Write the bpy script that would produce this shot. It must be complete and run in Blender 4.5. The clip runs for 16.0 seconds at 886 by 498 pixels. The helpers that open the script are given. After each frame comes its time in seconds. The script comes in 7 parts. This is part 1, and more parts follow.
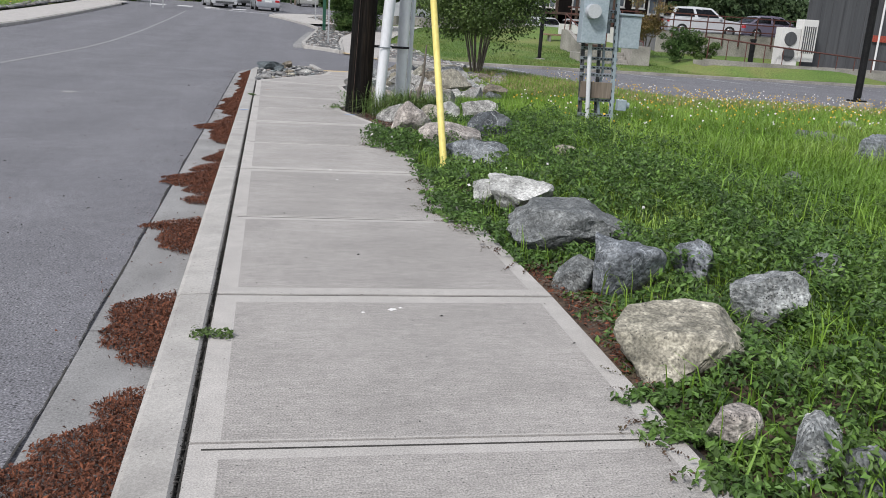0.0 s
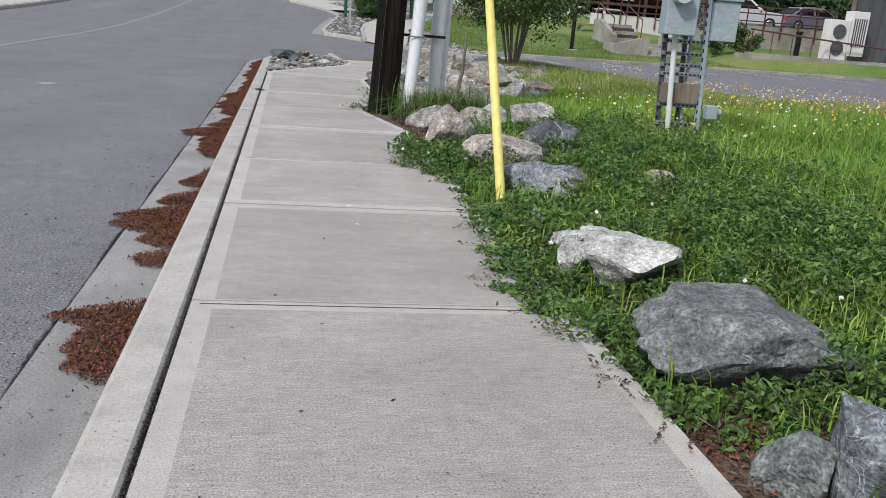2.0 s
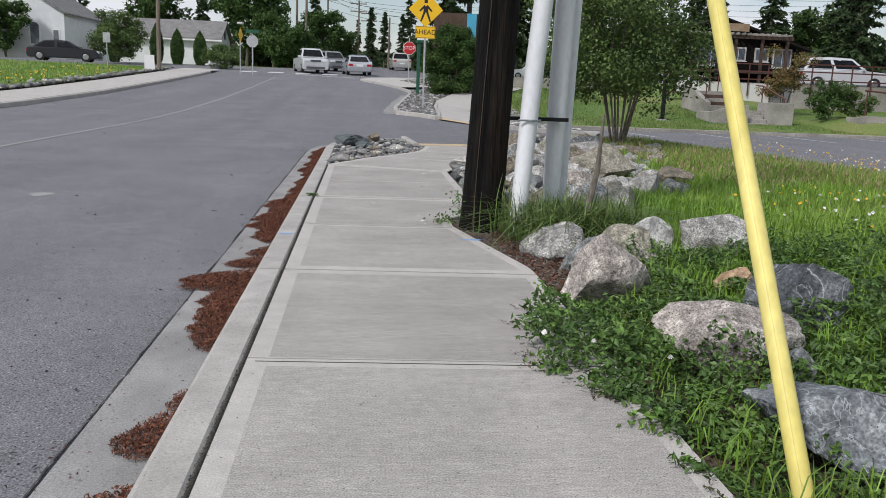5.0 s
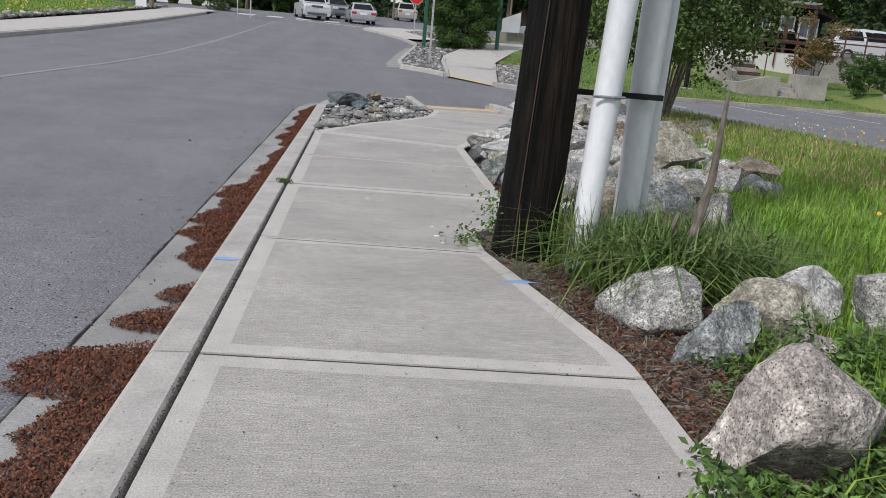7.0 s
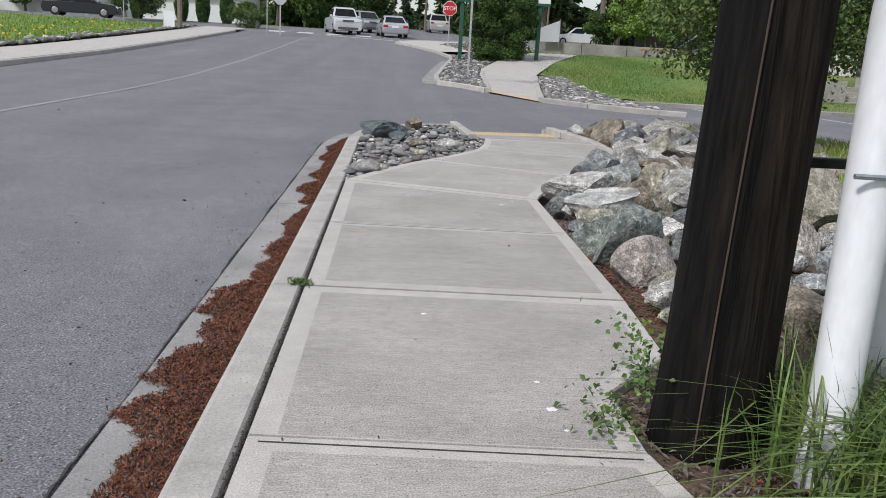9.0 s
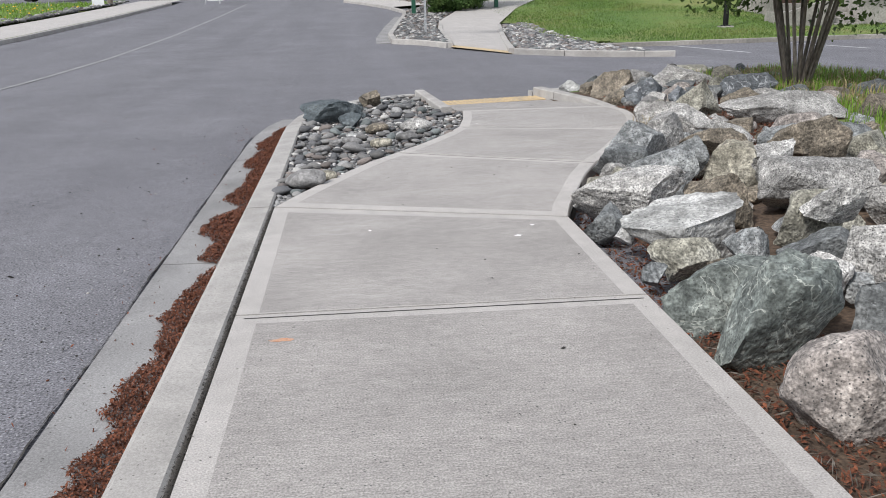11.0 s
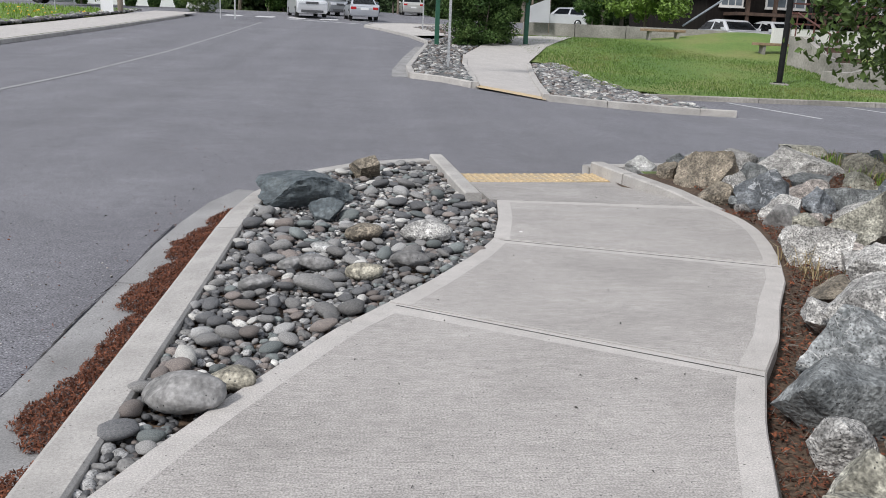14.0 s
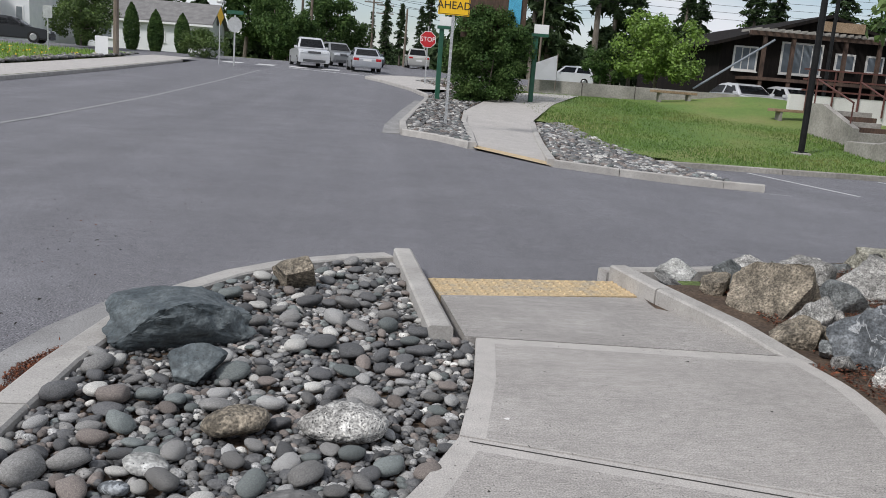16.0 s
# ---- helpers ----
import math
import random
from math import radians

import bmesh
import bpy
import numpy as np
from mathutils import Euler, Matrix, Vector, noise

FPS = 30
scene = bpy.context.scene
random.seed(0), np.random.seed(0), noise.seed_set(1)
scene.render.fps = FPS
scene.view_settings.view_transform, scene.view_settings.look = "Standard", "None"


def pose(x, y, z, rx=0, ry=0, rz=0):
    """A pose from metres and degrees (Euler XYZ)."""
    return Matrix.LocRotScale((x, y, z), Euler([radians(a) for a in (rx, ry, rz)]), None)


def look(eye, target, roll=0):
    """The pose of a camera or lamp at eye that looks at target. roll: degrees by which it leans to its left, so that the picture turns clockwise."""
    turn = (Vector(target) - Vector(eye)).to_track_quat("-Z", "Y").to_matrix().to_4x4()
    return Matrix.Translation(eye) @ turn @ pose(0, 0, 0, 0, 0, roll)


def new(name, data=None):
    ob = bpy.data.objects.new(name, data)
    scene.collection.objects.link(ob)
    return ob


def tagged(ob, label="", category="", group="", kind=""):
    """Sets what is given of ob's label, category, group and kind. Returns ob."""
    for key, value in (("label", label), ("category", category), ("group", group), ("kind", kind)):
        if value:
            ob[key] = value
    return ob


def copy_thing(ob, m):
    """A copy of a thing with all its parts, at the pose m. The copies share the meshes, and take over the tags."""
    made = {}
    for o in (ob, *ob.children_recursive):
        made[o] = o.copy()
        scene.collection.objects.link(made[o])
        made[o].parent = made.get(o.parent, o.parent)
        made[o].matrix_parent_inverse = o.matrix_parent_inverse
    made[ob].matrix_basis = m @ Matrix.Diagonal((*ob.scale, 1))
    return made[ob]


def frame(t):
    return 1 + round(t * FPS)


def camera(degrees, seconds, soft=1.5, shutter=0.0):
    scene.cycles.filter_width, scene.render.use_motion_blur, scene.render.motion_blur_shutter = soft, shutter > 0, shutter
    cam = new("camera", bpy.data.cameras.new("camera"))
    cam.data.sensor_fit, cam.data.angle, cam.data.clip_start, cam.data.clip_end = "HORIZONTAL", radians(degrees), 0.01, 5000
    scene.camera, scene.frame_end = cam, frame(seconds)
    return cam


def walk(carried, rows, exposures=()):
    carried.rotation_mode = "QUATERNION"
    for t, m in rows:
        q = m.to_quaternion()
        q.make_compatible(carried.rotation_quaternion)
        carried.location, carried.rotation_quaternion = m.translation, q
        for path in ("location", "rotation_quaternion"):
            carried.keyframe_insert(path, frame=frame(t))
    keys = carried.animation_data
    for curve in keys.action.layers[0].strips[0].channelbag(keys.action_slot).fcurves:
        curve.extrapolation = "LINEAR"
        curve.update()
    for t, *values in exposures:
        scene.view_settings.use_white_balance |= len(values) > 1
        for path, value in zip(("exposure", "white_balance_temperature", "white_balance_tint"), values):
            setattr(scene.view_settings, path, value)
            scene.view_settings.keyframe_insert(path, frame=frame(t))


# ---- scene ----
cam = camera(56.2, 16.0, 0.9)
PATH = [
    (0, (0.218, 0.630, 1.131), (0.550, 2.139, 0.719), 3.7),
    (0.5, (0.183, 1.064, 1.109), (0.509, 2.574, 0.694), 5.6),
    (1, (0.298, 1.577, 1.110), (0.615, 3.084, 0.677), 4.6),
    (1.5, (0.325, 2.010, 1.078), (0.632, 3.519, 0.643), 5.5),
    (2, (0.352, 2.479, 1.085), (0.651, 3.990, 0.650), 4.4),
    (2.5, (0.429, 2.978, 1.086), (0.726, 4.500, 0.690), 3.9),
    (3, (0.354, 3.433, 1.047), (0.611, 4.962, 0.654), 7.0),
    (3.5, (0.373, 3.967, 1.042), (0.596, 5.498, 0.635), 5.2),
    (4, (0.355, 4.402, 1.054), (0.522, 5.938, 0.642), 5.0),
    (4.5, (0.353, 4.964, 1.062), (0.493, 6.502, 0.643), 4.0),
    (5, (0.445, 5.400, 1.071), (0.604, 6.962, 0.760), 2.2),
    (5.2, (0.442, 5.597, 1.062), (0.596, 7.162, 0.765), 0.1),
    (7.3, (0.508, 7.869, 1.043), (0.678, 9.409, 0.642), 5.5),
    (7.5, (0.519, 8.066, 1.076), (0.687, 9.606, 0.674), 5.6),
    (8, (0.446, 8.542, 1.050), (0.577, 10.082, 0.640), 4.8),
    (8.5, (0.409, 9.066, 1.060), (0.525, 10.609, 0.654), 4.0),
    (9, (0.395, 9.510, 1.102), (0.498, 11.061, 0.723), 3.3),
    (9.2, (0.376, 9.687, 1.068), (0.479, 11.238, 0.689), 3.3),
    (11.3, (0.488, 12.080, 1.051), (0.645, 13.599, 0.576), -1.9),
    (11.5, (0.490, 12.230, 1.062), (0.649, 13.749, 0.582), -0.3),
    (12, (0.469, 12.656, 1.052), (0.623, 14.175, 0.576), 1.6),
    (12.5, (0.533, 13.168, 1.030), (0.686, 14.710, 0.628), 1.4),
    (13, (0.546, 13.622, 1.008), (0.696, 15.162, 0.602), 1.5),
    (13.5, (0.579, 14.114, 1.040), (0.728, 15.652, 0.627), 1.6),
    (14, (0.686, 14.574, 1.084), (0.830, 16.114, 0.678), 2.5),
    (14.5, (0.714, 15.015, 1.054), (0.850, 16.560, 0.658), 3.3),
    (15, (0.862, 15.511, 1.052), (0.990, 17.071, 0.722), 3.4),
    (15.5, (0.964, 15.928, 1.064), (1.096, 17.490, 0.747), 4.0),
    (16, (1.051, 16.458, 1.103), (1.190, 18.021, 0.793), 4.4),
]
walk(cam, [(t, look(eye, target, roll)) for t, eye, target, roll in PATH], [(0, 0.3), (2.5, 0.28), (5, 0.16), (8, 0.24), (9, 0.3), (11.5, 0.44), (14, 0.38), (15, 0.28), (16, 0.16)])

# ---- world, sun ----
world = bpy.data.worlds.new("sky")
scene.world = world
world.use_nodes = True
wn, wl = world.node_tree.nodes, world.node_tree.links
wn.clear()
w_out, w_bg = wn.new("ShaderNodeOutputWorld"), wn.new("ShaderNodeBackground")
w_sky = wn.new("ShaderNodeTexSky")
w_sky.sky_type, w_sky.sun_disc = "NISHITA", False
w_sky.sun_elevation, w_sky.sun_rotation = radians(46), radians(228)
w_tc, w_map, w_noise, w_ramp, w_mix = (wn.new("ShaderNodeTexCoord"), wn.new("ShaderNodeMapping"), wn.new("ShaderNodeTexNoise"), wn.new("ShaderNodeValToRGB"), wn.new("ShaderNodeMix"))
w_mix.data_type = "RGBA"
w_map.inputs["Scale"].default_value = (1, 1, 3.2)
w_noise.inputs["Scale"].default_value, w_noise.inputs["Detail"].default_value = 2.6, 8
w_ramp.color_ramp.elements[0].position, w_ramp.color_ramp.elements[1].position = 0.42, 0.58
w_ramp.color_ramp.elements[0].color = (0.22, 0.22, 0.22, 1)
w_ramp.color_ramp.elements[1].color = (1, 1, 1, 1)
w_mix.inputs["B"].default_value = (8.0, 8.2, 8.8, 1)
wl.new(w_tc.outputs["Generated"], w_map.inputs["Vector"])
wl.new(w_map.outputs[0], w_noise.inputs["Vector"])
wl.new(w_noise.outputs[0], w_ramp.inputs[0])
wl.new(w_ramp.outputs[0], w_mix.inputs["Factor"])
wl.new(w_sky.outputs[0], w_mix.inputs["A"])
wl.new(w_mix.outputs["Result"], w_bg.inputs["Color"])
wl.new(w_bg.outputs[0], w_out.inputs[0])
w_bg.inputs["Strength"].default_value = 0.088
sun = new("sun", bpy.data.lights.new("sun", "SUN"))
sun.data.energy, sun.data.angle, sun.data.color = 2.5, radians(8), (1, 0.975, 0.955)
sun.matrix_world = look((0, 0, 0), (-math.sin(radians(228)) * math.cos(radians(46)), -math.cos(radians(228)) * math.cos(radians(46)), -math.sin(radians(46))))


# ---- materials ----
def M(name, cols, scale=6, rough=0.8, bump=0.3, metal=0.0, fine=8.0, mottle=0.35, vary=0.0, stretch=(1, 1, 1), island=0.0, depth=0.01, speck=None, lines=False):
    """A surface with two scales of grain: cols are spread over a wide noise, a fine noise darkens and lifts it."""
    m = bpy.data.materials.new(name)
    m.use_nodes = True
    n, l = m.node_tree.nodes, m.node_tree.links
    b = n["Principled BSDF"]
    b.inputs["Roughness"].default_value, b.inputs["Metallic"].default_value = rough, metal
    tc, mp = n.new("ShaderNodeTexCoord"), n.new("ShaderNodeMapping")
    mp.inputs["Scale"].default_value = stretch
    l.new(tc.outputs["Object"], mp.inputs["Vector"])
    a, c = n.new("ShaderNodeTexNoise"), n.new("ShaderNodeTexNoise")
    a.inputs["Scale"].default_value, a.inputs["Detail"].default_value = scale, 5
    c.inputs["Scale"].default_value, c.inputs["Detail"].default_value = scale * fine, 4
    l.new(tc.outputs["Object"] if lines else mp.outputs[0], a.inputs["Vector"])
    l.new(mp.outputs[0], c.inputs["Vector"])
    ramp = n.new("ShaderNodeValToRGB")
    els = ramp.color_ramp.elements
    for i, col in enumerate(cols):
        at = 0.3 + 0.4 * i / max(1, len(cols) - 1)
        e = els[i] if i < 2 else els.new(at)
        e.position, e.color = at, (*col, 1)
    if len(cols) == 1:
        els[1].color, els[1].position = (*cols[0], 1), 1
    l.new(a.outputs[0], ramp.inputs[0])
    mr = n.new("ShaderNodeMapRange")
    mr.inputs[1].default_value, mr.inputs[2].default_value = 0.3, 0.7
    mr.inputs[3].default_value, mr.inputs[4].default_value = 1 - mottle, 1 + mottle
    l.new(c.outputs[0], mr.inputs[0])
    mul = n.new("ShaderNodeVectorMath")
    mul.operation = "SCALE"
    l.new(ramp.outputs[0], mul.inputs[0])
    l.new(mr.outputs[0], mul.inputs["Scale"])
    out = mul.outputs[0]
    if speck:
        sn, sr, sm = n.new("ShaderNodeTexNoise"), n.new("ShaderNodeMapRange"), n.new("ShaderNodeVectorMath")
        sn.inputs["Scale"].default_value, sn.inputs["Detail"].default_value = speck[0], 3
        sr.inputs[1].default_value, sr.inputs[2].default_value = 0.32, 0.68
        sr.inputs[3].default_value, sr.inputs[4].default_value = 1 - speck[1], 1 + speck[1]
        sm.operation = "SCALE"
        l.new(tc.outputs["Object"], sn.inputs["Vector"])
        l.new(sn.outputs[0], sr.inputs[0])
        l.new(out, sm.inputs[0])
        l.new(sr.outputs[0], sm.inputs["Scale"])
        out = sm.outputs[0]
    for amount, node, socket in ((vary, "ShaderNodeObjectInfo", "Random"), (island, "ShaderNodeNewGeometry", "Random Per Island")):
        if amount:
            oi, r2, m2 = n.new(node), n.new("ShaderNodeMapRange"), n.new("ShaderNodeVectorMath")
            m2.operation = "SCALE"
            r2.inputs[3].default_value, r2.inputs[4].default_value = 1 - amount, 1 + amount
            l.new(oi.outputs[socket], r2.inputs[0])
            l.new(out, m2.inputs[0])
            l.new(r2.outputs[0], m2.inputs["Scale"])
            out = m2.outputs[0]
    l.new(out, b.inputs["Base Color"])
    if bump:
        bp = n.new("ShaderNodeBump")
        bp.inputs["Strength"].default_value, bp.inputs["Distance"].default_value = bump, depth
        l.new(c.outputs[0], bp.inputs["Height"])
        l.new(bp.outputs[0], b.inputs["Normal"])
    return m


def veined(m, colour, scale, width=0.03):
    """Adds light veins, by the edge of a warped noise, to a rock."""
    n, l = m.node_tree.nodes, m.node_tree.links
    b = n["Principled BSDF"]
    src = b.inputs["Base Color"].links[0].from_socket
    tc, t, r, mx = n.new("ShaderNodeTexCoord"), n.new("ShaderNodeTexNoise"), n.new("ShaderNodeValToRGB"), n.new("ShaderNodeMix")
    t.inputs["Scale"].default_value, t.inputs["Detail"].default_value, t.inputs["Distortion"].default_value = scale, 6, 1.2
    e = r.color_ramp.elements
    e[0].position, e[0].color = 0.5 - width, (0, 0, 0, 1)
    e[1].position, e[1].color = 0.5, (1, 1, 1, 1)
    k = e.new(0.5 + width)
    k.color = (0, 0, 0, 1)
    mx.data_type = "RGBA"
    mx.inputs["B"].default_value = (*colour, 1)
    l.new(tc.outputs["Object"], t.inputs["Vector"])
    l.new(t.outputs[0], r.inputs[0])
    l.new(r.outputs[0], mx.inputs["Factor"])
    l.new(src, mx.inputs["A"])
    l.new(mx.outputs["Result"], b.inputs["Base Color"])
    return m


def leafy(name, cols, vary=0.35, rough=0.55, scale=1.5):
    m = M(name, cols, scale, rough, 0, 0, 6, 0.25, 0, (1, 1, 1), vary)
    b = m.node_tree.nodes["Principled BSDF"]
    tr, mix = m.node_tree.nodes.new("ShaderNodeBsdfTranslucent"), m.node_tree.nodes.new("ShaderNodeMixShader")
    mix.inputs[0].default_value = 0.22
    l = m.node_tree.links
    l.new(b.inputs["Base Color"].links[0].from_socket, tr.inputs["Color"])
    l.new(b.outputs[0], mix.inputs[1])
    l.new(tr.outputs[0], mix.inputs[2])
    l.new(mix.outputs[0], m.node_tree.nodes["Material Output"].inputs[0])
    return m


def weathered(m, scale, amount, stretch=(1, 1, 1), detail=4):
    """Wide stains: a noise of its own scale lifts and darkens the colour."""
    n, l = m.node_tree.nodes, m.node_tree.links
    b = n["Principled BSDF"]
    src = b.inputs["Base Color"].links[0].from_socket
    tc, mp, t, r, k = n.new("ShaderNodeTexCoord"), n.new("ShaderNodeMapping"), n.new("ShaderNodeTexNoise"), n.new("ShaderNodeMapRange"), n.new("ShaderNodeVectorMath")
    mp.inputs["Scale"].default_value = stretch
    t.inputs["Scale"].default_value, t.inputs["Detail"].default_value = scale, detail
    r.inputs[1].default_value, r.inputs[2].default_value = 0.32, 0.68
    r.inputs[3].default_value, r.inputs[4].default_value = 1 - amount, 1 + amount
    k.operation = "SCALE"
    l.new(tc.outputs["Object"], mp.inputs["Vector"])
    l.new(mp.outputs[0], t.inputs["Vector"])
    l.new(t.outputs[0], r.inputs[0])
    l.new(src, k.inputs[0])
    l.new(r.outputs[0], k.inputs["Scale"])
    l.new(k.outputs[0], b.inputs["Base Color"])
    return m


def flecked(m, scale, colour, share, radius=0.3):
    """Scattered single grains or pits of another colour."""
    n, l = m.node_tree.nodes, m.node_tree.links
    b = n["Principled BSDF"]
    src = b.inputs["Base Color"].links[0].from_socket
    tc, vo, near, pick, both, mx, sep = (n.new("ShaderNodeTexCoord"), n.new("ShaderNodeTexVoronoi"), n.new("ShaderNodeMath"), n.new("ShaderNodeMath"), n.new("ShaderNodeMath"), n.new("ShaderNodeMix"), n.new("ShaderNodeSeparateColor"))
    vo.inputs["Scale"].default_value = scale
    near.operation, pick.operation, both.operation = "LESS_THAN", "GREATER_THAN", "MULTIPLY"
    near.inputs[1].default_value, pick.inputs[1].default_value = radius, 1 - share
    mx.data_type = "RGBA"
    mx.inputs["B"].default_value = (*colour, 1)
    l.new(tc.outputs["Object"], vo.inputs["Vector"])
    l.new(vo.outputs["Distance"], near.inputs[0])
    l.new(vo.outputs["Color"], sep.inputs[0])
    l.new(sep.outputs[0], pick.inputs[0])
    l.new(near.outputs[0], both.inputs[0])
    l.new(pick.outputs[0], both.inputs[1])
    l.new(both.outputs[0], mx.inputs["Factor"])
    l.new(src, mx.inputs["A"])
    l.new(mx.outputs["Result"], b.inputs["Base Color"])
    return m


asphalt = M("asphalt", [(0.135, 0.133, 0.146), (0.158, 0.156, 0.169)], 0.45, 0.85, 0.6, 0, 300, 0.35, depth=0.005, speck=(120, 0.58))
for args in ((0.55, 0.10, (1.6, 0.05, 1)), (1.3, 0.07), (9, 0.09)):
    weathered(asphalt, *args)
flecked(asphalt, 70, (0.34, 0.34, 0.34), 0.12, 0.26)
flecked(asphalt, 60, (0.045, 0.045, 0.05), 0.2, 0.3)
concrete_edge = M("trowelled_concrete", [(0.385, 0.364, 0.343), (0.445, 0.421, 0.398)], 2.5, 0.85, 0.4, 0, 60, 0.12, 0.04, depth=0.003, speck=(200, 0.22))
weathered(concrete_edge, 14, 0.07)
flecked(concrete_edge, 50, (0.14, 0.13, 0.12), 0.10, 0.16)
concrete_broom = M("broomed_concrete", [(0.288, 0.271, 0.255), (0.322, 0.303, 0.286), (0.352, 0.332, 0.313)], 1.6, 0.9, 0.55, 0, 70, 0.13, 0.05, (0.16, 1.8, 1), depth=0.004, speck=(170, 0.36), lines=True)
weathered(concrete_broom, 30, 0.08, (0.3, 2.6, 1), 8)
weathered(concrete_broom, 24, 0.07, (1, 1, 1), 7)
weathered(concrete_broom, 5, 0.05, (0.5, 2.2, 1))
weathered(concrete_broom, 2.2, 0.07)
flecked(concrete_broom, 75, (0.13, 0.125, 0.12), 0.10, 0.22)
concrete_kerb = M("kerb_concrete", [(0.33, 0.314, 0.294), (0.41, 0.392, 0.37)], 2.2, 0.88, 0.4, 0, 40, 0.12, 0.05, depth=0.003, speck=(240, 0.16))
weathered(concrete_kerb, 7, 0.12, (1, 1, 1), 8)
flecked(concrete_kerb, 80, (0.15, 0.14, 0.13), 0.10, 0.22)
concrete_gutter = M("gutter_concrete", [(0.215, 0.211, 0.208), (0.285, 0.28, 0.276)], 2.2, 0.9, 0.4, 0, 60, 0.2, 0.05, depth=0.004, speck=(220, 0.18))
weathered(concrete_gutter, 6, 0.14, (1, 0.5, 1))
flecked(concrete_gutter, 70, (0.09, 0.086, 0.08), 0.08, 0.24)
concrete_old = M("old_concrete", [(0.2, 0.19, 0.17), (0.36, 0.34, 0.31)], 1.2, 0.9, 0.3, 0, 14, 0.2)
joint_dirt = M("joint_dirt", [(0.022, 0.02, 0.018), (0.05, 0.046, 0.04)], 20, 0.95, 0.5)
soil = M("soil", [(0.06, 0.04, 0.028), (0.11, 0.075, 0.05)], 5, 0.95, 0.8, 0, 12, 0.5)
mulch = M("bark_mulch", [(0.085, 0.028, 0.014), (0.17, 0.058, 0.028)], 30, 0.9, 0.6, 0, 5, 0.5, 0, (1, 1, 1), 0.65)
turf = M("turf", [(0.075, 0.12, 0.028), (0.13, 0.17, 0.045), (0.17, 0.18, 0.06)], 0.5, 0.9, 0.8, 0, 60, 0.5, depth=0.03)
turf_far = M("mown_turf", [(0.075, 0.145, 0.025), (0.115, 0.18, 0.036), (0.18, 0.19, 0.06)], 0.35, 0.9, 0.8, 0, 50, 0.35, depth=0.03)
paint_white = M("road_paint", [(0.42, 0.42, 0.42), (0.6, 0.6, 0.6)], 8, 0.7, 0.2, 0, 10, 0.2)
paint_faded = M("faded_road_paint", [(0.20, 0.20, 0.20), (0.30, 0.30, 0.30)], 3, 0.8, 0.3, 0, 40, 0.3)
tactile_yellow = M("tactile_yellow", [(0.36, 0.31, 0.235), (0.48, 0.365, 0.215), (0.53, 0.40, 0.24)], 7, 0.75, 0.3, 0, 10, 0.3)
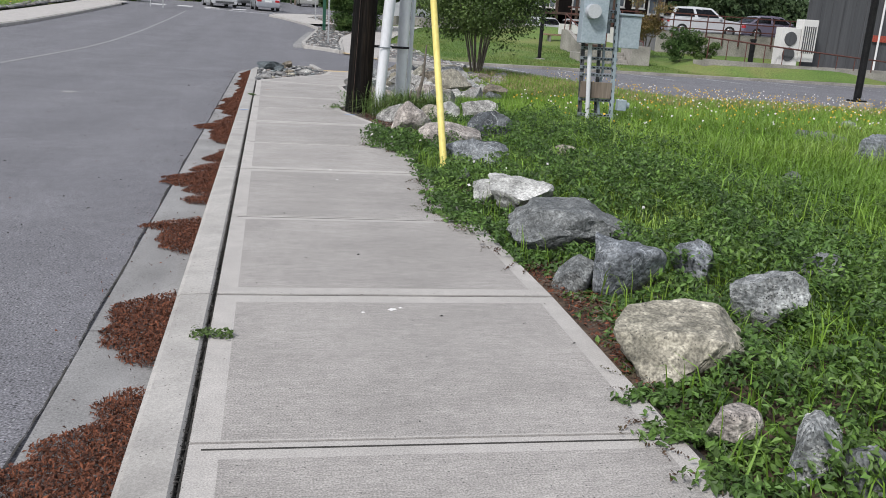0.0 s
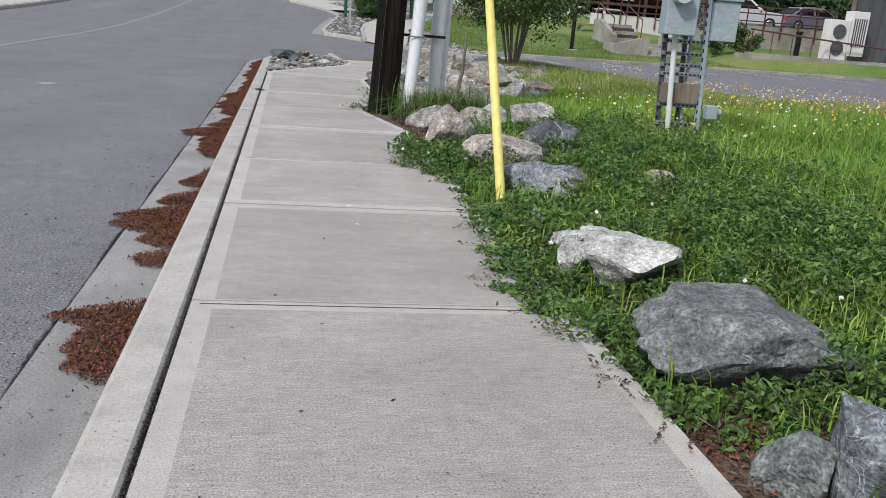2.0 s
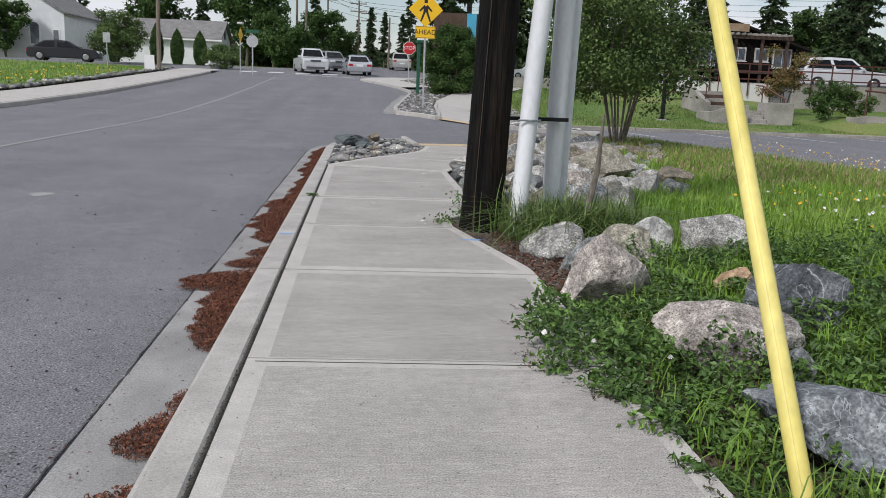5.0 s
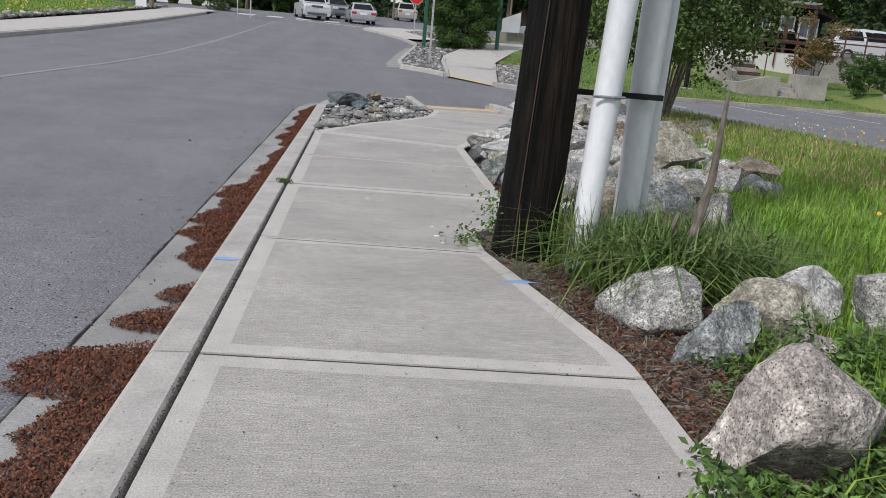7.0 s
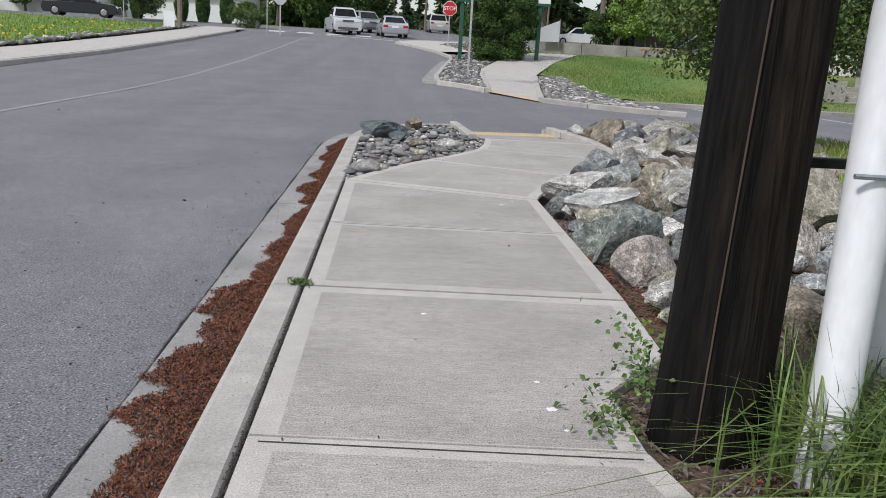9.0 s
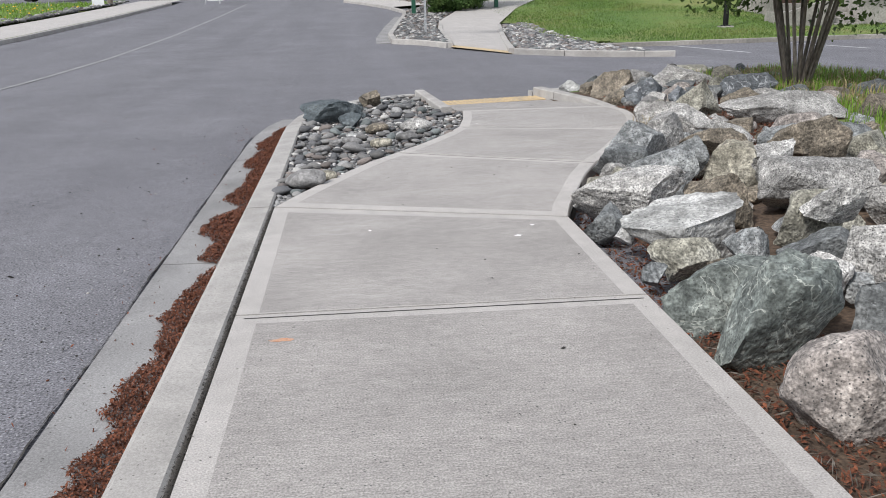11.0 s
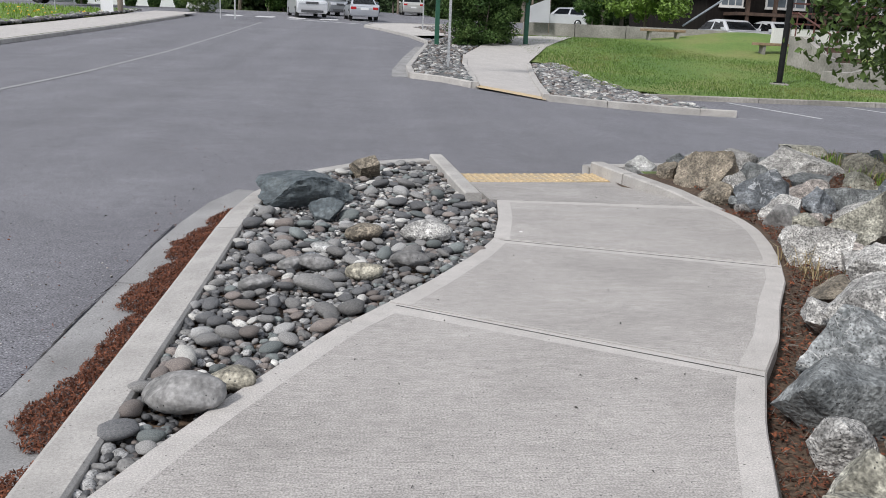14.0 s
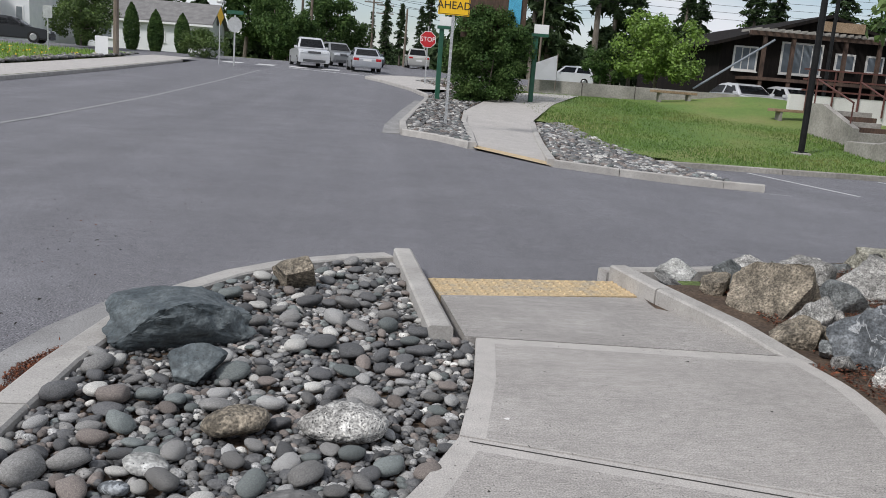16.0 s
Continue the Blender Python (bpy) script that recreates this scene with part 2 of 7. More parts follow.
ROCK = {
    "tan": M("tan_rock", [(0.17, 0.16, 0.125), (0.27, 0.25, 0.20), (0.33, 0.31, 0.255)], 5, 0.85, 1.0, 0, 7, 0.35, 0.12, speck=(100, 0.45), depth=0.014),
    "blue": veined(M("blue_rock", [(0.085, 0.094, 0.104), (0.15, 0.163, 0.176), (0.27, 0.282, 0.292)], 7, 0.75, 1.0, 0, 6, 0.35, 0.12, speck=(100, 0.45), depth=0.014), (0.36, 0.38, 0.40), 7, 0.012),
    "slate": veined(M("slate_rock", [(0.085, 0.092, 0.094), (0.14, 0.148, 0.148), (0.20, 0.208, 0.205)], 6, 0.75, 0.8, 0, 9, 0.35, 0.15, (1, 1, 1), speck=(100, 0.45), depth=0.014), (0.30, 0.31, 0.31), 9, 0.006),
    "white": M("white_rock", [(0.22, 0.22, 0.21), (0.42, 0.42, 0.405), (0.52, 0.515, 0.50)], 6, 0.85, 0.9, 0, 9, 0.3, 0.06, (1, 2.2, 1), depth=0.014, speck=(110, 0.25)),
    "pink": M("pink_rock", [(0.20, 0.18, 0.165), (0.32, 0.285, 0.26), (0.42, 0.385, 0.35)], 5, 0.85, 1.0, 0, 7, 0.35, 0.1, speck=(120, 0.5), depth=0.018),
    "rough": veined(M("mottled_rock", [(0.12, 0.13, 0.13), (0.25, 0.26, 0.26), (0.36, 0.37, 0.36)], 9, 0.85, 1.0, 0, 6, 0.45, 0.12, speck=(100, 0.45), depth=0.014), (0.42, 0.42, 0.41), 12, 0.015),
    "dark": veined(M("dark_rock", [(0.045, 0.05, 0.055), (0.10, 0.11, 0.12), (0.17, 0.18, 0.19)], 6, 0.75, 1.0, 0, 7, 0.4, 0.12, speck=(100, 0.45), depth=0.014), (0.36, 0.37, 0.38), 5.5, 0.018),
    "granite": M("granite", [(0.22, 0.214, 0.203), (0.33, 0.322, 0.306), (0.43, 0.42, 0.40)], 5, 0.85, 0.9, 0, 9, 0.28, 0.22, speck=(130, 0.6), depth=0.018),
    "green": veined(M("green_rock", [(0.095, 0.108, 0.10), (0.15, 0.168, 0.155), (0.21, 0.228, 0.208)], 5, 0.8, 1.0, 0, 7, 0.4, speck=(100, 0.45), depth=0.014), (0.42, 0.44, 0.40), 7, 0.012),
    "olive": M("olive_rock", [(0.17, 0.163, 0.132), (0.27, 0.26, 0.215), (0.35, 0.34, 0.295)], 7, 0.85, 1.0, 0, 7, 0.35, 0.12, speck=(100, 0.45), depth=0.014),
    "brown": M("brown_rock", [(0.10, 0.085, 0.065), (0.18, 0.155, 0.12), (0.26, 0.22, 0.17)], 7, 0.85, 1.0, 0, 7, 0.4, 0.12, speck=(100, 0.45), depth=0.014),
    "orange": M("orange_rock", [(0.30, 0.19, 0.11), (0.42, 0.30, 0.19)], 7, 0.85, 1.0, 0, 7, 0.35),
    "grey": M("grey_rock", [(0.12, 0.12, 0.115), (0.20, 0.195, 0.19), (0.25, 0.245, 0.24)], 9, 0.8, 0.5, 0, 7, 0.3, 0.2),
    "teal": M("teal_rock", [(0.05, 0.064, 0.072), (0.09, 0.108, 0.116), (0.145, 0.165, 0.17)], 5, 0.7, 0.7, 0, 9, 0.3, 0.1, (1, 1, 1.5), speck=(110, 0.2)),
}
for k_, m_ in ROCK.items():
    weathered(m_, 38, 0.2, (1, 1, 1), 5)
    weathered(m_, 11, 0.28 if k_ not in ("grey", "teal") else 0.14, (1, 1, 1), 7)
    flecked(m_, 120, (0.04, 0.04, 0.04), 0.3 if k_ in ("granite", "pink", "rough") else 0.06, 0.3)
cobble_mats = [
    M("river_stone_grey", [(0.115, 0.112, 0.109), (0.20, 0.196, 0.19)], 18, 0.75, 0.4, 0, 6, 0.3, 0.4, island=0.35),
    M("river_stone_dark", [(0.058, 0.059, 0.062), (0.116, 0.116, 0.118)], 18, 0.7, 0.4, 0, 6, 0.3, 0.3, island=0.3),
    M("river_stone_pale", [(0.36, 0.35, 0.33), (0.52, 0.51, 0.48)], 22, 0.75, 0.4, 0, 6, 0.25, 0.25, island=0.25),
    M("river_stone_brown", [(0.12, 0.103, 0.095), (0.20, 0.172, 0.155)], 18, 0.75, 0.4, 0, 6, 0.3, 0.3, island=0.3),
    M("river_stone_green", [(0.10, 0.114, 0.113), (0.165, 0.18, 0.175)], 18, 0.75, 0.4, 0, 6, 0.3, 0.3, island=0.3),
    M("river_stone_speckled", [(0.207, 0.207, 0.202), (0.373, 0.367, 0.362)], 60, 0.8, 0.4, 0, 3, 0.5, 0.25, island=0.2),
]
for m_ in cobble_mats:
    weathered(m_, 26, 0.22, (1, 1, 1), 6)
    flecked(m_, 170, (0.04, 0.04, 0.04), 0.2, 0.3)
weed_leaf = leafy("bindweed_leaf", [(0.038, 0.078, 0.018), (0.078, 0.15, 0.03), (0.15, 0.25, 0.052)], 0.55, scale=5)
grass_leaf = leafy("grass_blade", [(0.115, 0.22, 0.022), (0.18, 0.31, 0.036), (0.25, 0.36, 0.062)], 0.35, scale=0.6)
lawn_blade = leafy("lawn_blade", [(0.08, 0.155, 0.026), (0.125, 0.20, 0.04), (0.20, 0.215, 0.065)], 0.25, scale=0.4)
runner_leaf = leafy("runner_leaf", [(0.045, 0.05, 0.022), (0.09, 0.05, 0.03), (0.06, 0.09, 0.03)], 0.4)
grass_dark = leafy("tall_grass_blade", [(0.06, 0.115, 0.025), (0.12, 0.19, 0.045), (0.20, 0.23, 0.085)], 0.4, scale=6)
straw = leafy("dry_straw", [(0.30, 0.23, 0.12), (0.42, 0.34, 0.19)], 0.3)
petal_white = M("white_petal", [(0.75, 0.73, 0.72)], 9, 0.6, 0, 0, 4, 0.05)
petal_yellow = M("yellow_petal", [(0.72, 0.47, 0.04)], 9, 0.6, 0, 0, 4, 0.1)
foliage_dark = leafy("dark_foliage", [(0.034, 0.07, 0.022), (0.064, 0.115, 0.034), (0.096, 0.15, 0.046)])
foliage_mid = leafy("foliage", [(0.05, 0.09, 0.02), (0.085, 0.14, 0.032), (0.12, 0.18, 0.045)])
foliage_bright = leafy("bright_foliage", [(0.13, 0.22, 0.035), (0.19, 0.30, 0.055)])
foliage_rust = leafy("rusty_foliage", [(0.11, 0.11, 0.03), (0.20, 0.13, 0.045), (0.10, 0.13, 0.035)])
needles = leafy("fir_needles", [(0.032, 0.056, 0.026), (0.056, 0.088, 0.039), (0.08, 0.116, 0.053)])
bark = M("bark", [(0.09, 0.075, 0.06), (0.19, 0.165, 0.14)], 8, 0.9, 0.8, 0, 6, 0.4, 0, (1, 1, 0.25))
pole_wood = M("creosoted_wood", [(0.004, 0.0038, 0.0036), (0.0075, 0.0066, 0.006), (0.018, 0.013, 0.009)], 9, 0.8, 1.0, 0, 7, 0.6, 0, (1, 1, 0.06), depth=0.015)
wood_grey = M("weathered_pole_wood", [(0.13, 0.10, 0.08), (0.24, 0.20, 0.16)], 6, 0.85, 0.5, 0, 6, 0.3, 0, (1, 1, 0.08))
pvc = M("pvc_pipe", [(0.60, 0.615, 0.645), (0.66, 0.67, 0.69)], 3, 0.42, 0.05, 0, 12, 0.06, 0, (1, 1, 0.4))
guy_yellow = M("guy_guard_plastic", [(0.62, 0.52, 0.13), (0.72, 0.62, 0.2)], 3, 0.5, 0.1, 0, 10, 0.1, 0, (1, 1, 0.3))
steel_grey = M("painted_meter_steel", [(0.27, 0.33, 0.37), (0.34, 0.40, 0.44)], 5, 0.5, 0.1, 0.1, 8, 0.12)
steel_galv = M("galvanised_steel", [(0.20, 0.225, 0.25), (0.30, 0.33, 0.36)], 9, 0.5, 0.15, 0.5, 6, 0.2)
metal_black = M("black_paint", [(0.012, 0.012, 0.013), (0.022, 0.022, 0.023)], 6, 0.4, 0.1, 0.2, 8, 0.3)
metal_green = M("green_paint", [(0.012, 0.075, 0.045), (0.02, 0.10, 0.06)], 6, 0.5, 0.1, 0.1, 8, 0.2)
glass_meter = M("meter_glass", [(0.45, 0.47, 0.49)], 6, 0.12, 0, 0, 8, 0.05)
rail_red = M("brown_red_rail", [(0.09, 0.035, 0.03), (0.14, 0.055, 0.045)], 6, 0.55, 0.1, 0.2)
wall_white = M("white_render", [(0.58, 0.57, 0.55), (0.68, 0.67, 0.65)], 1, 0.85, 0.1, 0, 20, 0.06)
siding_white = M("white_siding", [(0.62, 0.64, 0.66), (0.72, 0.73, 0.74)], 1.5, 0.7, 0.1, 0, 20, 0.06)
siding_dark = M("dark_siding", [(0.009, 0.008, 0.008), (0.02, 0.016, 0.014)], 1.5, 0.9, 0.3, 0, 12, 0.3, 0, (4, 4, 0.2))
siding_grey = M("charcoal_siding", [(0.055, 0.057, 0.062), (0.085, 0.087, 0.093)], 1.2, 0.7, 0.2, 0, 12, 0.15, 0, (6, 6, 0.1))
shingle_grey = M("grey_shingles", [(0.14, 0.135, 0.135), (0.22, 0.215, 0.21)], 2, 0.9, 0.4, 0, 14, 0.25)
timber_brown = M("stained_timber", [(0.05, 0.03, 0.022), (0.09, 0.055, 0.038)], 3, 0.8, 0.3, 0, 8, 0.3, 0, (1, 1, 0.3))
timber_bench = M("bench_timber", [(0.22, 0.15, 0.09), (0.32, 0.23, 0.15)], 3, 0.8, 0.3, 0, 8, 0.3)
trim_red = M("red_trim", [(0.30, 0.05, 0.03), (0.38, 0.07, 0.04)], 3, 0.6, 0.1)
glass_dark = M("window_glass", [(0.10, 0.12, 0.14), (0.20, 0.23, 0.26)], 0.6, 0.06, 0, 0, 3, 0.2)
glass_car = M("car_glass", [(0.015, 0.017, 0.02)], 2, 0.05, 0)
rubber = M("tyre_rubber", [(0.015, 0.015, 0.015)], 9, 0.85, 0.2)
alloy = M("wheel_alloy", [(0.4, 0.4, 0.41)], 6, 0.35, 0, 0.8)
sign_red = M("sign_red", [(0.45, 0.015, 0.02), (0.5, 0.02, 0.028)], 4, 0.4, 0, 0, 6, 0.06)
sign_yellow = M("sign_yellow", [(0.80, 0.46, 0.01), (0.86, 0.52, 0.015)], 4, 0.4, 0, 0, 6, 0.05)
sign_white = M("sign_white", [(0.75, 0.75, 0.75)], 4, 0.45, 0, 0, 6, 0.04)
sign_black = M("sign_black", [(0.012, 0.012, 0.012)], 4, 0.5, 0)
sign_blue = M("sign_blue", [(0.06, 0.32, 0.5), (0.08, 0.38, 0.56)], 4, 0.5, 0)
sign_back = M("sign_aluminium", [(0.36, 0.37, 0.38), (0.46, 0.47, 0.48)], 4, 0.5, 0.05, 0.3)
tarp_white = M("white_tarp", [(0.72, 0.73, 0.75), (0.76, 0.76, 0.78)], 0.5, 0.7, 0.0, 0, 4, 0.03)
lamp_clear = M("lamp_lens", [(0.7, 0.72, 0.74)], 4, 0.15, 0)
lamp_red = M("tail_lens", [(0.4, 0.015, 0.02)], 4, 0.2, 0)


for m_ in (pole_wood, siding_dark, metal_black, needles, foliage_dark):
    m_.node_tree.nodes["Principled BSDF"].inputs["Specular IOR Level"].default_value = 0.12
chalk_blue = M("blue_chalk", [(0.14, 0.30, 0.62), (0.26, 0.36, 0.52)], 30, 0.9, 0, 0, 6, 0.3)
chalk_orange = M("orange_chalk", [(0.55, 0.25, 0.12), (0.45, 0.34, 0.28)], 30, 0.9, 0, 0, 6, 0.3)


def paint(name, colour, metal=0.3):
    m = M(name, [tuple(0.93 * c for c in colour), colour], 2, 0.28, 0, metal if sum(colour) > 0.2 else 0.0, 6, 0.04)
    m.node_tree.nodes["Principled BSDF"].inputs["Coat Weight"].default_value = 0.6 if sum(colour) > 0.2 else 0.05
    return m


# ---- mesh helpers ----
def np_mesh(name, verts, faces, mats=(), smooth=False, mat_index=None):
    """A mesh from arrays; faces: an (n, k) array."""
    verts, faces = np.asarray(verts, np.float32), np.asarray(faces, np.int32)
    me = bpy.data.meshes.new(name)
    n, k = faces.shape
    me.vertices.add(len(verts))
    me.vertices.foreach_set("co", verts.ravel())
    me.loops.add(n * k)
    me.loops.foreach_set("vertex_index", faces.ravel())
    me.polygons.add(n)
    me.polygons.foreach_set("loop_start", np.arange(0, n * k, k, dtype=np.int32))
    me.polygons.foreach_set("loop_total", np.full(n, k, np.int32))
    me.polygons.foreach_set("use_smooth", np.full(n, bool(smooth)))
    if mat_index is not None:
        me.polygons.foreach_set("material_index", np.asarray(mat_index, np.int32))
    me.update()
    me.validate()
    for m in mats:
        me.materials.append(m)
    return me


def to_mesh(name, bm, material, smooth=False):
    me = bpy.data.meshes.new(name)
    bmesh.ops.recalc_face_normals(bm, faces=bm.faces)
    if smooth:
        for f in bm.faces:
            f.smooth = True
    bm.to_mesh(me)
    bm.free()
    if smooth:
        me.set_sharp_from_angle(angle=radians(45))
    if material:
        me.materials.append(material)
    return me


def part(name, bm, material, parent, label="", smooth=False):
    """One mesh object under a thing or a part; bm may be a bmesh or a mesh."""
    me = bm if isinstance(bm, bpy.types.Mesh) else to_mesh(name, bm, material, smooth)
    ob = new(name, me)
    ob.parent = parent
    if label:
        tagged(ob, label)
    return ob


def thing(name, at=(0, 0, 0), rz=0.0, label="", category="", group="", kind=""):
    ob = new(name)
    ob.matrix_world = pose(*at, 0, 0, rz)
    ob.empty_display_size = 0.1
    return tagged(ob, label, category, group, kind)


def box(x0, y0, z0, x1, y1, z1, bevel=0.0, bm=None):
    own = bm is None
    bm = bmesh.new() if own else bm
    r = bmesh.ops.create_cube(bm, size=1)
    bmesh.ops.scale(bm, vec=(x1 - x0, y1 - y0, z1 - z0), verts=r["verts"])
    bmesh.ops.translate(bm, vec=((x0 + x1) / 2, (y0 + y1) / 2, (z0 + z1) / 2), verts=r["verts"])
    if bevel and own:
        bmesh.ops.bevel(bm, geom=bm.edges[:], offset=bevel, segments=2, affect="EDGES", profile=0.5)
    return bm


def tube(points, radius, sides=10, bm=None, radii=None):
    """A round bar along a line of points."""
    bm = bmesh.new() if bm is None else bm
    rings = []
    pts = [Vector(p) for p in points]
    for i, p in enumerate(pts):
        d = (pts[min(i + 1, len(pts) - 1)] - pts[max(i - 1, 0)]).normalized()
        a = d.orthogonal().normalized() if i == 0 else (rings_a - d * rings_a.dot(d)).normalized()
        rings_a = a
        b = d.cross(a)
        r = radii[i] if radii else radius
        rings.append([bm.verts.new(p + (a * math.cos(k * math.tau / sides) + b * math.sin(k * math.tau / sides)) * r) for k in range(sides)])
    for q, s in zip(rings, rings[1:]):
        for k in range(sides):
            bm.faces.new((q[k], q[(k + 1) % sides], s[(k + 1) % sides], s[k]))
    bm.faces.new(rings[0][::-1])
    bm.faces.new(rings[-1])
    return bm


def sweep(path, profile, bm=None):
    """A profile of (across, up) swept along a level path of (x, y, z); across points to the right of the way."""
    bm = bmesh.new() if bm is None else bm
    pts = [Vector(p) for p in path]
    rings = []
    for i, p in enumerate(pts):
        d0 = (pts[i] - pts[max(i - 1, 0)]).to_2d()
        d1 = (pts[min(i + 1, len(pts) - 1)] - pts[i]).to_2d()
        d0 = d0.normalized() if d0.length else d1.normalized()
        d1 = d1.normalized() if d1.length else d0
        d = (d0 + d1).normalized()
        k = 1 / max(0.5, d.dot(d1))
        n = Vector((d.y, -d.x)) * k
        rings.append([bm.verts.new((p.x + n.x * a, p.y + n.y * a, p.z + u)) for a, u in profile])
    m = len(profile)
    for q, s in zip(rings, rings[1:]):
        for k in range(m):
            bm.faces.new((q[k], q[(k + 1) % m], s[(k + 1) % m], s[k]))
    bm.faces.new(rings[0])
    bm.faces.new(rings[-1][::-1])
    return bm


def prism(outline, z0, z1):
    """A flat outline of (x, y), raised from z0 to z1."""
    bm = bmesh.new()
    lo = [bm.verts.new((x, y, z0)) for x, y in outline]
    hi = [bm.verts.new((x, y, z1)) for x, y in outline]
    bm.faces.new(lo[::-1])
    bm.faces.new(hi)
    for i in range(len(lo)):
        j = (i + 1) % len(lo)
        bm.faces.new((lo[i], lo[j], hi[j], hi[i]))
    return bm


def ss(a, b, x):
    t = np.clip((np.asarray(x, float) - a) / (b - a), 0, 1)
    return t * t * (3 - 2 * t)


# ---- the lie of the land ----
def z_road(y):
    return np.interp(y, [0, 27, 32, 40, 50, 60, 70, 80, 100, 150, 300, 900], [-0.1, -0.1, -0.03, 0.2, 0.6, 1.05, 1.5, 1.9, 2.5, 3.5, 5, 9])


def z_low(y):
    return np.interp(y, [0, 20, 27, 34.4, 38, 50, 60, 80, 100, 150, 300, 900], [-0.1, -0.1, -0.25, -0.3, -0.12, 0.9, 1.2, 1.8, 2.5, 3.5, 5, 9])


def z_asphalt(x, y):
    k = ss(2, 7, x)
    return z_road(y) * (1 - k) + z_low(y) * k


def z_bank(x, y):
    """The rough ground between the walk and the parking lot."""
    x, y = np.asarray(x, float), np.asarray(y, float)
    z = -0.045 + 0.10 * ss(1.5, 3.2, x) + 0.05 * ss(4.5, 6.5, x) * (1 - ss(8, 13, y)) + 0.05 * ss(16, 20, y) * ss(4.0, 5.5, x) - 0.06 * ss(12.5, 14, y) * (1 - ss(3.5, 4.6, x))
    z = z + 0.025 * np.sin(1.7 * x + 0.6 * y) * np.sin(1.3 * y)
    return z - 0.12 * ss(6, 9, x) * ss(12, 19, y)


def sheet(name, xs, ys, fz, material, inside=None, smooth=True):
    X, Y = np.meshgrid(xs, ys)
    Z = fz(X, Y)
    v = np.stack([X, Y, Z], -1).reshape(-1, 3)
    nx, ny = len(xs), len(ys)
    i = np.arange((nx - 1) * (ny - 1))
    a = i // (nx - 1) * nx + i % (nx - 1)
    f = np.stack([a, a + 1, a + nx + 1, a + nx], -1)
    if inside is not None:
        c = v[f].mean(1)
        f = f[inside(c[:, 0], c[:, 1])]
    return new(name, np_mesh(name, v, f, [material], smooth))


far = np.concatenate([[-900, -500, -300, -200, -140, -100, -75], np.arange(-60, 61, 3.0), [75, 100, 140, 200, 300, 500, 900]])
fary = np.concatenate([[-300, -150, -60, -30, -15], np.arange(-8, 130, 3.0), [140, 160, 200, 300, 500, 900]])
tagged(sheet("ground", far, fary, lambda x, y: z_asphalt(x, y) - 0.3, turf), "rough grass and soil reaching to the horizon", "ground", kind="structure")
ry = np.concatenate([np.arange(-10, 66.1, 1.0)])
tagged(sheet("road", np.linspace(-9.8, 3.25, 21), ry, z_asphalt, asphalt), "grey worn asphalt road with a faded line", "road", kind="structure")
tagged(sheet("road_crossing", np.arange(-60, 61, 2.0), np.arange(66, 84, 1.0), lambda x, y: z_road(y) + 0.0 * x, asphalt), "grey asphalt of the crossing street", "road", kind="structure")
tagged(sheet("road_ahead", np.arange(-6, 6.1, 1.0), np.arange(83, 260, 4.0), lambda x, y: z_road(y) + 0.004 + 0.0 * x, asphalt), "grey asphalt street running on", "road", kind="structure")


def lot_inside(x, y):
    near = np.interp(x, [3, 4.5, 6, 6.6, 7.4, 9, 12, 20, 32], [21.4, 22.1, 22.4, 20.0, 17.9, 16.7, 16.2, 15.6, 15])
    return y > near - 0.5


tagged(sheet("parking_lot", np.arange(3.25, 40, 0.5), np.arange(14, 35.1, 0.5), z_asphalt, asphalt, lot_inside), "grey asphalt parking lot and its entrance", "parking lot", kind="structure")


def bank_inside(x, y):
    near = np.interp(x, [3, 4.5, 6, 6.6, 7.4, 9, 12, 20, 32], [21.4, 22.1, 22.4, 20.0, 17.9, 16.7, 16.2, 15.6, 15])
    left = np.interp(y, [-10, 10.2, 11.7, 12.2, 13.2, 15.75, 16.72, 17.25, 18.2, 18.95, 19.6, 20, 21, 22], [1.45, 1.45, 1.2, 1.2, 1.5, 1.5, 1.85, 2.1, 2.65, 2.95, 3.05, 3.0, 2.75, 2.7])
    return (y < near) & (x > left - 0.06)


tagged(sheet("bank", np.arange(1.0, 33, 0.12), np.arange(-8, 22.5, 0.12), z_bank, soil, lambda x, y: bank_inside(x, y) & ((x < 2.6) | (y > 12.4) & (x < 2.6 + 0.3 * (y - 12.4)))), "brown soil bank under weeds and boulders", "soil", kind="structure")
tagged(sheet("verge", np.arange(2.3, 34, 0.24), np.arange(-8, 22.5, 0.24), lambda x, y: z_bank(x, y) - 0.004, turf, bank_inside), "uncut grass verge with yellow flowers", "grass", kind="structure")
tagged(sheet("far_lawn", np.arange(5.2, 60, 0.4), np.arange(32, 62, 0.4), lambda x, y: z_asphalt(x, y) + 0.11 + 0.03 * np.sin(x * 0.7) * np.sin(y * 0.5) + 0.55 * np.exp(-((x - 17.0) / 3.2) ** 2) * ss(43, 50.5, y) * (1 - ss(51.2, 52.4, y)) + 0.4 * ss(18.3, 20, x) * (1 - ss(26, 30, x)) * ss(34.5, 36, y) * (1 - ss(38, 40, y)), turf_far, lambda x, y: ((x < 16.4) | (x > 21.2) | (y < 52)) & (y > np.interp(x, [5.2, 6.2, 6.6, 7.1, 8, 40], [43, 40, 37, 34.9, 34.45, 34.45]))), "mown lawn sloping up from the parking lot", "lawn", kind="structure")
tagged(sheet("left_lawn", np.arange(-60, -12.4, 1.2), np.arange(10, 66, 1.5), lambda x, y: z_road(y) + 0.17 + 0.012 * (-12.6 - x), turf_far), "mown lawn with yellow flowers across the road", "lawn", kind="structure")


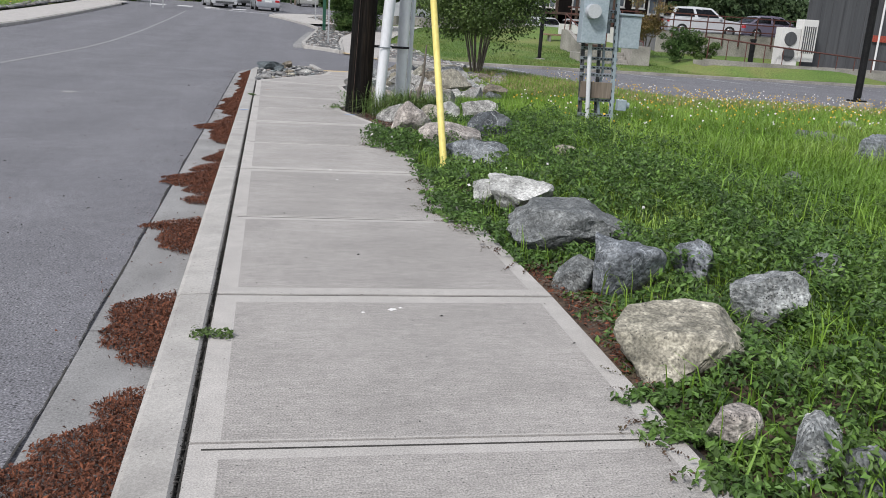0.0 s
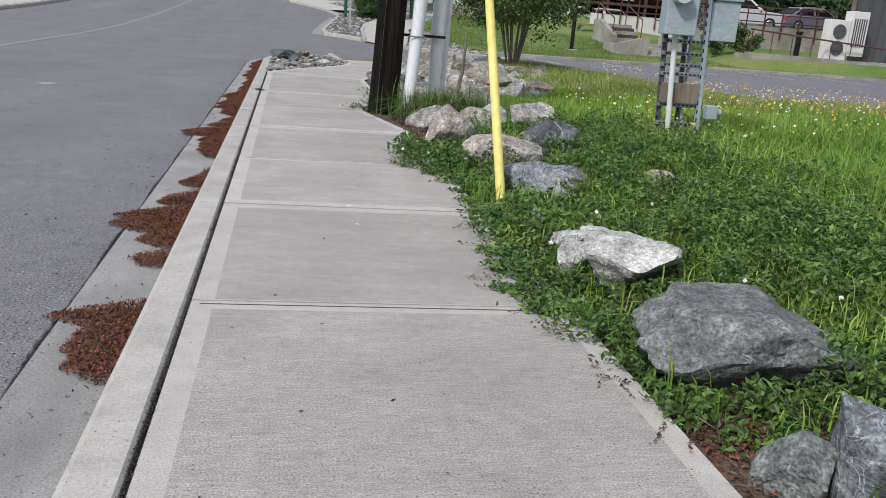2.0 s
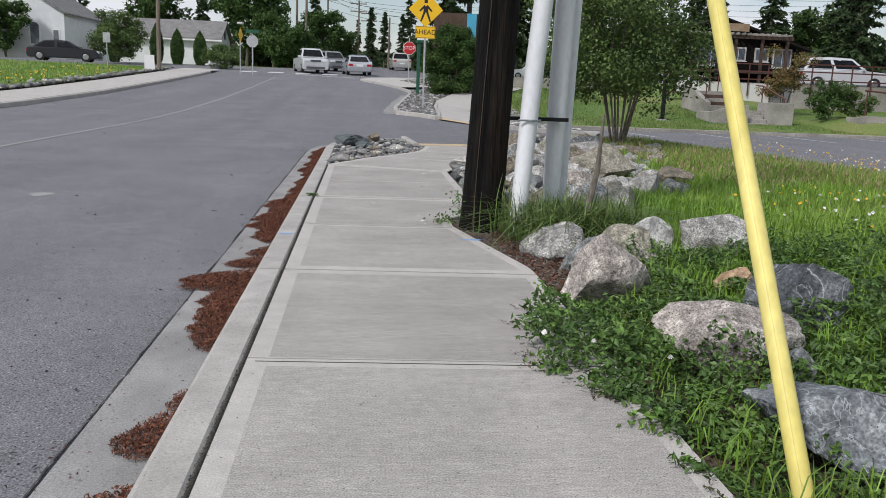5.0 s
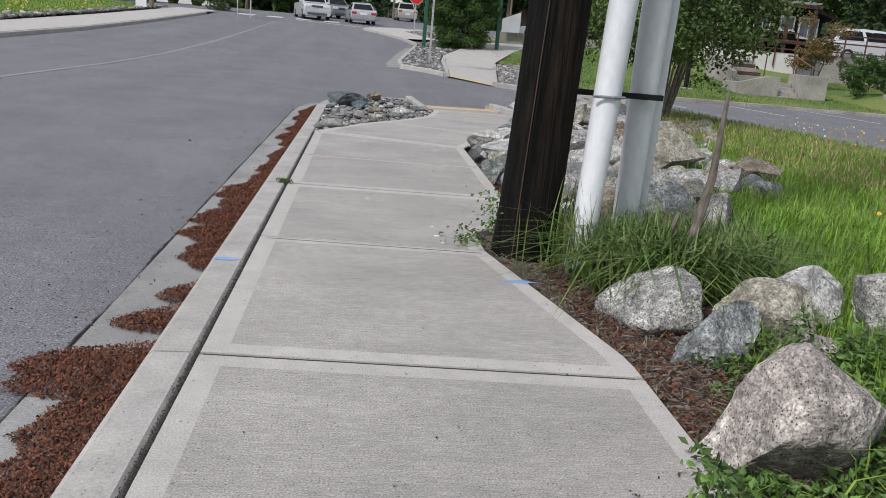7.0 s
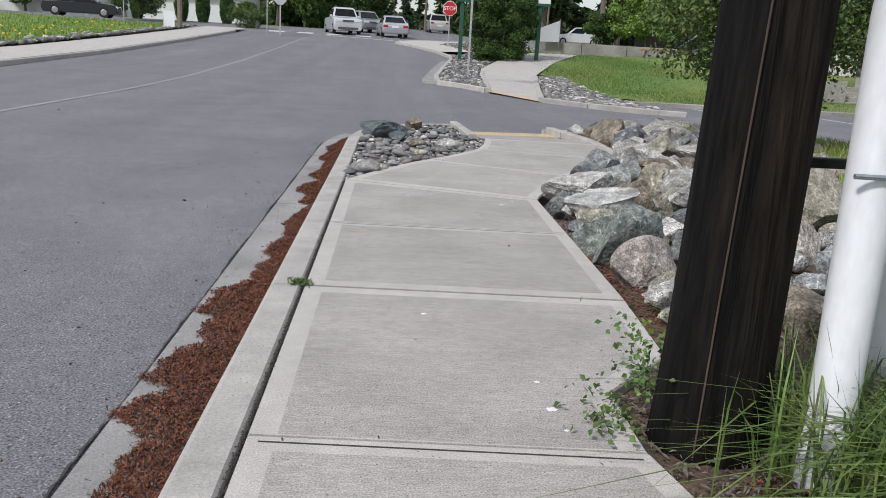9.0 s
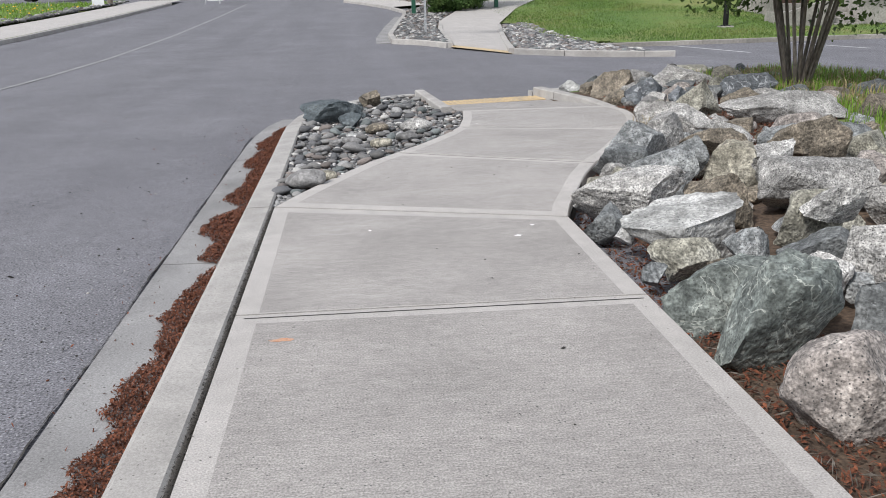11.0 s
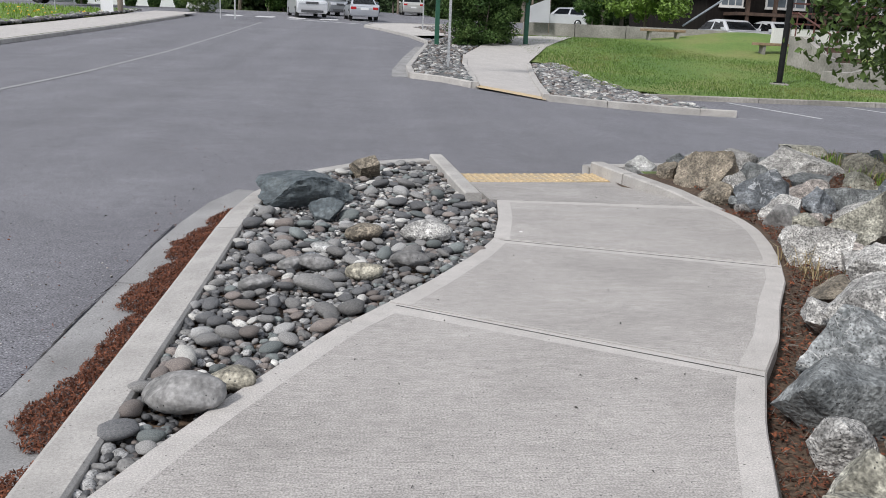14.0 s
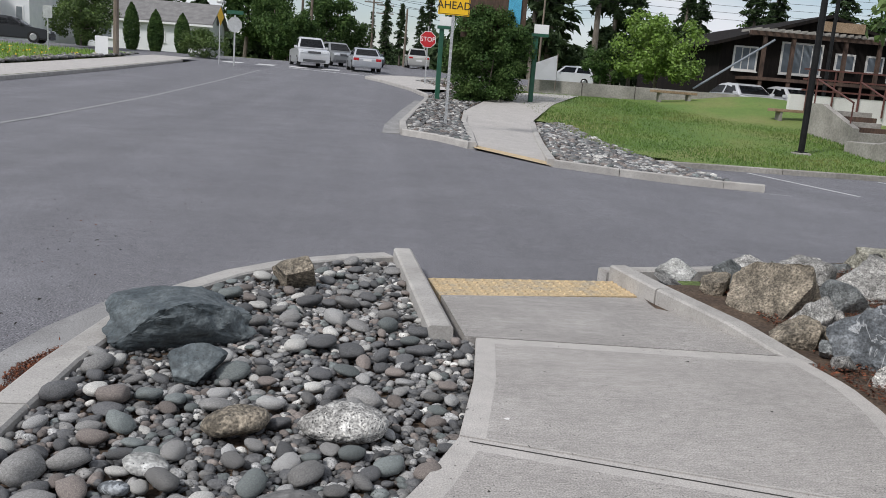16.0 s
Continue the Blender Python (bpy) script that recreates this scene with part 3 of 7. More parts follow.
# ---- the walk ----
def left_x(y):
    return np.interp(y, [-9, 16.28, 16.6, 16.87, 17.2, 17.49, 17.8, 18.14, 18.6, 18.95, 19.5, 20.05], [0.013, 0.013, 0.14, 0.26, 0.42, 0.56, 0.76, 0.97, 1.22, 1.37, 1.48, 1.55])


def right_x(y):
    return np.interp(y, [-9, 2.3, 4, 10.22, 11.68, 12.1, 12.45, 13.2, 15.75, 16.0, 16.23, 16.72, 17.12, 17.45, 17.85, 18.22, 18.6, 18.95, 19.3, 19.6, 19.99], [1.42, 1.42, 1.475, 1.48, 1.16, 1.17, 1.47, 1.505, 1.515, 1.59, 1.68, 1.87, 2.06, 2.27, 2.47, 2.68, 2.84, 2.96, 3.05, 3.08, 3.03])


pavement = tagged(new("pavement", to_mesh("pavement", prism([(-0.02, -9), (1.44, -9), (1.45, 10.2), (1.18, 11.6), (1.18, 12.2), (1.48, 13.2), (1.5, 15.7), (2.0, 17.1), (2.7, 18.4), (3.0, 19.9), (1.65, 19.9), (1.37, 18.8), (1.0, 18.1), (0.59, 17.45), (0.04, 16.3)], -0.14, -0.006), joint_dirt)), "pale grey concrete sidewalk of jointed panels", "sidewalk", kind="structure")
kerb = tagged(thing("kerb"), "pale concrete kerb along the road", "kerb", kind="structure")


def slab(yl0, yl1, yr0, yr1, gap0, gap1, z0=0.0, z1=0.0, broom=True):
    """One panel with its smooth border and broomed middle; its ends keep gaps to the joints."""
    n, cols = 14, 8
    lv, rv = np.linspace(yl0 + gap0, yl1 - gap1, n), np.linspace(yr0 + gap0, yr1 - gap1, n)
    b = 0.085
    ln = (yl1 - yl0 + yr1 - yr0) / 2
    b0 = b if gap0 > 0.01 else 0.008
    vs = np.concatenate([[0, b0 / ln], np.linspace(b0 / ln, 1 - b / ln, n)[1:-1], [1 - b / ln, 1]])
    verts, faces, idx = [], [], []
    for v in vs:
        ya, yb = lv[0] + (lv[-1] - lv[0]) * v, rv[0] + (rv[-1] - rv[0]) * v
        xa, xb = left_x(ya), right_x(yb)
        w = xb - xa
        us = np.concatenate([[0, 0.004 / w, b / w], np.linspace(b / w, 1 - b / w, cols)[1:-1], [1 - b / w, 1 - 0.006 / w, 1]])
        for k, u in enumerate(us):
            z = z0 + (z1 - z0) * v - (0.008 if k in (0, len(us) - 1) else 0)
            verts.append((xa + w * u, ya + (yb - ya) * u, z))
    m = cols + 4
    for i in range(len(vs) - 1):
        for k in range(m - 1):
            faces.append((i * m + k, i * m + k + 1, (i + 1) * m + k + 1, (i + 1) * m + k))
            idx.append(1 if broom and 2 <= k < m - 3 and 1 <= i < len(vs) - 2 else 0)
    verts = np.array(verts)
    # a rim that goes down into the joint
    ring = [k for k in range(m)] + [i * m + m - 1 for i in range(1, len(vs))] + [(len(vs) - 1) * m + k for k in range(m - 2, -1, -1)] + [i * m for i in range(len(vs) - 2, 0, -1)]
    low = verts[ring] - (0, 0, 0.13)
    base = len(verts)
    for i in range(len(ring)):
        j = (i + 1) % len(ring)
        faces.append((ring[j], ring[i], base + i, base + j))
        idx.append(0)
    return np_mesh("panel", np.concatenate([verts, low]), faces, [concrete_edge, concrete_broom], False, idx)


deep = [-5.14, -2.08, 0.98, 4.03, 7.07, 10.11, 13.21, 16.28]
mids = [-3.6, -0.5, 2.75, 5.49, 8.54, 11.70, 14.63]
for a, b, mid in zip(deep, deep[1:], mids):
    ra, rb = (a - 0.05, b - (0.54 if b > 16 else 0.05))
    rm = mid - 0.05
    part("panel", slab(a, mid, ra, rm, 0.012, 0.006), None, pavement)
    part("panel", slab(mid, b, rm, rb, 0.006, 0.012), None, pavement)
part("panel", slab(16.28, 17.82, 15.74, 17.12, 0.012, 0.006), None, pavement)
part("panel", slab(17.82, 18.95, 17.12, 18.5, 0.006, 0.006), None, pavement)
part("panel", slab(18.95, 20.03, 18.5, 19.97, 0.006, 0.01), None, pavement)
# the second score line beside each shallow joint
for mid in mids:
    rm = mid - 0.05
    bm = bmesh.new()
    o = 0.035
    q = [(0.05, mid - o), (float(right_x(rm)) - 0.03, rm - o), (float(right_x(rm)) - 0.03, rm - o - 0.009), (0.05, mid - o - 0.009)]
    bm.faces.new([bm.verts.new((x, y, 0.0006)) for x, y in q])
    part("score_line", bm, joint_dirt, pavement)
for yl, yr in ((17.82, 17.12), (18.95, 18.5)):
    bm = bmesh.new()
    q = [(float(left_x(yl)) + 0.03, yl - 0.04), (float(right_x(yr)) - 0.03, yr - 0.04), (float(right_x(yr)) - 0.03, yr - 0.049), (float(left_x(yl)) + 0.03, yl - 0.049)]
    bm.faces.new([bm.verts.new((x, y, 0.0006)) for x, y in q])
    part("score_line", bm, joint_dirt, pavement)

# the ramp down to the road and its tactile strip
ramp_out = [(1.5, 20.045), (3.0, 19.985), (2.9, 20.35), (2.68, 21.2), (1.46, 20.955)]
bm = prism(ramp_out, -0.16, 0.0)
for v_ in bm.verts:
    if v_.co.z > -0.1:
        v_.co.z = -0.003 - 0.062 * max(0, v_.co.y - 20.05) / 1.15
part("ramp", bm, concrete_broom, pavement, "sloping broomed concrete kerb ramp")
bm = prism([(1.455, 20.965), (2.68, 21.21), (2.63, 21.58), (1.41, 21.38)], -0.12, -0.058)
tact = part("tactile_strip", bm, tactile_yellow, pavement, "yellow tactile strip with raised domes")
bm = bmesh.new()
for i in range(20):
    for j in range(6):
        u, v = (i + 0.5) / 20, (j + 0.5) / 6
        x = (1.455 + 1.225 * u) * (1 - v) + (1.41 + 1.22 * u) * v
        y = (20.965 + 0.245 * u) * (1 - v) + (21.38 + 0.2 * u) * v
        r = bmesh.ops.create_cone(bm, segments=8, radius1=0.017, radius2=0.010, depth=0.008, cap_ends=True)
        bmesh.ops.translate(bm, vec=(x, y, -0.054), verts=r["verts"])
part("domes", bm, tactile_yellow, tact)

# kerbs: straight lengths, the curve round the stone bed, the short ones beside the ramp
KP = [(-0.004, -0.16), (-0.004, -0.008), (-0.014, 0.002), (-0.128, 0.0), (-0.146, -0.012), (-0.168, -0.13), (-0.168, -0.16)]
for a, b in zip(deep, deep[1:]):
    part("kerb_length", sweep([(0, a + 0.005, 0), (0, (a + b) / 2, 0.001), (0, b - 0.005, 0)], KP), concrete_kerb, kerb)
curve_in = [(0.0, 16.29), (0.0, 18.0), (-0.005, 19.05)]
part("kerb_length", sweep([(x, y, 0.0) for x, y in curve_in], KP), concrete_kerb, kerb)
curve_in = [(-0.005, 19.06), (0.0, 19.5), (0.05, 20.05), (0.16, 20.55), (0.36, 20.98), (0.64, 21.33), (0.95, 21.55), (1.2, 21.68)]
part("kerb_length", sweep([(x, y, 0.0) for x, y in curve_in], KP), concrete_kerb, kerb)
part("kerb_length", sweep([(1.33, 20.04, 0.0), (1.2, 21.7, 0.012)], [(0.0, -0.16), (0.0, 0.03), (0.012, 0.04), (0.10, 0.04), (0.115, 0.03), (0.125, -0.16)]), concrete_kerb, kerb)
part("kerb_length", sweep([(3.04, 19.9, -0.035), (2.93, 20.4, 0.0), (2.76, 21.0, 0.015)], [(-0.06, -0.14), (-0.06, 0.02), (-0.045, 0.03), (0.05, 0.03), (0.065, 0.02), (0.07, -0.14)]), concrete_kerb, kerb)
part("kerb_length", sweep([(2.758, 21.01, 0.015), (2.66, 21.62, 0.012)], [(-0.06, -0.14), (-0.06, 0.02), (-0.045, 0.03), (0.05, 0.03), (0.065, 0.02), (0.07, -0.14)]), concrete_kerb, kerb)
part("kerb_length", sweep([(2.6, 21.66, -0.02), (3.3, 21.86, -0.02), (4.2, 22.3, -0.05)], [(-0.11, -0.14), (-0.11, 0.0), (-0.095, 0.012), (-0.015, 0.012), (0, 0), (0, -0.14)]), concrete_kerb, kerb)
gutter = tagged(thing("gutter"), "grey concrete gutter pan beside the kerb", "gutter", kind="structure")
GP = [(-0.150, -0.16), (-0.150, -0.094), (-0.30, -0.091), (-0.452, -0.088), (-0.457, -0.16)]
cuts = [-5.2] + [d - 0.18 for d in deep[1:-1]] + [15.6, 18.3]
for a, b in zip(cuts, cuts[1:]):
    part("gutter_length", sweep([(0, a + 0.006, 0), (0, b - 0.006, 0)], GP), concrete_gutter, gutter)
part("gutter_length", sweep([(0, 18.306, 0), (0, 19.0, 0), (0.02, 19.5, 0), (0.07, 20.05, 0), (0.18, 20.5, 0)], GP), concrete_gutter, gutter)

# ---- boulders ----
rng = np.random.default_rng(7)


def ico(sub):
    bm = bmesh.new()
    bmesh.ops.create_icosphere(bm, subdivisions=sub, radius=1)
    bm.verts.ensure_lookup_table()
    v = np.array([w.co[:] for w in bm.verts])
    f = np.array([[w.index for w in p.verts] for p in bm.faces])
    bm.free()
    return v, f


ICO = {k: ico(k) for k in (1, 2, 3, 4, 5)}


def rough_noise(v, freq, amp, seed, octaves=3):
    out = np.zeros(len(v))
    for i, p in enumerate(v):
        q = Vector(p) * freq + Vector((seed * 3.1, seed * 1.7, seed * 0.9))
        out[i] = noise.fractal(q, 1.0, 2.0, octaves)
    return out * amp


def stone_shape(seed, sub, facets, lo, hi, amp):
    """A unit stone: a ball cut by planes, then roughened."""
    r = np.random.default_rng(seed)
    v, f = ICO[sub]
    v = v.copy()
    for _ in range(facets):
        n = r.normal(size=3)
        n /= np.linalg.norm(n)
        d = r.uniform(lo, hi)
        over = 0.022 * np.log1p(np.exp(np.clip((v @ n - d) / 0.022, -40, 40)))
        v -= np.outer(over, n)
    if amp:
        v *= (1 + rough_noise(v, 1.6, amp, seed) + rough_noise(v, 5.5, amp * 0.5, seed + 50) + (rough_noise(v, 13, amp * 0.4, seed + 90) if sub > 3 else 0))[:, None]
    v -= (v.max(0) + v.min(0)) / 2
    return v / (v.max(0) - v.min(0)), f


WORDS = {"tan": "olive tan", "blue": "blue-grey veined", "slate": "dark grey slaty", "white": "whitish", "pink": "pinkish tan granite", "rough": "mottled grey", "dark": "dark grey white-veined", "granite": "pale speckled granite",
         "green": "greenish grey", "olive": "olive grey", "brown": "brown", "orange": "rusty orange", "grey": "smooth grey", "teal": "blue-green"}
seeds = [0]
DONE = []


def boulder(x, y, z, w, d, h, kind, name="boulder", where="lying beside the concrete sidewalk", rz=None, lean=0.0, flat=0.0):
    seeds[0] += 1
    s = seeds[0]
    if name == "boulder" and y < 20.2:
        x = max(x, float(right_x(y)) + w * 0.42 + 0.01)
    DONE.append((x, y, w / 2))
    soft = kind in ("grey", "pink")
    v, f = stone_shape(s, 5 if w > 0.42 else 4 if w > 0.17 else 3, 12 if soft else 16, 0.55 if soft else 0.38, 0.88 if soft else 0.76, 0.06 if soft else 0.09)
    if flat:
        v[:, 2] = np.minimum(v[:, 2], flat + 0.06 * v[:, 0]) 
        v[:, 2] -= (v[:, 2].max() + v[:, 2].min()) / 2
        v[:, 2] /= v[:, 2].max() - v[:, 2].min()
        v *= (1 + rough_noise(v, 5, 0.06, s) + rough_noise(v, 14, 0.03, s + 5))[:, None]
    sink = 0.5
    hz = h * (1 + sink)
    v = v * (w, d, hz)
    ob = new(name, np_mesh(name, v, f, [ROCK[kind]], True))
    a = rz if rz is not None else random.uniform(-22, 22)
    ob.matrix_world = pose(x, y, z + h - hz / 2, 0, lean, a)
    if not soft:
        ob.data.set_sharp_from_angle(angle=radians(38))
    return tagged(ob, f"{WORDS[kind]} boulder {where}", "boulder", "boulders along the sidewalk")


boulder(1.59, 2.66, 0.02, 0.18, 0.13, 0.08, "pink")
boulder(1.71, 2.46, 0.00, 0.20, 0.16, 0.15, "rough")
boulder(1.82, 2.33, 0.00, 0.18, 0.15, 0.14, "slate")
boulder(1.74, 3.22, -0.01, 0.60, 0.42, 0.20, "tan", rz=-8)
boulder(1.85, 4.08, 0.00, 0.34, 0.29, 0.26, "blue", rz=20)
boulder(1.63, 4.14, 0.00, 0.20, 0.20, 0.15, "slate")
boulder(1.90, 4.88, 0.03, 0.80, 0.50, 0.20, "slate", rz=-8, flat=0.28)
boulder(1.84, 5.79, 0.03, 0.46, 0.32, 0.18, "white", rz=-25)
boulder(2.23, 4.09, 0.07, 0.24, 0.19, 0.16, "blue")
boulder(2.20, 3.50, 0.08, 0.31, 0.22, 0.20, "rough")
boulder(2.83, 4.02, 0.10, 0.26, 0.18, 0.10, "slate")
boulder(3.20, 5.68, 0.08, 0.15, 0.12, 0.11, "slate")
boulder(4.19, 6.28, 0.12, 0.20, 0.16, 0.12, "slate")
boulder(6.38, 8.83, 0.12, 0.59, 0.41, 0.16, "slate")
boulder(2.81, 7.69, 0.08, 0.33, 0.26, 0.11, "tan")
boulder(3.26, 7.68, 0.08, 0.10, 0.08, 0.06, "white")
boulder(5.71, 7.30, 0.12, 0.51, 0.41, 0.32, "blue")
boulder(7.36, 9.80, 0.12, 0.38, 0.31, 0.21, "rough")
boulder(6.09, 8.90, 0.12, 0.38, 0.31, 0.16, "slate")
boulder(1.73, 6.25, 0.05, 0.19, 0.15, 0.07, "white")
boulder(1.68, 6.70, 0.05, 0.10, 0.08, 0.07, "rough")
boulder(1.66, 5.96, 0.04, 0.17, 0.12, 0.10, "white")
boulder(1.99, 7.72, 0.00, 0.68, 0.50, 0.24, "blue", rz=-32, lean=8)
boulder(1.96, 8.53, 0.03, 0.63, 0.35, 0.22, "pink", rz=4, lean=5)
boulder(2.14, 8.30, 0.03, 0.14, 0.12, 0.11, "rough")
boulder(2.46, 8.94, 0.03, 0.51, 0.41, 0.32, "dark", rz=10)
boulder(2.46, 9.59, 0.03, 0.22, 0.15, 0.14, "orange")
boulder(2.75, 10.60, 0.02, 0.45, 0.32, 0.29, "granite")
boulder(2.18, 10.28, 0.00, 0.18, 0.16, 0.13, "pink")
boulder(2.49, 10.80, 0.00, 0.14, 0.13, 0.10, "white")
boulder(1.74, 9.58, -0.01, 0.48, 0.41, 0.36, "pink", rz=6)
boulder(1.72, 10.71, -0.02, 0.44, 0.31, 0.22, "granite", rz=-6)
boulder(1.85, 10.39, -0.02, 0.41, 0.24, 0.20, "rough")
boulder(2.14, 10.61, 0.04, 0.42, 0.25, 0.18, "tan", rz=-10)
boulder(2.39, 10.75, 0.06, 0.31, 0.16, 0.20, "white", rz=-30, lean=15)
boulder(3.32, 15.20, 0.05, 0.86, 0.69, 0.39, "tan")
boulder(2.72, 12.61, 0.00, 0.39, 0.36, 0.26, "granite")
boulder(2.95, 15.22, 0.00, 0.42, 0.38, 0.21, "granite")
boulder(1.81, 15.74, -0.02, 0.56, 0.35, 0.27, "granite", rz=-14)
boulder(1.58, 15.50, -0.02, 0.22, 0.18, 0.14, "slate")
boulder(1.86, 15.17, -0.02, 0.52, 0.32, 0.23, "white", rz=-12)
boulder(1.79, 14.91, -0.02, 0.27, 0.19, 0.13, "olive")
boulder(1.62, 14.82, -0.03, 0.14, 0.10, 0.07, "slate")
boulder(1.75, 14.47, -0.02, 0.46, 0.25, 0.17, "green", rz=-14, flat=0.3)
boulder(1.77, 14.11, -0.03, 0.43, 0.26, 0.32, "green", rz=16)
boulder(1.74, 13.67, -0.03, 0.38, 0.26, 0.24, "pink")
boulder(2.36, 15.05, 0.05, 0.40, 0.28, 0.22, "olive")
boulder(2.03, 14.86, 0.02, 0.19, 0.16, 0.14, "rough")
boulder(2.25, 14.76, 0.04, 0.29, 0.20, 0.13, "slate", rz=-15)
boulder(2.21, 15.59, 0.04, 0.33, 0.26, 0.19, "brown")
boulder(2.52, 16.09, 0.08, 0.33, 0.29, 0.21, "tan", rz=0)
boulder(2.73, 15.61, 0.08, 0.62, 0.31, 0.19, "granite", rz=-6)
boulder(2.17, 16.23, 0.06, 0.39, 0.23, 0.21, "rough", rz=-18)
boulder(3.99, 18.26, 0.05, 1.11, 0.46, 0.23, "granite", rz=-4)
boulder(4.36, 19.77, 0.05, 0.56, 0.34, 0.24, "dark")
boulder(3.24, 16.64, 0.08, 0.53, 0.27, 0.25, "brown", rz=-8)
boulder(2.96, 17.05, 0.10, 0.25, 0.20, 0.14, "granite")
boulder(4.71, 20.92, 0.00, 0.48, 0.33, 0.27, "tan")
boulder(2.36, 16.40, 0.10, 0.27, 0.19, 0.17, "slate")
boulder(2.35, 14.86, 0.20, 0.25, 0.18, 0.11, "granite")
boulder(2.00, 16.34, -0.02, 0.32, 0.19, 0.14, "olive", rz=-6)
boulder(2.02, 16.56, -0.02, 0.18, 0.12, 0.12, "granite")
boulder(2.14, 16.81, -0.02, 0.35, 0.21, 0.19, "slate", rz=8)
boulder(2.30, 16.97, 0.06, 0.49, 0.25, 0.21, "rough", rz=12, lean=8)
boulder(2.60, 17.40, 0.08, 0.35, 0.25, 0.19, "granite", rz=-20)
boulder(2.97, 18.54, -0.01, 0.36, 0.28, 0.23, "granite")
boulder(3.05, 17.98, 0.08, 0.46, 0.28, 0.17, "granite", rz=-8)
boulder(3.51, 18.91, 0.04, 0.42, 0.33, 0.30, "olive", rz=5)
boulder(3.25, 19.37, 0.00, 0.28, 0.20, 0.15, "grey")
boulder(3.44, 19.96, -0.01, 0.43, 0.35, 0.28, "dark")
boulder(3.68, 19.77, 0.00, 0.25, 0.20, 0.19, "blue")
boulder(4.27, 21.11, 0.04, 1.00, 0.40, 0.25, "granite", rz=-5)
boulder(3.35, 20.88, -0.02, 0.50, 0.40, 0.30, "brown")
boulder(3.16, 21.22, -0.02, 0.19, 0.17, 0.14, "brown")
boulder(3.07, 21.67, -0.03, 0.28, 0.17, 0.13, "white")
boulder(3.37, 20.49, -0.01, 0.25, 0.20, 0.17, "granite")
boulder(4.77, 21.18, 0.02, 0.26, 0.21, 0.19, "granite")
boulder(5.01, 22.29, 0.02, 0.24, 0.19, 0.14, "granite")
boulder(5.03, 21.38, 0.02, 0.32, 0.26, 0.23, "slate")
boulder(3.60, 21.78, 0.00, 0.45, 0.26, 0.13, "granite")

rf_ = np.random.default_rng(17)
fills = 0
for size, tries in ((0.42, 130), (0.3, 400), (0.22, 900), (0.14, 1100)):
    for _ in range(tries):
        fy = rf_.uniform(12.7, 22.0)
        fx = float(right_x(min(fy, 19.9))) + (0.14 if fy < 20 else 0.0) + rf_.uniform(0, 2.4)
        fw = size * rf_.uniform(0.85, 1.15)
        if fy > 20 and fx < 3.12 or fy > 21.4 and fx < 3.4 or fx > 5.8 or (fx - 5.0) ** 2 + (fy - 20.0) ** 2 < 0.25 or fy < 14 and fx > 2.9:
            continue
        if any((fx - a) ** 2 + (fy - b_) ** 2 < (0.8 * (fw / 2 + r_)) ** 2 for a, b_, r_ in DONE):
            continue
        boulder(fx, fy, 0.0, fw, fw * 0.8, fw * rf_.uniform(0.42, 0.6), ("granite", "granite", "rough", "olive", "slate", "brown", "granite", "pink")[rf_.integers(8)], where="packed in the stone bank beside the sidewalk")

# ---- utility pole, conduits, guy guard ----
pole = thing("utility_pole", (1.39, 11.82, -0.05), 0, "dark creosoted wooden utility pole beside the sidewalk", "utility pole")
v, f = [], []
rings, sides = 90, 64
for i in range(rings):
    zz = 7.6 * i / (rings - 1)
    rr = 0.162 - 0.005 * zz + 0.012 * math.exp(-zz * 5)
    for k in range(sides):
        a = k * math.tau / sides
        crack = 0.016 if k in (45, 46) else 0.009 if k in (54, 39) and math.sin(zz * 2.1 + k) > -0.3 else 0
        q = rr - crack + 0.005 * noise.noise((math.cos(a) * 4, math.sin(a) * 4, zz * 0.6)) + 0.004 * noise.noise((math.cos(a) * 16, math.sin(a) * 16, zz))
        v.append((q * math.cos(a) + 0.043 * zz, q * math.sin(a) + 0.03 * zz, zz))
for i in range(rings - 1):
    for k in range(sides):
        f.append((i * sides + k, i * sides + (k + 1) % sides, (i + 1) * sides + (k + 1) % sides, (i + 1) * sides + k))
part("shaft", np_mesh("shaft", v, f, [pole_wood], True), None, pole)
part("ground_wire", tube([(0.045 * zz - 0.088, 0.03 * zz - 0.148 + 0.004 * math.sin(3 * zz), zz) for zz in np.linspace(0.02, 7, 30)], 0.003, 6), timber_brown, pole, "thin dull wire stapled to the pole")
part("bracket", box(0.10, 0.02, 0.87, 0.66, 0.05, 0.90, 0.004), metal_black, pole, "dark steel stand-off bracket")
for bx, by, r0, lx, ly in ((0.235, -0.265, 0.064, 0.09, 0.16), (0.575, 0.13, 0.068, 0.02, 0.03)):
    c = part("conduit", tube([(bx, by, 0), (bx + lx * 0.2, by + ly * 0.2, 0.2), (bx + lx * 0.22, by + ly * 0.22, 0.215)], 0, 28, None, [r0 + 0.006, r0 + 0.005, r0 - 0.001]), pvc, pole, "white plastic cable conduit", True)
    part("upper_length", tube([(bx + lx * 0.19, by + ly * 0.19, 0.19), (bx + lx * 1.3, by + ly * 1.3, 1.3), (bx + lx * 2.4, by + ly * 1.6, 2.4), (bx + 0.33, by + ly * 1.9, 7.0)], 0, 28, None, [r0, r0 + 0.009, r0 + 0.009, r0 + 0.006]), pvc, c, "", True)
part("thin_conduit", tube([(0.70, 0.26, 0), (0.75, 0.28, 2.2), (0.9, 0.3, 7.0)], 0.03, 14), pvc, pole, "thin white plastic conduit", True)
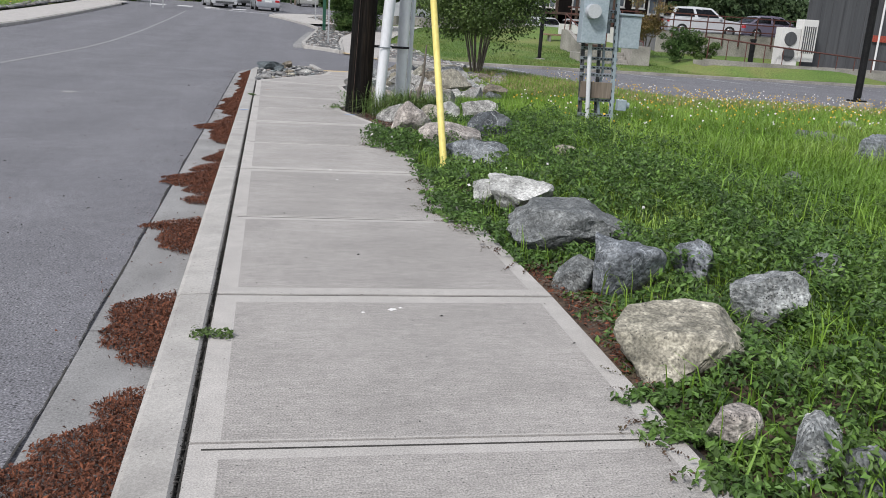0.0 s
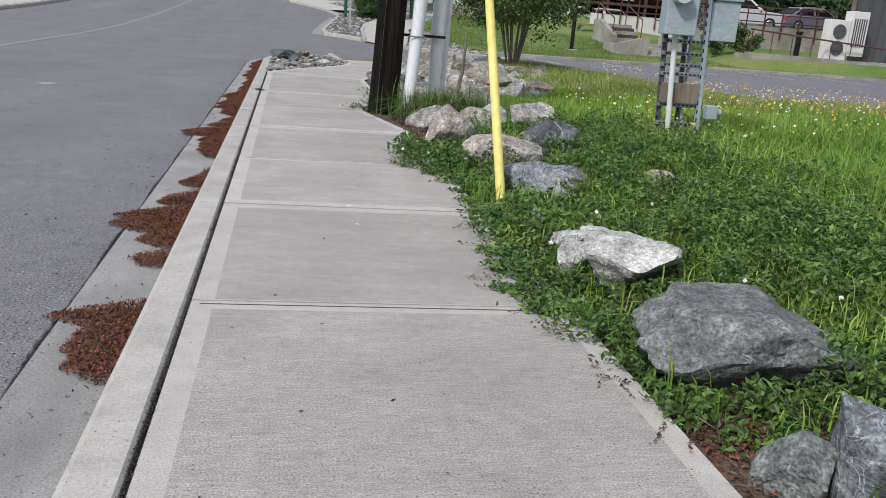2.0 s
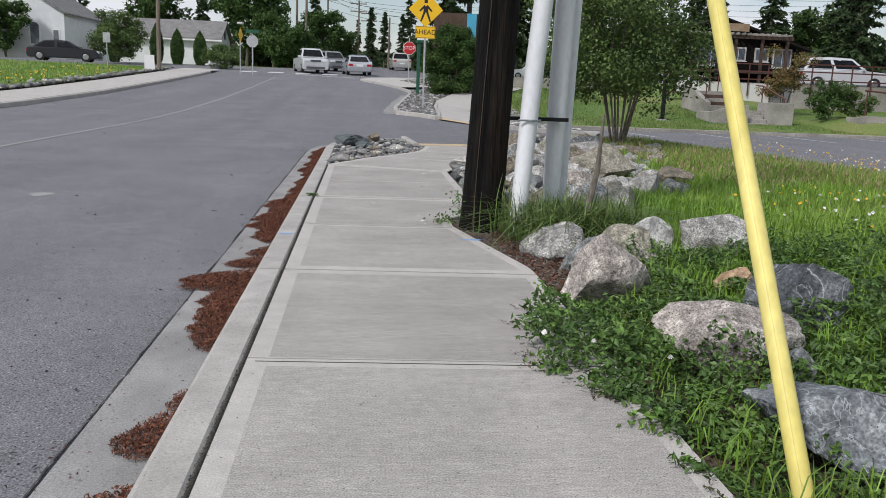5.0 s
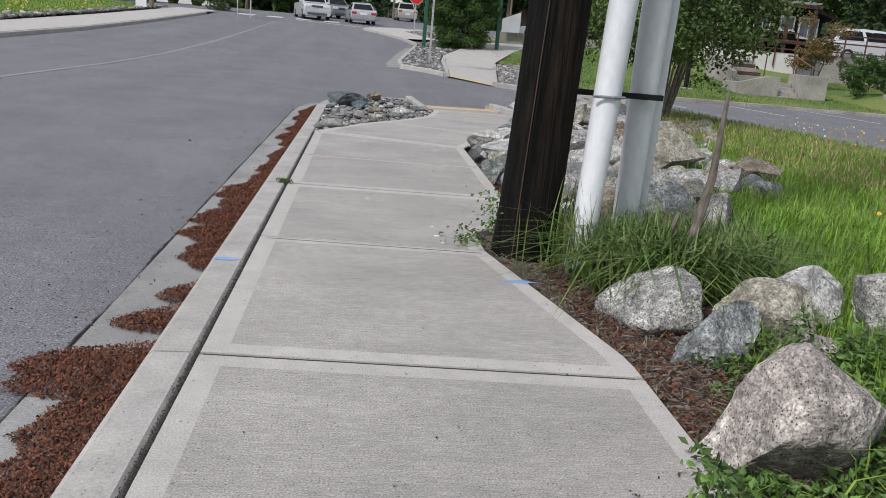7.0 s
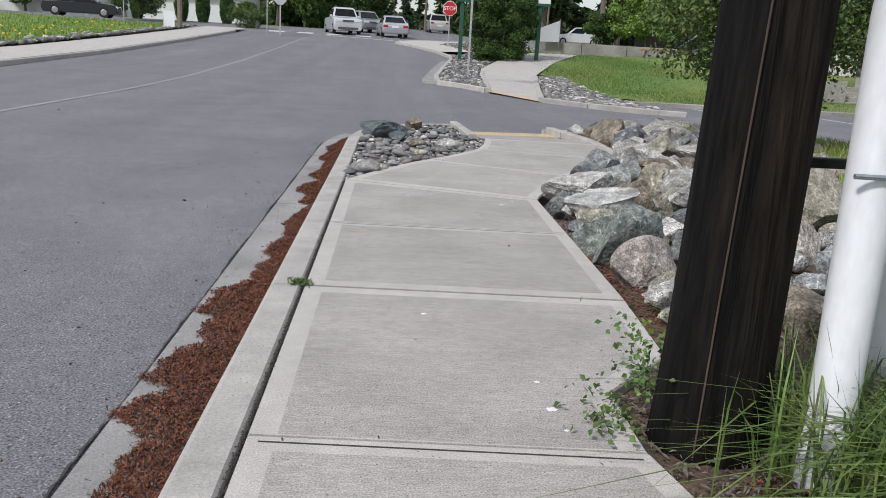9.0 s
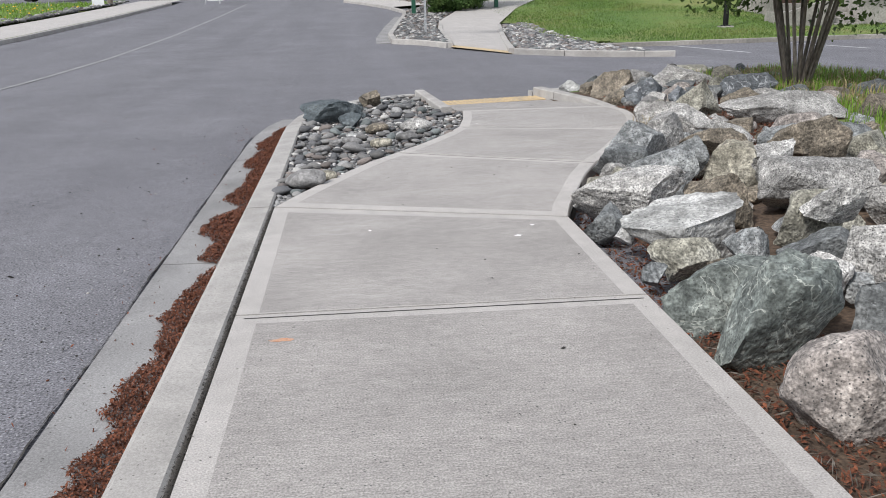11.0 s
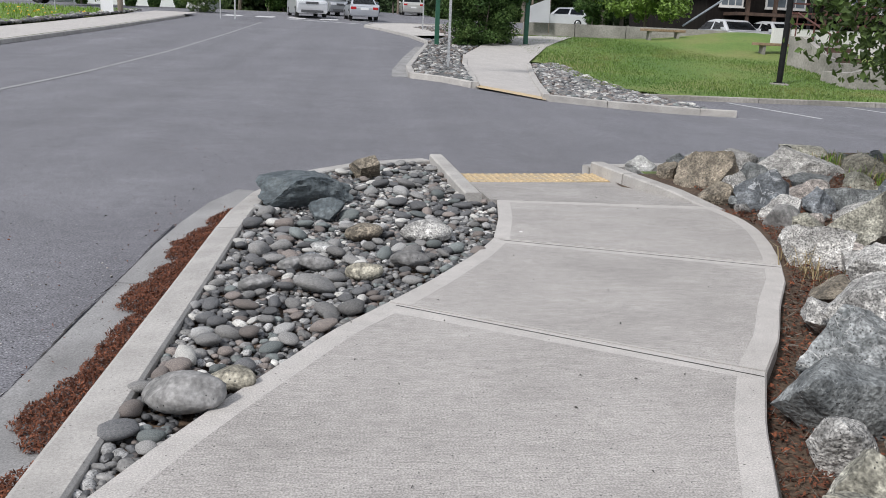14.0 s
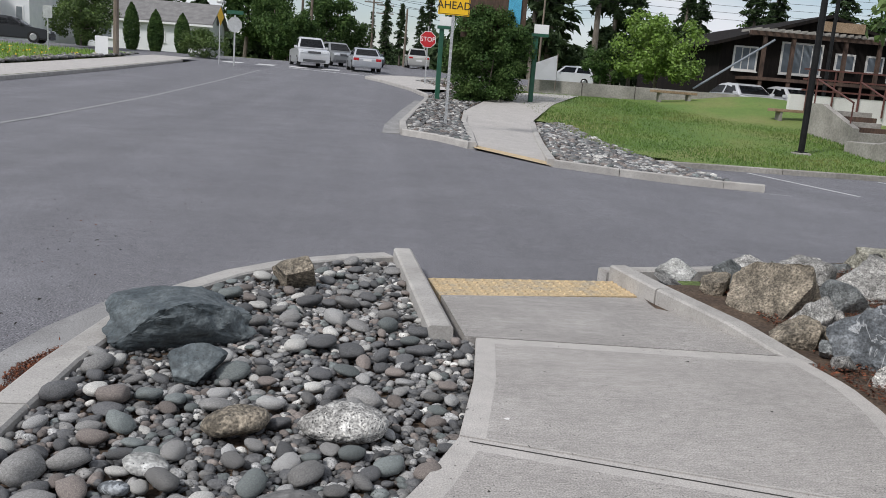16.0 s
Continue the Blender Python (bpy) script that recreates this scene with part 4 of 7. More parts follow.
for zc in (0.88, 2.1):
    part("strap", tube([(0.22, -0.20, zc), (0.32, -0.21, zc), (0.40, -0.14, zc)], 0.008, 6), steel_galv, pole)

guy = thing("guy_wire_guard", (1.668, 7.375, -0.03), 0, "slanting yellow plastic guard over a guy wire", "guy wire guard")
d = Vector((0.0, 0.66, 1.0)).normalized()
part("guard_sleeve", tube([d * 0.03, d * 1.2, d * 2.45], 0.03, 18), guy_yellow, guy, "yellow plastic sleeve", True)
part("seam", tube([d * 0.04 + Vector((-0.012, -0.027, 0)), d * 2.44 + Vector((-0.012, -0.027, 0))], 0.005, 6), guy_yellow, guy)
part("wire", tube([Vector((0, 0, -0.02)), d * 8.0], 0.006, 6), steel_galv, guy, "twisted steel wire")

# ---- river-stone bed at the corner ----
bed = tagged(new("stone_bed", to_mesh("stone_bed", prism([(-0.02, 16.3), (0.3, 17.0), (0.8, 17.9), (1.25, 18.75), (1.5, 19.6), (1.5, 20.0), (1.36, 20.05), (1.25, 21.6), (0.95, 21.55), (0.64, 21.33), (0.36, 20.98), (0.16, 20.55), (0.03, 20.05), (-0.02, 19.5)], -0.14, -0.05), soil)), "planting bed filled with grey river stones", "stone bed")


def in_bed(x, y, r):
    lo = np.interp(y, [16.3, 19.05, 19.5, 20.05, 20.55, 20.98, 21.33, 21.55], [0, 0, 0.0, 0.06, 0.17, 0.37, 0.66, 1.0])
    hi = np.where(y < 20.03, left_x(y), np.interp(y, [20.03, 21.7], [1.33, 1.2]))
    return (x - r > lo) & (x + r < hi) & (y > 16.33 + r)


def scatter(inside, x0, x1, y0, y1, sizes, seed, placed, overlap=0.74):
    """Drops stones from large to small where they find room; returns rows of x, y, r."""
    r = np.random.default_rng(seed)
    rows = [tuple(p) for p in placed]
    P = np.array(rows if rows else [(1e3, 1e3, 0)], float)
    for size, tries in sizes:
        for _ in range(tries):
            s = size * r.uniform(0.8, 1.25)
            x, y = r.uniform(x0, x1), r.uniform(y0, y1)
            if not inside(x, y, s * 0.15):
                continue
            if np.any((P[:, 0] - x) ** 2 + (P[:, 1] - y) ** 2 < (overlap * (P[:, 2] + s)) ** 2):
                continue
            rows.append((x, y, s))
            P = np.vstack([P, (x, y, s)])
    return rows


BIG = [(0.26, 19.83, 0.30), (0.66, 20.82, 0.12), (0.44, 19.42, 0.105), (0.15, 16.86, 0.15), (0.25, 17.02, 0.08), (0.09, 17.94, 0.06), (1.0, 18.95, 0.15), (0.89, 18.43, 0.1), (0.66, 18.95, 0.14), (0.44, 18.37, 0.09),
       (0.21, 18.04, 0.08), (0.46, 18.67, 0.06), (0.67, 18.24, 0.09), (0.33, 18.36, 0.07), (0.41, 18.55, 0.05)]
boulder(0.28, 19.87, -0.02, 0.60, 0.38, 0.19, "teal", "flat_rock", "lying among river stones", 14, -5, 0.3)
boulder(0.66, 20.82, 0.0, 0.24, 0.18, 0.16, "brown", "angular_rock", "standing among river stones", 10)
boulder(0.44, 19.42, 0.0, 0.22, 0.16, 0.10, "teal", "river_rock", "lying among river stones", 5)
for x, y, w, k in ((0.15, 16.88, 0.27, "grey"), (0.27, 17.03, 0.17, "tan"), (1.0, 18.95, 0.29, "granite"), (0.89, 18.43, 0.20, "grey"), (0.66, 18.95, 0.22, "brown"), (0.44, 18.37, 0.18, "grey"), (0.21, 18.04, 0.16, "grey"), (0.46, 18.67, 0.13, "white"), (0.67, 18.24, 0.18, "tan"), (0.33, 18.36, 0.14, "grey"), (0.41, 18.55, 0.09, "blue")):
    seeds[0] += 1
    v, f = stone_shape(seeds[0], 3, 7, 0.72, 0.95, 0.05)
    ob = new("river_rock", np_mesh("river_rock", v * (w, w * 0.62, w * 0.45), f, [ROCK[k]], True))
    ob.matrix_world = pose(x, y, -0.03 + w * 0.2, random.uniform(-8, 8), random.uniform(-8, 8), random.uniform(-25, 25))
    tagged(ob, f"large {WORDS[k]} rounded river rock in the stone bed", "rock", "river rocks in the bed")
stones = scatter(in_bed, 0, 1.55, 16.35, 21.6, [(0.066, 16), (0.052, 60), (0.041, 200), (0.031, 620), (0.023, 3200), (0.016, 15000)], 3, BIG)[len(BIG):]
pebble_shapes = [stone_shape(900 + i, 2, 8, 0.62, 0.95, 0.06) for i in range(10)]
cobble_meshes = [[np_mesh("cobble", pebble_shapes[i][0], pebble_shapes[i][1], [m], True) for m in cobble_mats] for i in range(10)]
PICK = [0, 0, 0, 1, 1, 1, 2, 3, 3, 4, 5, 5]


def cobble(x, y, z, s, r, parent):
    me = cobble_meshes[r.integers(10)][PICK[r.integers(12)]]
    ob = new("cobble", me)
    ob.parent = parent
    ob.matrix_local = pose(x, y, z, r.uniform(-15, 15), r.uniform(-15, 15), r.uniform(0, 360)) @ Matrix.Diagonal((s * 2.3, s * r.uniform(1.35, 1.95), s * r.uniform(0.85, 1.3), 1))


def pebble_stuff(name, rows, zf, seed, shapes, mats, parent=None):
    """Many small stones in one mesh, with their own island each."""
    r = np.random.default_rng(seed)
    V, F, I, base = [], [], [], 0
    for x, y, s in rows:
        v, f = shapes[r.integers(len(shapes))]
        R = np.array(Euler((r.uniform(-0.3, 0.3), r.uniform(-0.3, 0.3), r.uniform(0, 6.28))).to_matrix())
        w = (v * (s * 2.3, s * r.uniform(1.5, 1.95), s * r.uniform(1.0, 1.4))) @ R.T + (x, y, zf(x, y))
        V.append(w)
        F.append(f + base)
        I.append(np.full(len(f), PICK[r.integers(12)]))
        base += len(v)
    me = np_mesh(name, np.concatenate(V), np.concatenate(F), mats, True, np.concatenate(I))
    ob = new(name, me)
    ob.parent = parent
    return ob


r5 = np.random.default_rng(5)
for x, y, s in stones[:300]:
    cobble(x, y, -0.035 + s * 0.45 + r5.uniform(0, 0.02), s, r5, bed)
small = [ICO[1]]
small_shapes = [stone_shape(950 + i, 1, 4, 0.8, 0.97, 0.0) for i in range(6)]
tagged(pebble_stuff("cobbles", stones[300:], lambda x, y: -0.027, 11, pebble_shapes, cobble_mats, bed), "small grey river stones", kind="stuff")
gr = np.random.default_rng(12)
gx, gy = gr.uniform(0, 1.56, 9000), gr.uniform(16.36, 21.6, 9000)
keep = [(a, b, c) for a, b, c in zip(gx, gy, gr.uniform(0.008, 0.019, 9000)) if in_bed(a, b, 0.0)]
# gravel takes mostly dark stone colours, painting in the shade between the stones
tagged(pebble_stuff("gravel", keep, lambda x, y: -0.042 + 0.02 * gr.random(), 13, small_shapes, [cobble_mats[i] for i in (1, 1, 3, 0, 1, 0)], bed), "fine gravel between the river stones", kind="stuff")


# ---- bark mulch in the gutter and on the bank ----
def mulch_depth(x, y):
    """Height of the drifts that lean on the kerb; x is the distance from its face."""
    y = np.asarray(y, float)
    w = np.zeros_like(y)
    for yc, half, wide in ((2.65, 0.42, 0.35), (3.15, 0.1, 0.15), (3.85, 0.37, 0.23), (4.1, 0.12, 0.28), (5.3, 0.36, 0.2), (5.52, 0.12, 0.33), (6.24, 0.1, 0.19), (6.6, 0.15, 0.18), (6.95, 0.28, 0.38), (7.45, 0.15, 0.24), (7.98, 0.16, 0.17), (8.27, 0.08, 0.07),
                           (9.6, 0.75, 0.2), (10.1, 0.22, 0.44), (10.6, 0.12, 0.25), (10.92, 0.1, 0.14), (11.6, 0.3, 0.18), (12.0, 0.2, 0.3), (12.4, 0.3, 0.27), (12.8, 0.4, 0.2), (13.2, 0.35, 0.28), (13.75, 0.3, 0.14), (14.2, 0.3, 0.14), (14.9, 0.55, 0.125), (15.75, 0.2, 0.13),
                           (16.25, 0.35, 0.2), (17.0, 0.3, 0.18), (17.3, 0.2, 0.13), (17.65, 0.3, 0.13), (18.1, 0.3, 0.2), (18.4, 0.3, 0.18), (19.0, 0.4, 0.2), (19.6, 0.2, 0.12)):
        w = np.maximum(w, wide * np.sqrt(np.clip(1 - ((y - yc) / half) ** 2, 0, 1)))
    w = w * (1 + 0.14 * np.sin(17 * y) * np.sin(7.3 * y) + 0.07 * np.sin(41 * y + 1))
    return np.clip((w - x) / np.maximum(w, 0.06), 0, 1) * (w > 0.02)


r6 = np.random.default_rng(6)
n = 340000
mx, my = r6.uniform(0, 0.42, n), r6.uniform(2.2, 20.0, n)
md = mulch_depth(np.abs(mx + r6.normal(0, 0.007, n)), my + r6.normal(0, 0.008, n))
k = r6.random(n) < np.where(md > 0, 0.75 + 0.25 * md, 0)
stray = r6.random(n) < 0.0015
k = k | stray
mx, my, md = mx[k], my[k], md[k]
px, pz = -0.16 - mx, -0.087 + 0.05 * np.sqrt(md) * r6.random(len(mx))


def chips(name, P, size, material, seed, flat=0.35, slim=1.0):
    """Small bent flakes, four corners each."""
    r = np.random.default_rng(seed)
    n = len(P)
    a, t = r.uniform(0, math.tau, n), r.normal(0, flat, n)
    L, W = size * r.uniform(0.6, 1.8, n), size * slim * r.uniform(0.25, 0.6, n)
    u = np.stack([np.cos(a) * np.cos(t), np.sin(a) * np.cos(t), np.sin(t)], -1) * L[:, None]
    w = np.stack([-np.sin(a), np.cos(a), r.normal(0, 0.5, n)], -1) * W[:, None]
    up = np.stack([np.zeros(n), np.zeros(n), np.abs(W) * 0.9], -1)
    V = np.stack([P - u, P + w * 0.9 + up, P + u, P - w * 0.9 + up * 0.4], 1).reshape(-1, 3)
    F = np.arange(4 * n).reshape(n, 4)
    F = np.concatenate([F[:, [0, 3, 1]], F[:, [1, 3, 2]]])
    return new(name, np_mesh(name, V, F, [material]))


tagged(chips("mulch", np.stack([px, my, pz], -1), 0.0068, mulch, 21, 0.6), "red-brown bark mulch drifted against the kerb", "mulch", kind="stuff")
bx, by = r6.uniform(1.42, 4.6, 230000), r6.uniform(2, 21.8, 230000)
k = bank_inside(bx, by) & (((by > 9.6) & (by < 11.6) & (bx < 1.9)) | (by > 12.6) | ((by < 4.6) & (by > 3.0) & (bx < 1.75))) & (bx > right_x(by) + np.where(by > 19.9, 0.16, 0.012)) & (bx < right_x(by) + 0.5 + 1.2 * ss(15.5, 17, by))
tagged(chips("bank_mulch", np.stack([bx, by, z_bank(bx, by) + 0.01 + 0.015 * r6.random(230000)], -1)[k], 0.010, mulch, 22), "red-brown bark mulch between the boulders", "mulch", kind="stuff")
px_, py_ = r6.uniform(1.2, 2.3, 9000), r6.uniform(9.4, 12.7, 9000)
kp = bank_inside(px_, py_) & (px_ > right_x(py_) + 0.012)
tagged(chips("pole_mulch", np.stack([px_, py_, z_bank(px_, py_) + 0.008 + 0.02 * r6.random(9000)], -1)[kp], 0.014, bark, 29, 0.35, 0.6), "brown litter of twigs and bark round the pole's foot", "mulch", kind="stuff")
# fallen twigs and needles
k2 = k & (r6.random(230000) < 0.12)
P = np.stack([bx, by, z_bank(bx, by) + 0.03], -1)[k2]
tagged(chips("twigs", P, 0.03, bark, 23, 0.2, 0.12), "dry twigs and needles on the bank", "twigs", kind="stuff")
# ragged edge of the asphalt
re_ = np.random.default_rng(26)
ey = np.arange(-2, 19.5, 0.03)
ew = 0.003 + 0.005 * np.abs(np.sin(ey * 3.1) * np.sin(ey * 1.7)) + 0.004 * re_.random(len(ey))
ex = -0.461 - 0.006 * np.sin(ey * 5) - 0.006 * re_.random(len(ey))
V = np.concatenate([np.stack([ex - ew, ey, np.full(len(ey), -0.0965)], -1), np.stack([ex + ew * 0.6, ey, np.full(len(ey), -0.0862)], -1)])
i_ = np.arange(len(ey) - 1)
tagged(new("asphalt_edge", np_mesh("asphalt_edge", V, np.stack([i_, i_ + 1, i_ + 1 + len(ey), i_ + len(ey)], -1), [joint_dirt])), "dark ragged crack between asphalt and gutter", "crack", kind="structure")
# grit on the road
gx, gy = r6.uniform(-4.2, -0.48, 5000), r6.uniform(1, 26, 5000)
k = r6.random(5000) < np.exp((gx + 0.48) * 1.1)
tagged(pebble_stuff("grit", [(a, b, c) for a, b, c in zip(gx[k], gy[k], 0.002 + 0.005 * r6.random(k.sum()) ** 3)], lambda x, y: -0.098, 24, small_shapes, [joint_dirt, concrete_gutter, concrete_edge, mulch, asphalt, joint_dirt]), "scattered grit along the gutter", "grit", kind="stuff")
gx, gy = r6.uniform(0.05, 2.8, 320), r6.uniform(1.5, 20.5, 320)
k = (gx > left_x(gy)) & (gx < right_x(gy) - 0.02)
tagged(chips("litter", np.stack([gx, gy, np.full(320, 0.003)], -1)[k], 0.006, joint_dirt, 25, 0.1), "dark specks and bits of bark on the sidewalk", "debris", kind="stuff")


n = 420
rx_, ry_ = -0.5 - 6 * r6.random(n) ** 1.4, r6.uniform(2, 30, n)
tagged(chips("road_litter", np.stack([rx_, ry_, np.full(n, -0.094)], -1), 0.011, joint_dirt, 28, 0.1), "dark bits of bark and leaf on the asphalt", "debris", kind="stuff")
n = 9000
jy = r6.uniform(1, 16.2, n)
tagged(chips("joint_litter", np.stack([r6.uniform(-0.006, 0.016, n), jy, -0.005 + 0.006 * r6.random(n)], -1), 0.0035, joint_dirt, 27, 0.4), "dark dirt packed in the kerb joint", "dirt", kind="stuff")


def splat(name, x, y, z, rx_, ry_, material, label, seed):
    """A thin ragged patch of paint or chalk."""
    r = np.random.default_rng(seed)
    bm = prism([(x + rx_ * r.uniform(0.55, 1.1) * math.cos(a), y + ry_ * r.uniform(0.55, 1.1) * math.sin(a)) for a in np.linspace(0, math.tau, 22)[:-1]], z, z + 0.0012)
    tagged(new(name, to_mesh(name, bm, material)), label, "mark")


for i_, (mx_, my_, mr) in enumerate(((0.724, 3.82, 0.02), (0.60, 3.79, 0.009), (0.76, 3.84, 0.008), (0.70, 7.10, 0.014), (0.72, 6.68, 0.011), (0.93, 11.93, 0.022), (0.92, 12.15, 0.012), (0.95, 11.78, 0.009), (0.55, 12.85, 0.013), (1.2, 15.45, 0.018), (0.52, 15.68, 0.01), (1.3, 15.62, 0.012), (1.55, 19.1, 0.012))):
    splat("white_spot", mx_, my_, 0.0005, mr, mr * 0.8, petal_white, "small white dropping on the concrete", 300 + i_)
splat("blue_mark", 1.24, 11.13, 0.0005, 0.09, 0.028, chalk_blue, "faded blue chalk mark on the concrete", 320)
splat("blue_mark", -0.075, 11.22, 0.003, 0.065, 0.026, chalk_blue, "faded blue chalk mark on the kerb", 321)
splat("orange_mark", 0.20, 14.37, 0.0005, 0.05, 0.014, chalk_orange, "faded orange survey mark on the concrete", 322)
splat("road_scuff", -2.6, 13.6, -0.0985, 0.12, 0.16, concrete_gutter, "pale scuff on the asphalt", 323)
boulder(1.66, 15.32, 0.0, 0.10, 0.08, 0.085, "white", "white_stone_chip", "lying at the edge of the sidewalk")

# ---- weeds, grass ----
def leaves(name, P, N, size, material, seed, slim=0.62, spread=0.6):
    """Pointed leaves folded along the middle; N: the way each one faces."""
    r = np.random.default_rng(seed)
    n = len(P)
    N = N + r.normal(0, spread, (n, 3))
    N /= np.linalg.norm(N, axis=1)[:, None]
    A = np.cross(N, r.normal(size=(n, 3)))
    A /= np.linalg.norm(A, axis=1)[:, None]
    B = np.cross(N, A)
    S = (size * r.uniform(0.55, 1.35, n))[:, None]
    tip, root = P + A * S, P - A * S * 0.8
    l, q = P + B * S * slim - N * S * -0.22, P - B * S * slim - N * S * -0.22
    V = np.stack([root, l, tip, q], 1).reshape(-1, 3)
    i = np.arange(n)[:, None] * 4
    F = np.concatenate([i + [0, 2, 1], i + [0, 3, 2]])
    return np_mesh(name, V, F, [material])


def blades(name, X, Y, Z, height, width, material, seed, lean=0.35):
    r = np.random.default_rng(seed)
    n = len(X)
    h = height * r.uniform(0.5, 1.3, n)
    a, b = r.uniform(0, math.tau, n), np.abs(r.normal(0, lean, n)) + 0.08
    dx, dy = np.cos(a), np.sin(a)
    base = np.stack([X, Y, Z], -1)
    side = np.stack([-dy, dx, 0 * dx], -1) * (width * r.uniform(0.6, 1.3, n))[:, None]
    mid = base + np.stack([dx * b * h * 0.35, dy * b * h * 0.35, h * 0.6], -1)
    tip = base + np.stack([dx * b * h * 1.25, dy * b * h * 1.25, h * (1 - 0.35 * b)], -1)
    V = np.stack([base - side, base + side, mid + side * 0.8, mid - side * 0.8, tip], 1).reshape(-1, 3)
    i = np.arange(n)[:, None] * 5
    F = np.concatenate([i + [0, 1, 2], i + [0, 2, 3], i + [3, 2, 4]])
    return np_mesh(name, V, F, [material])


def wavy(x, y, s=1.0):
    return np.sin(2.1 * x * s + 1.3 * y * s) * np.sin(1.7 * y * s - 0.8 * x * s) + 0.5 * np.sin(4.3 * x * s + 0.7) * np.sin(3.9 * y * s + 1.1)


r8 = np.random.default_rng(8)
ROCKS = [(o.matrix_world.translation.copy(), max(o.dimensions.x, o.dimensions.y) / 2, o.dimensions.z) for o in scene.objects if o.name.startswith("boulder")]


def off_rocks(x, y, k=0.62):
    ok = np.ones(len(x), bool)
    for p, r, h in ROCKS:
        ok &= (x - p.x) ** 2 + (y - p.y) ** 2 > (r * k) ** 2
    return ok


def weed_edge(y):
    """How far the creeping weeds come over the walk."""
    return np.interp(y, [0, 1.6, 2.3, 2.9, 3.1, 4.3, 4.5, 5.0, 5.6, 6.3, 6.9, 7.5, 8.05, 8.35, 8.6, 9.0, 9.4, 9.7, 10.0], [1.35, 1.35, 1.36, 1.33, 1.5, 1.62, 1.42, 1.40, 1.22, 1.30, 1.36, 1.42, 1.36, 1.17, 1.13, 1.2, 1.40, 1.62, 1.75])


def mound(x, y):
    return np.clip(0.03 + 0.09 * ss(0.0, 0.5, x - weed_edge(y)) + 0.05 * wavy(x, y) + 0.035 * wavy(x, y, 3.1), 0.012, 0.3)


n = 270000
x, y = 0.9 + 3.4 * r8.random(n) ** 1.15, r8.uniform(1.2, 10.3, n)
e = weed_edge(y) + 0.04 + 0.05 * np.sin(23 * y) + r8.normal(0, 0.035, n)
k = (x > e) & off_rocks(x, y) & (r8.random(n) < 0.42 + 0.58 * ss(4.3, 2.6, x)) & (wavy(x, y, 7.3) + 0.6 * wavy(y, x, 15) > -0.55 + 0.3 * r8.normal(size=n))
x, y = x[k], y[k]
hgt = 1.25 * mound(x, y) * (1 + 0.35 * wavy(x, y, 6.1))
z = np.maximum(z_bank(x, y), np.where(x < 1.47, 0.0, -1)) + hgt * (1 - 0.95 * r8.random(len(x)) ** 1.3) + 0.005
tagged(new("weeds", leaves("weeds", np.stack([x, y, z], -1), np.tile((0.0, -0.25, 1.0), (len(x), 1)), 0.0185, weed_leaf, 31, 0.45, 0.85)), "creeping green bindweed spilling over the sidewalk edge", "weeds", kind="stuff")
n = 90000
x, y = r8.uniform(2.6, 10, n), r8.uniform(1.5, 10.5, n)
k = (wavy(x, y, 0.7) + 0.9 * ss(7.5, 4.0, y + 0.35 * (4 - x)) > 0.05) & off_rocks(x, y) & (r8.random(n) < ss(6.0, 3.4, x))
x, y = x[k], y[k]
z = z_bank(x, y) + 0.02 + 0.16 * r8.random(len(x)) * (0.7 + 0.5 * wavy(x, y))
tagged(new("tall_weeds", leaves("tall_weeds", np.stack([x, y, z], -1), np.tile((0.0, -0.3, 1.0), (len(x), 1)), 0.026, weed_leaf, 32, 0.45, 0.85)), "thick dark green weeds on the bank", "weeds", kind="stuff")
# runners that creep on the concrete
P = []
for _ in range(95):
    y0 = r8.uniform(2.2, 10)
    p, a = np.array([float(weed_edge(y0)) + 0.03, y0]), math.pi + r8.normal(0, 0.7)
    for _ in range(int(r8.integers(8, 22))):
        a += r8.normal(0, 0.3)
        p = p + 0.009 * np.array([math.cos(a), math.sin(a)])
        P.append((p[0], p[1], 0.004 + 0.012 * r8.random()))
P = np.array(P)
tagged(new("weed_runners", leaves("weed_runners", P, np.tile((0, 0, 1.0), (len(P), 1)), 0.0085, runner_leaf, 33, 0.4)), "thin brownish weed shoots creeping on the concrete", "weeds", kind="stuff")
n = 60000
x, y = r8.uniform(3.0, 9, n), r8.uniform(4, 12, n)
k = off_rocks(x, y, 0.9) & (r8.random(n) < ss(2.6, 5, x + 0.4 * wavy(x, y)) * ss(9.0, 6.8, x + 0.5 * wavy(x, y)) * ss(12.0, 10.4, y + 0.4 * wavy(x, y)) * ss(4.0, 5.2, y)) & bank_inside(x, y)
x, y = x[k], y[k]
tagged(new("long_grass", blades("long_grass", x, y, z_bank(x, y), 0.27, 0.0042, grass_leaf, 51, 0.85)), "long arching green grass round the meter stand", "grass", kind="stuff")
n = 230000
x, y = 2.0 + 14 * r8.random(n) ** 1.25, r8.uniform(2.0, 21.8, n)
k = bank_inside(x, y) & off_rocks(x, y, 0.8) & ((y > 11.8) | (x > 2.2)) & ((x > 4.4) | (y < 12.0) | (x > 2.5 + 0.25 * (y - 11))) & (r8.random(n) < 1.1 - 0.04 * x)
x, y = x[k], y[k]
tagged(new("grass", blades("grass", x, y, z_bank(x, y) - 0.01, 0.13, 0.0042, grass_leaf, 34)), "long bright green grass on the verge", "grass", kind="stuff")
n = 11000
x, y = r8.uniform(1.5, 5.5, n), r8.uniform(1.5, 10.5, n)
k = (x > weed_edge(y) + 0.1) & off_rocks(x, y, 0.9)
x, y = x[k], y[k]
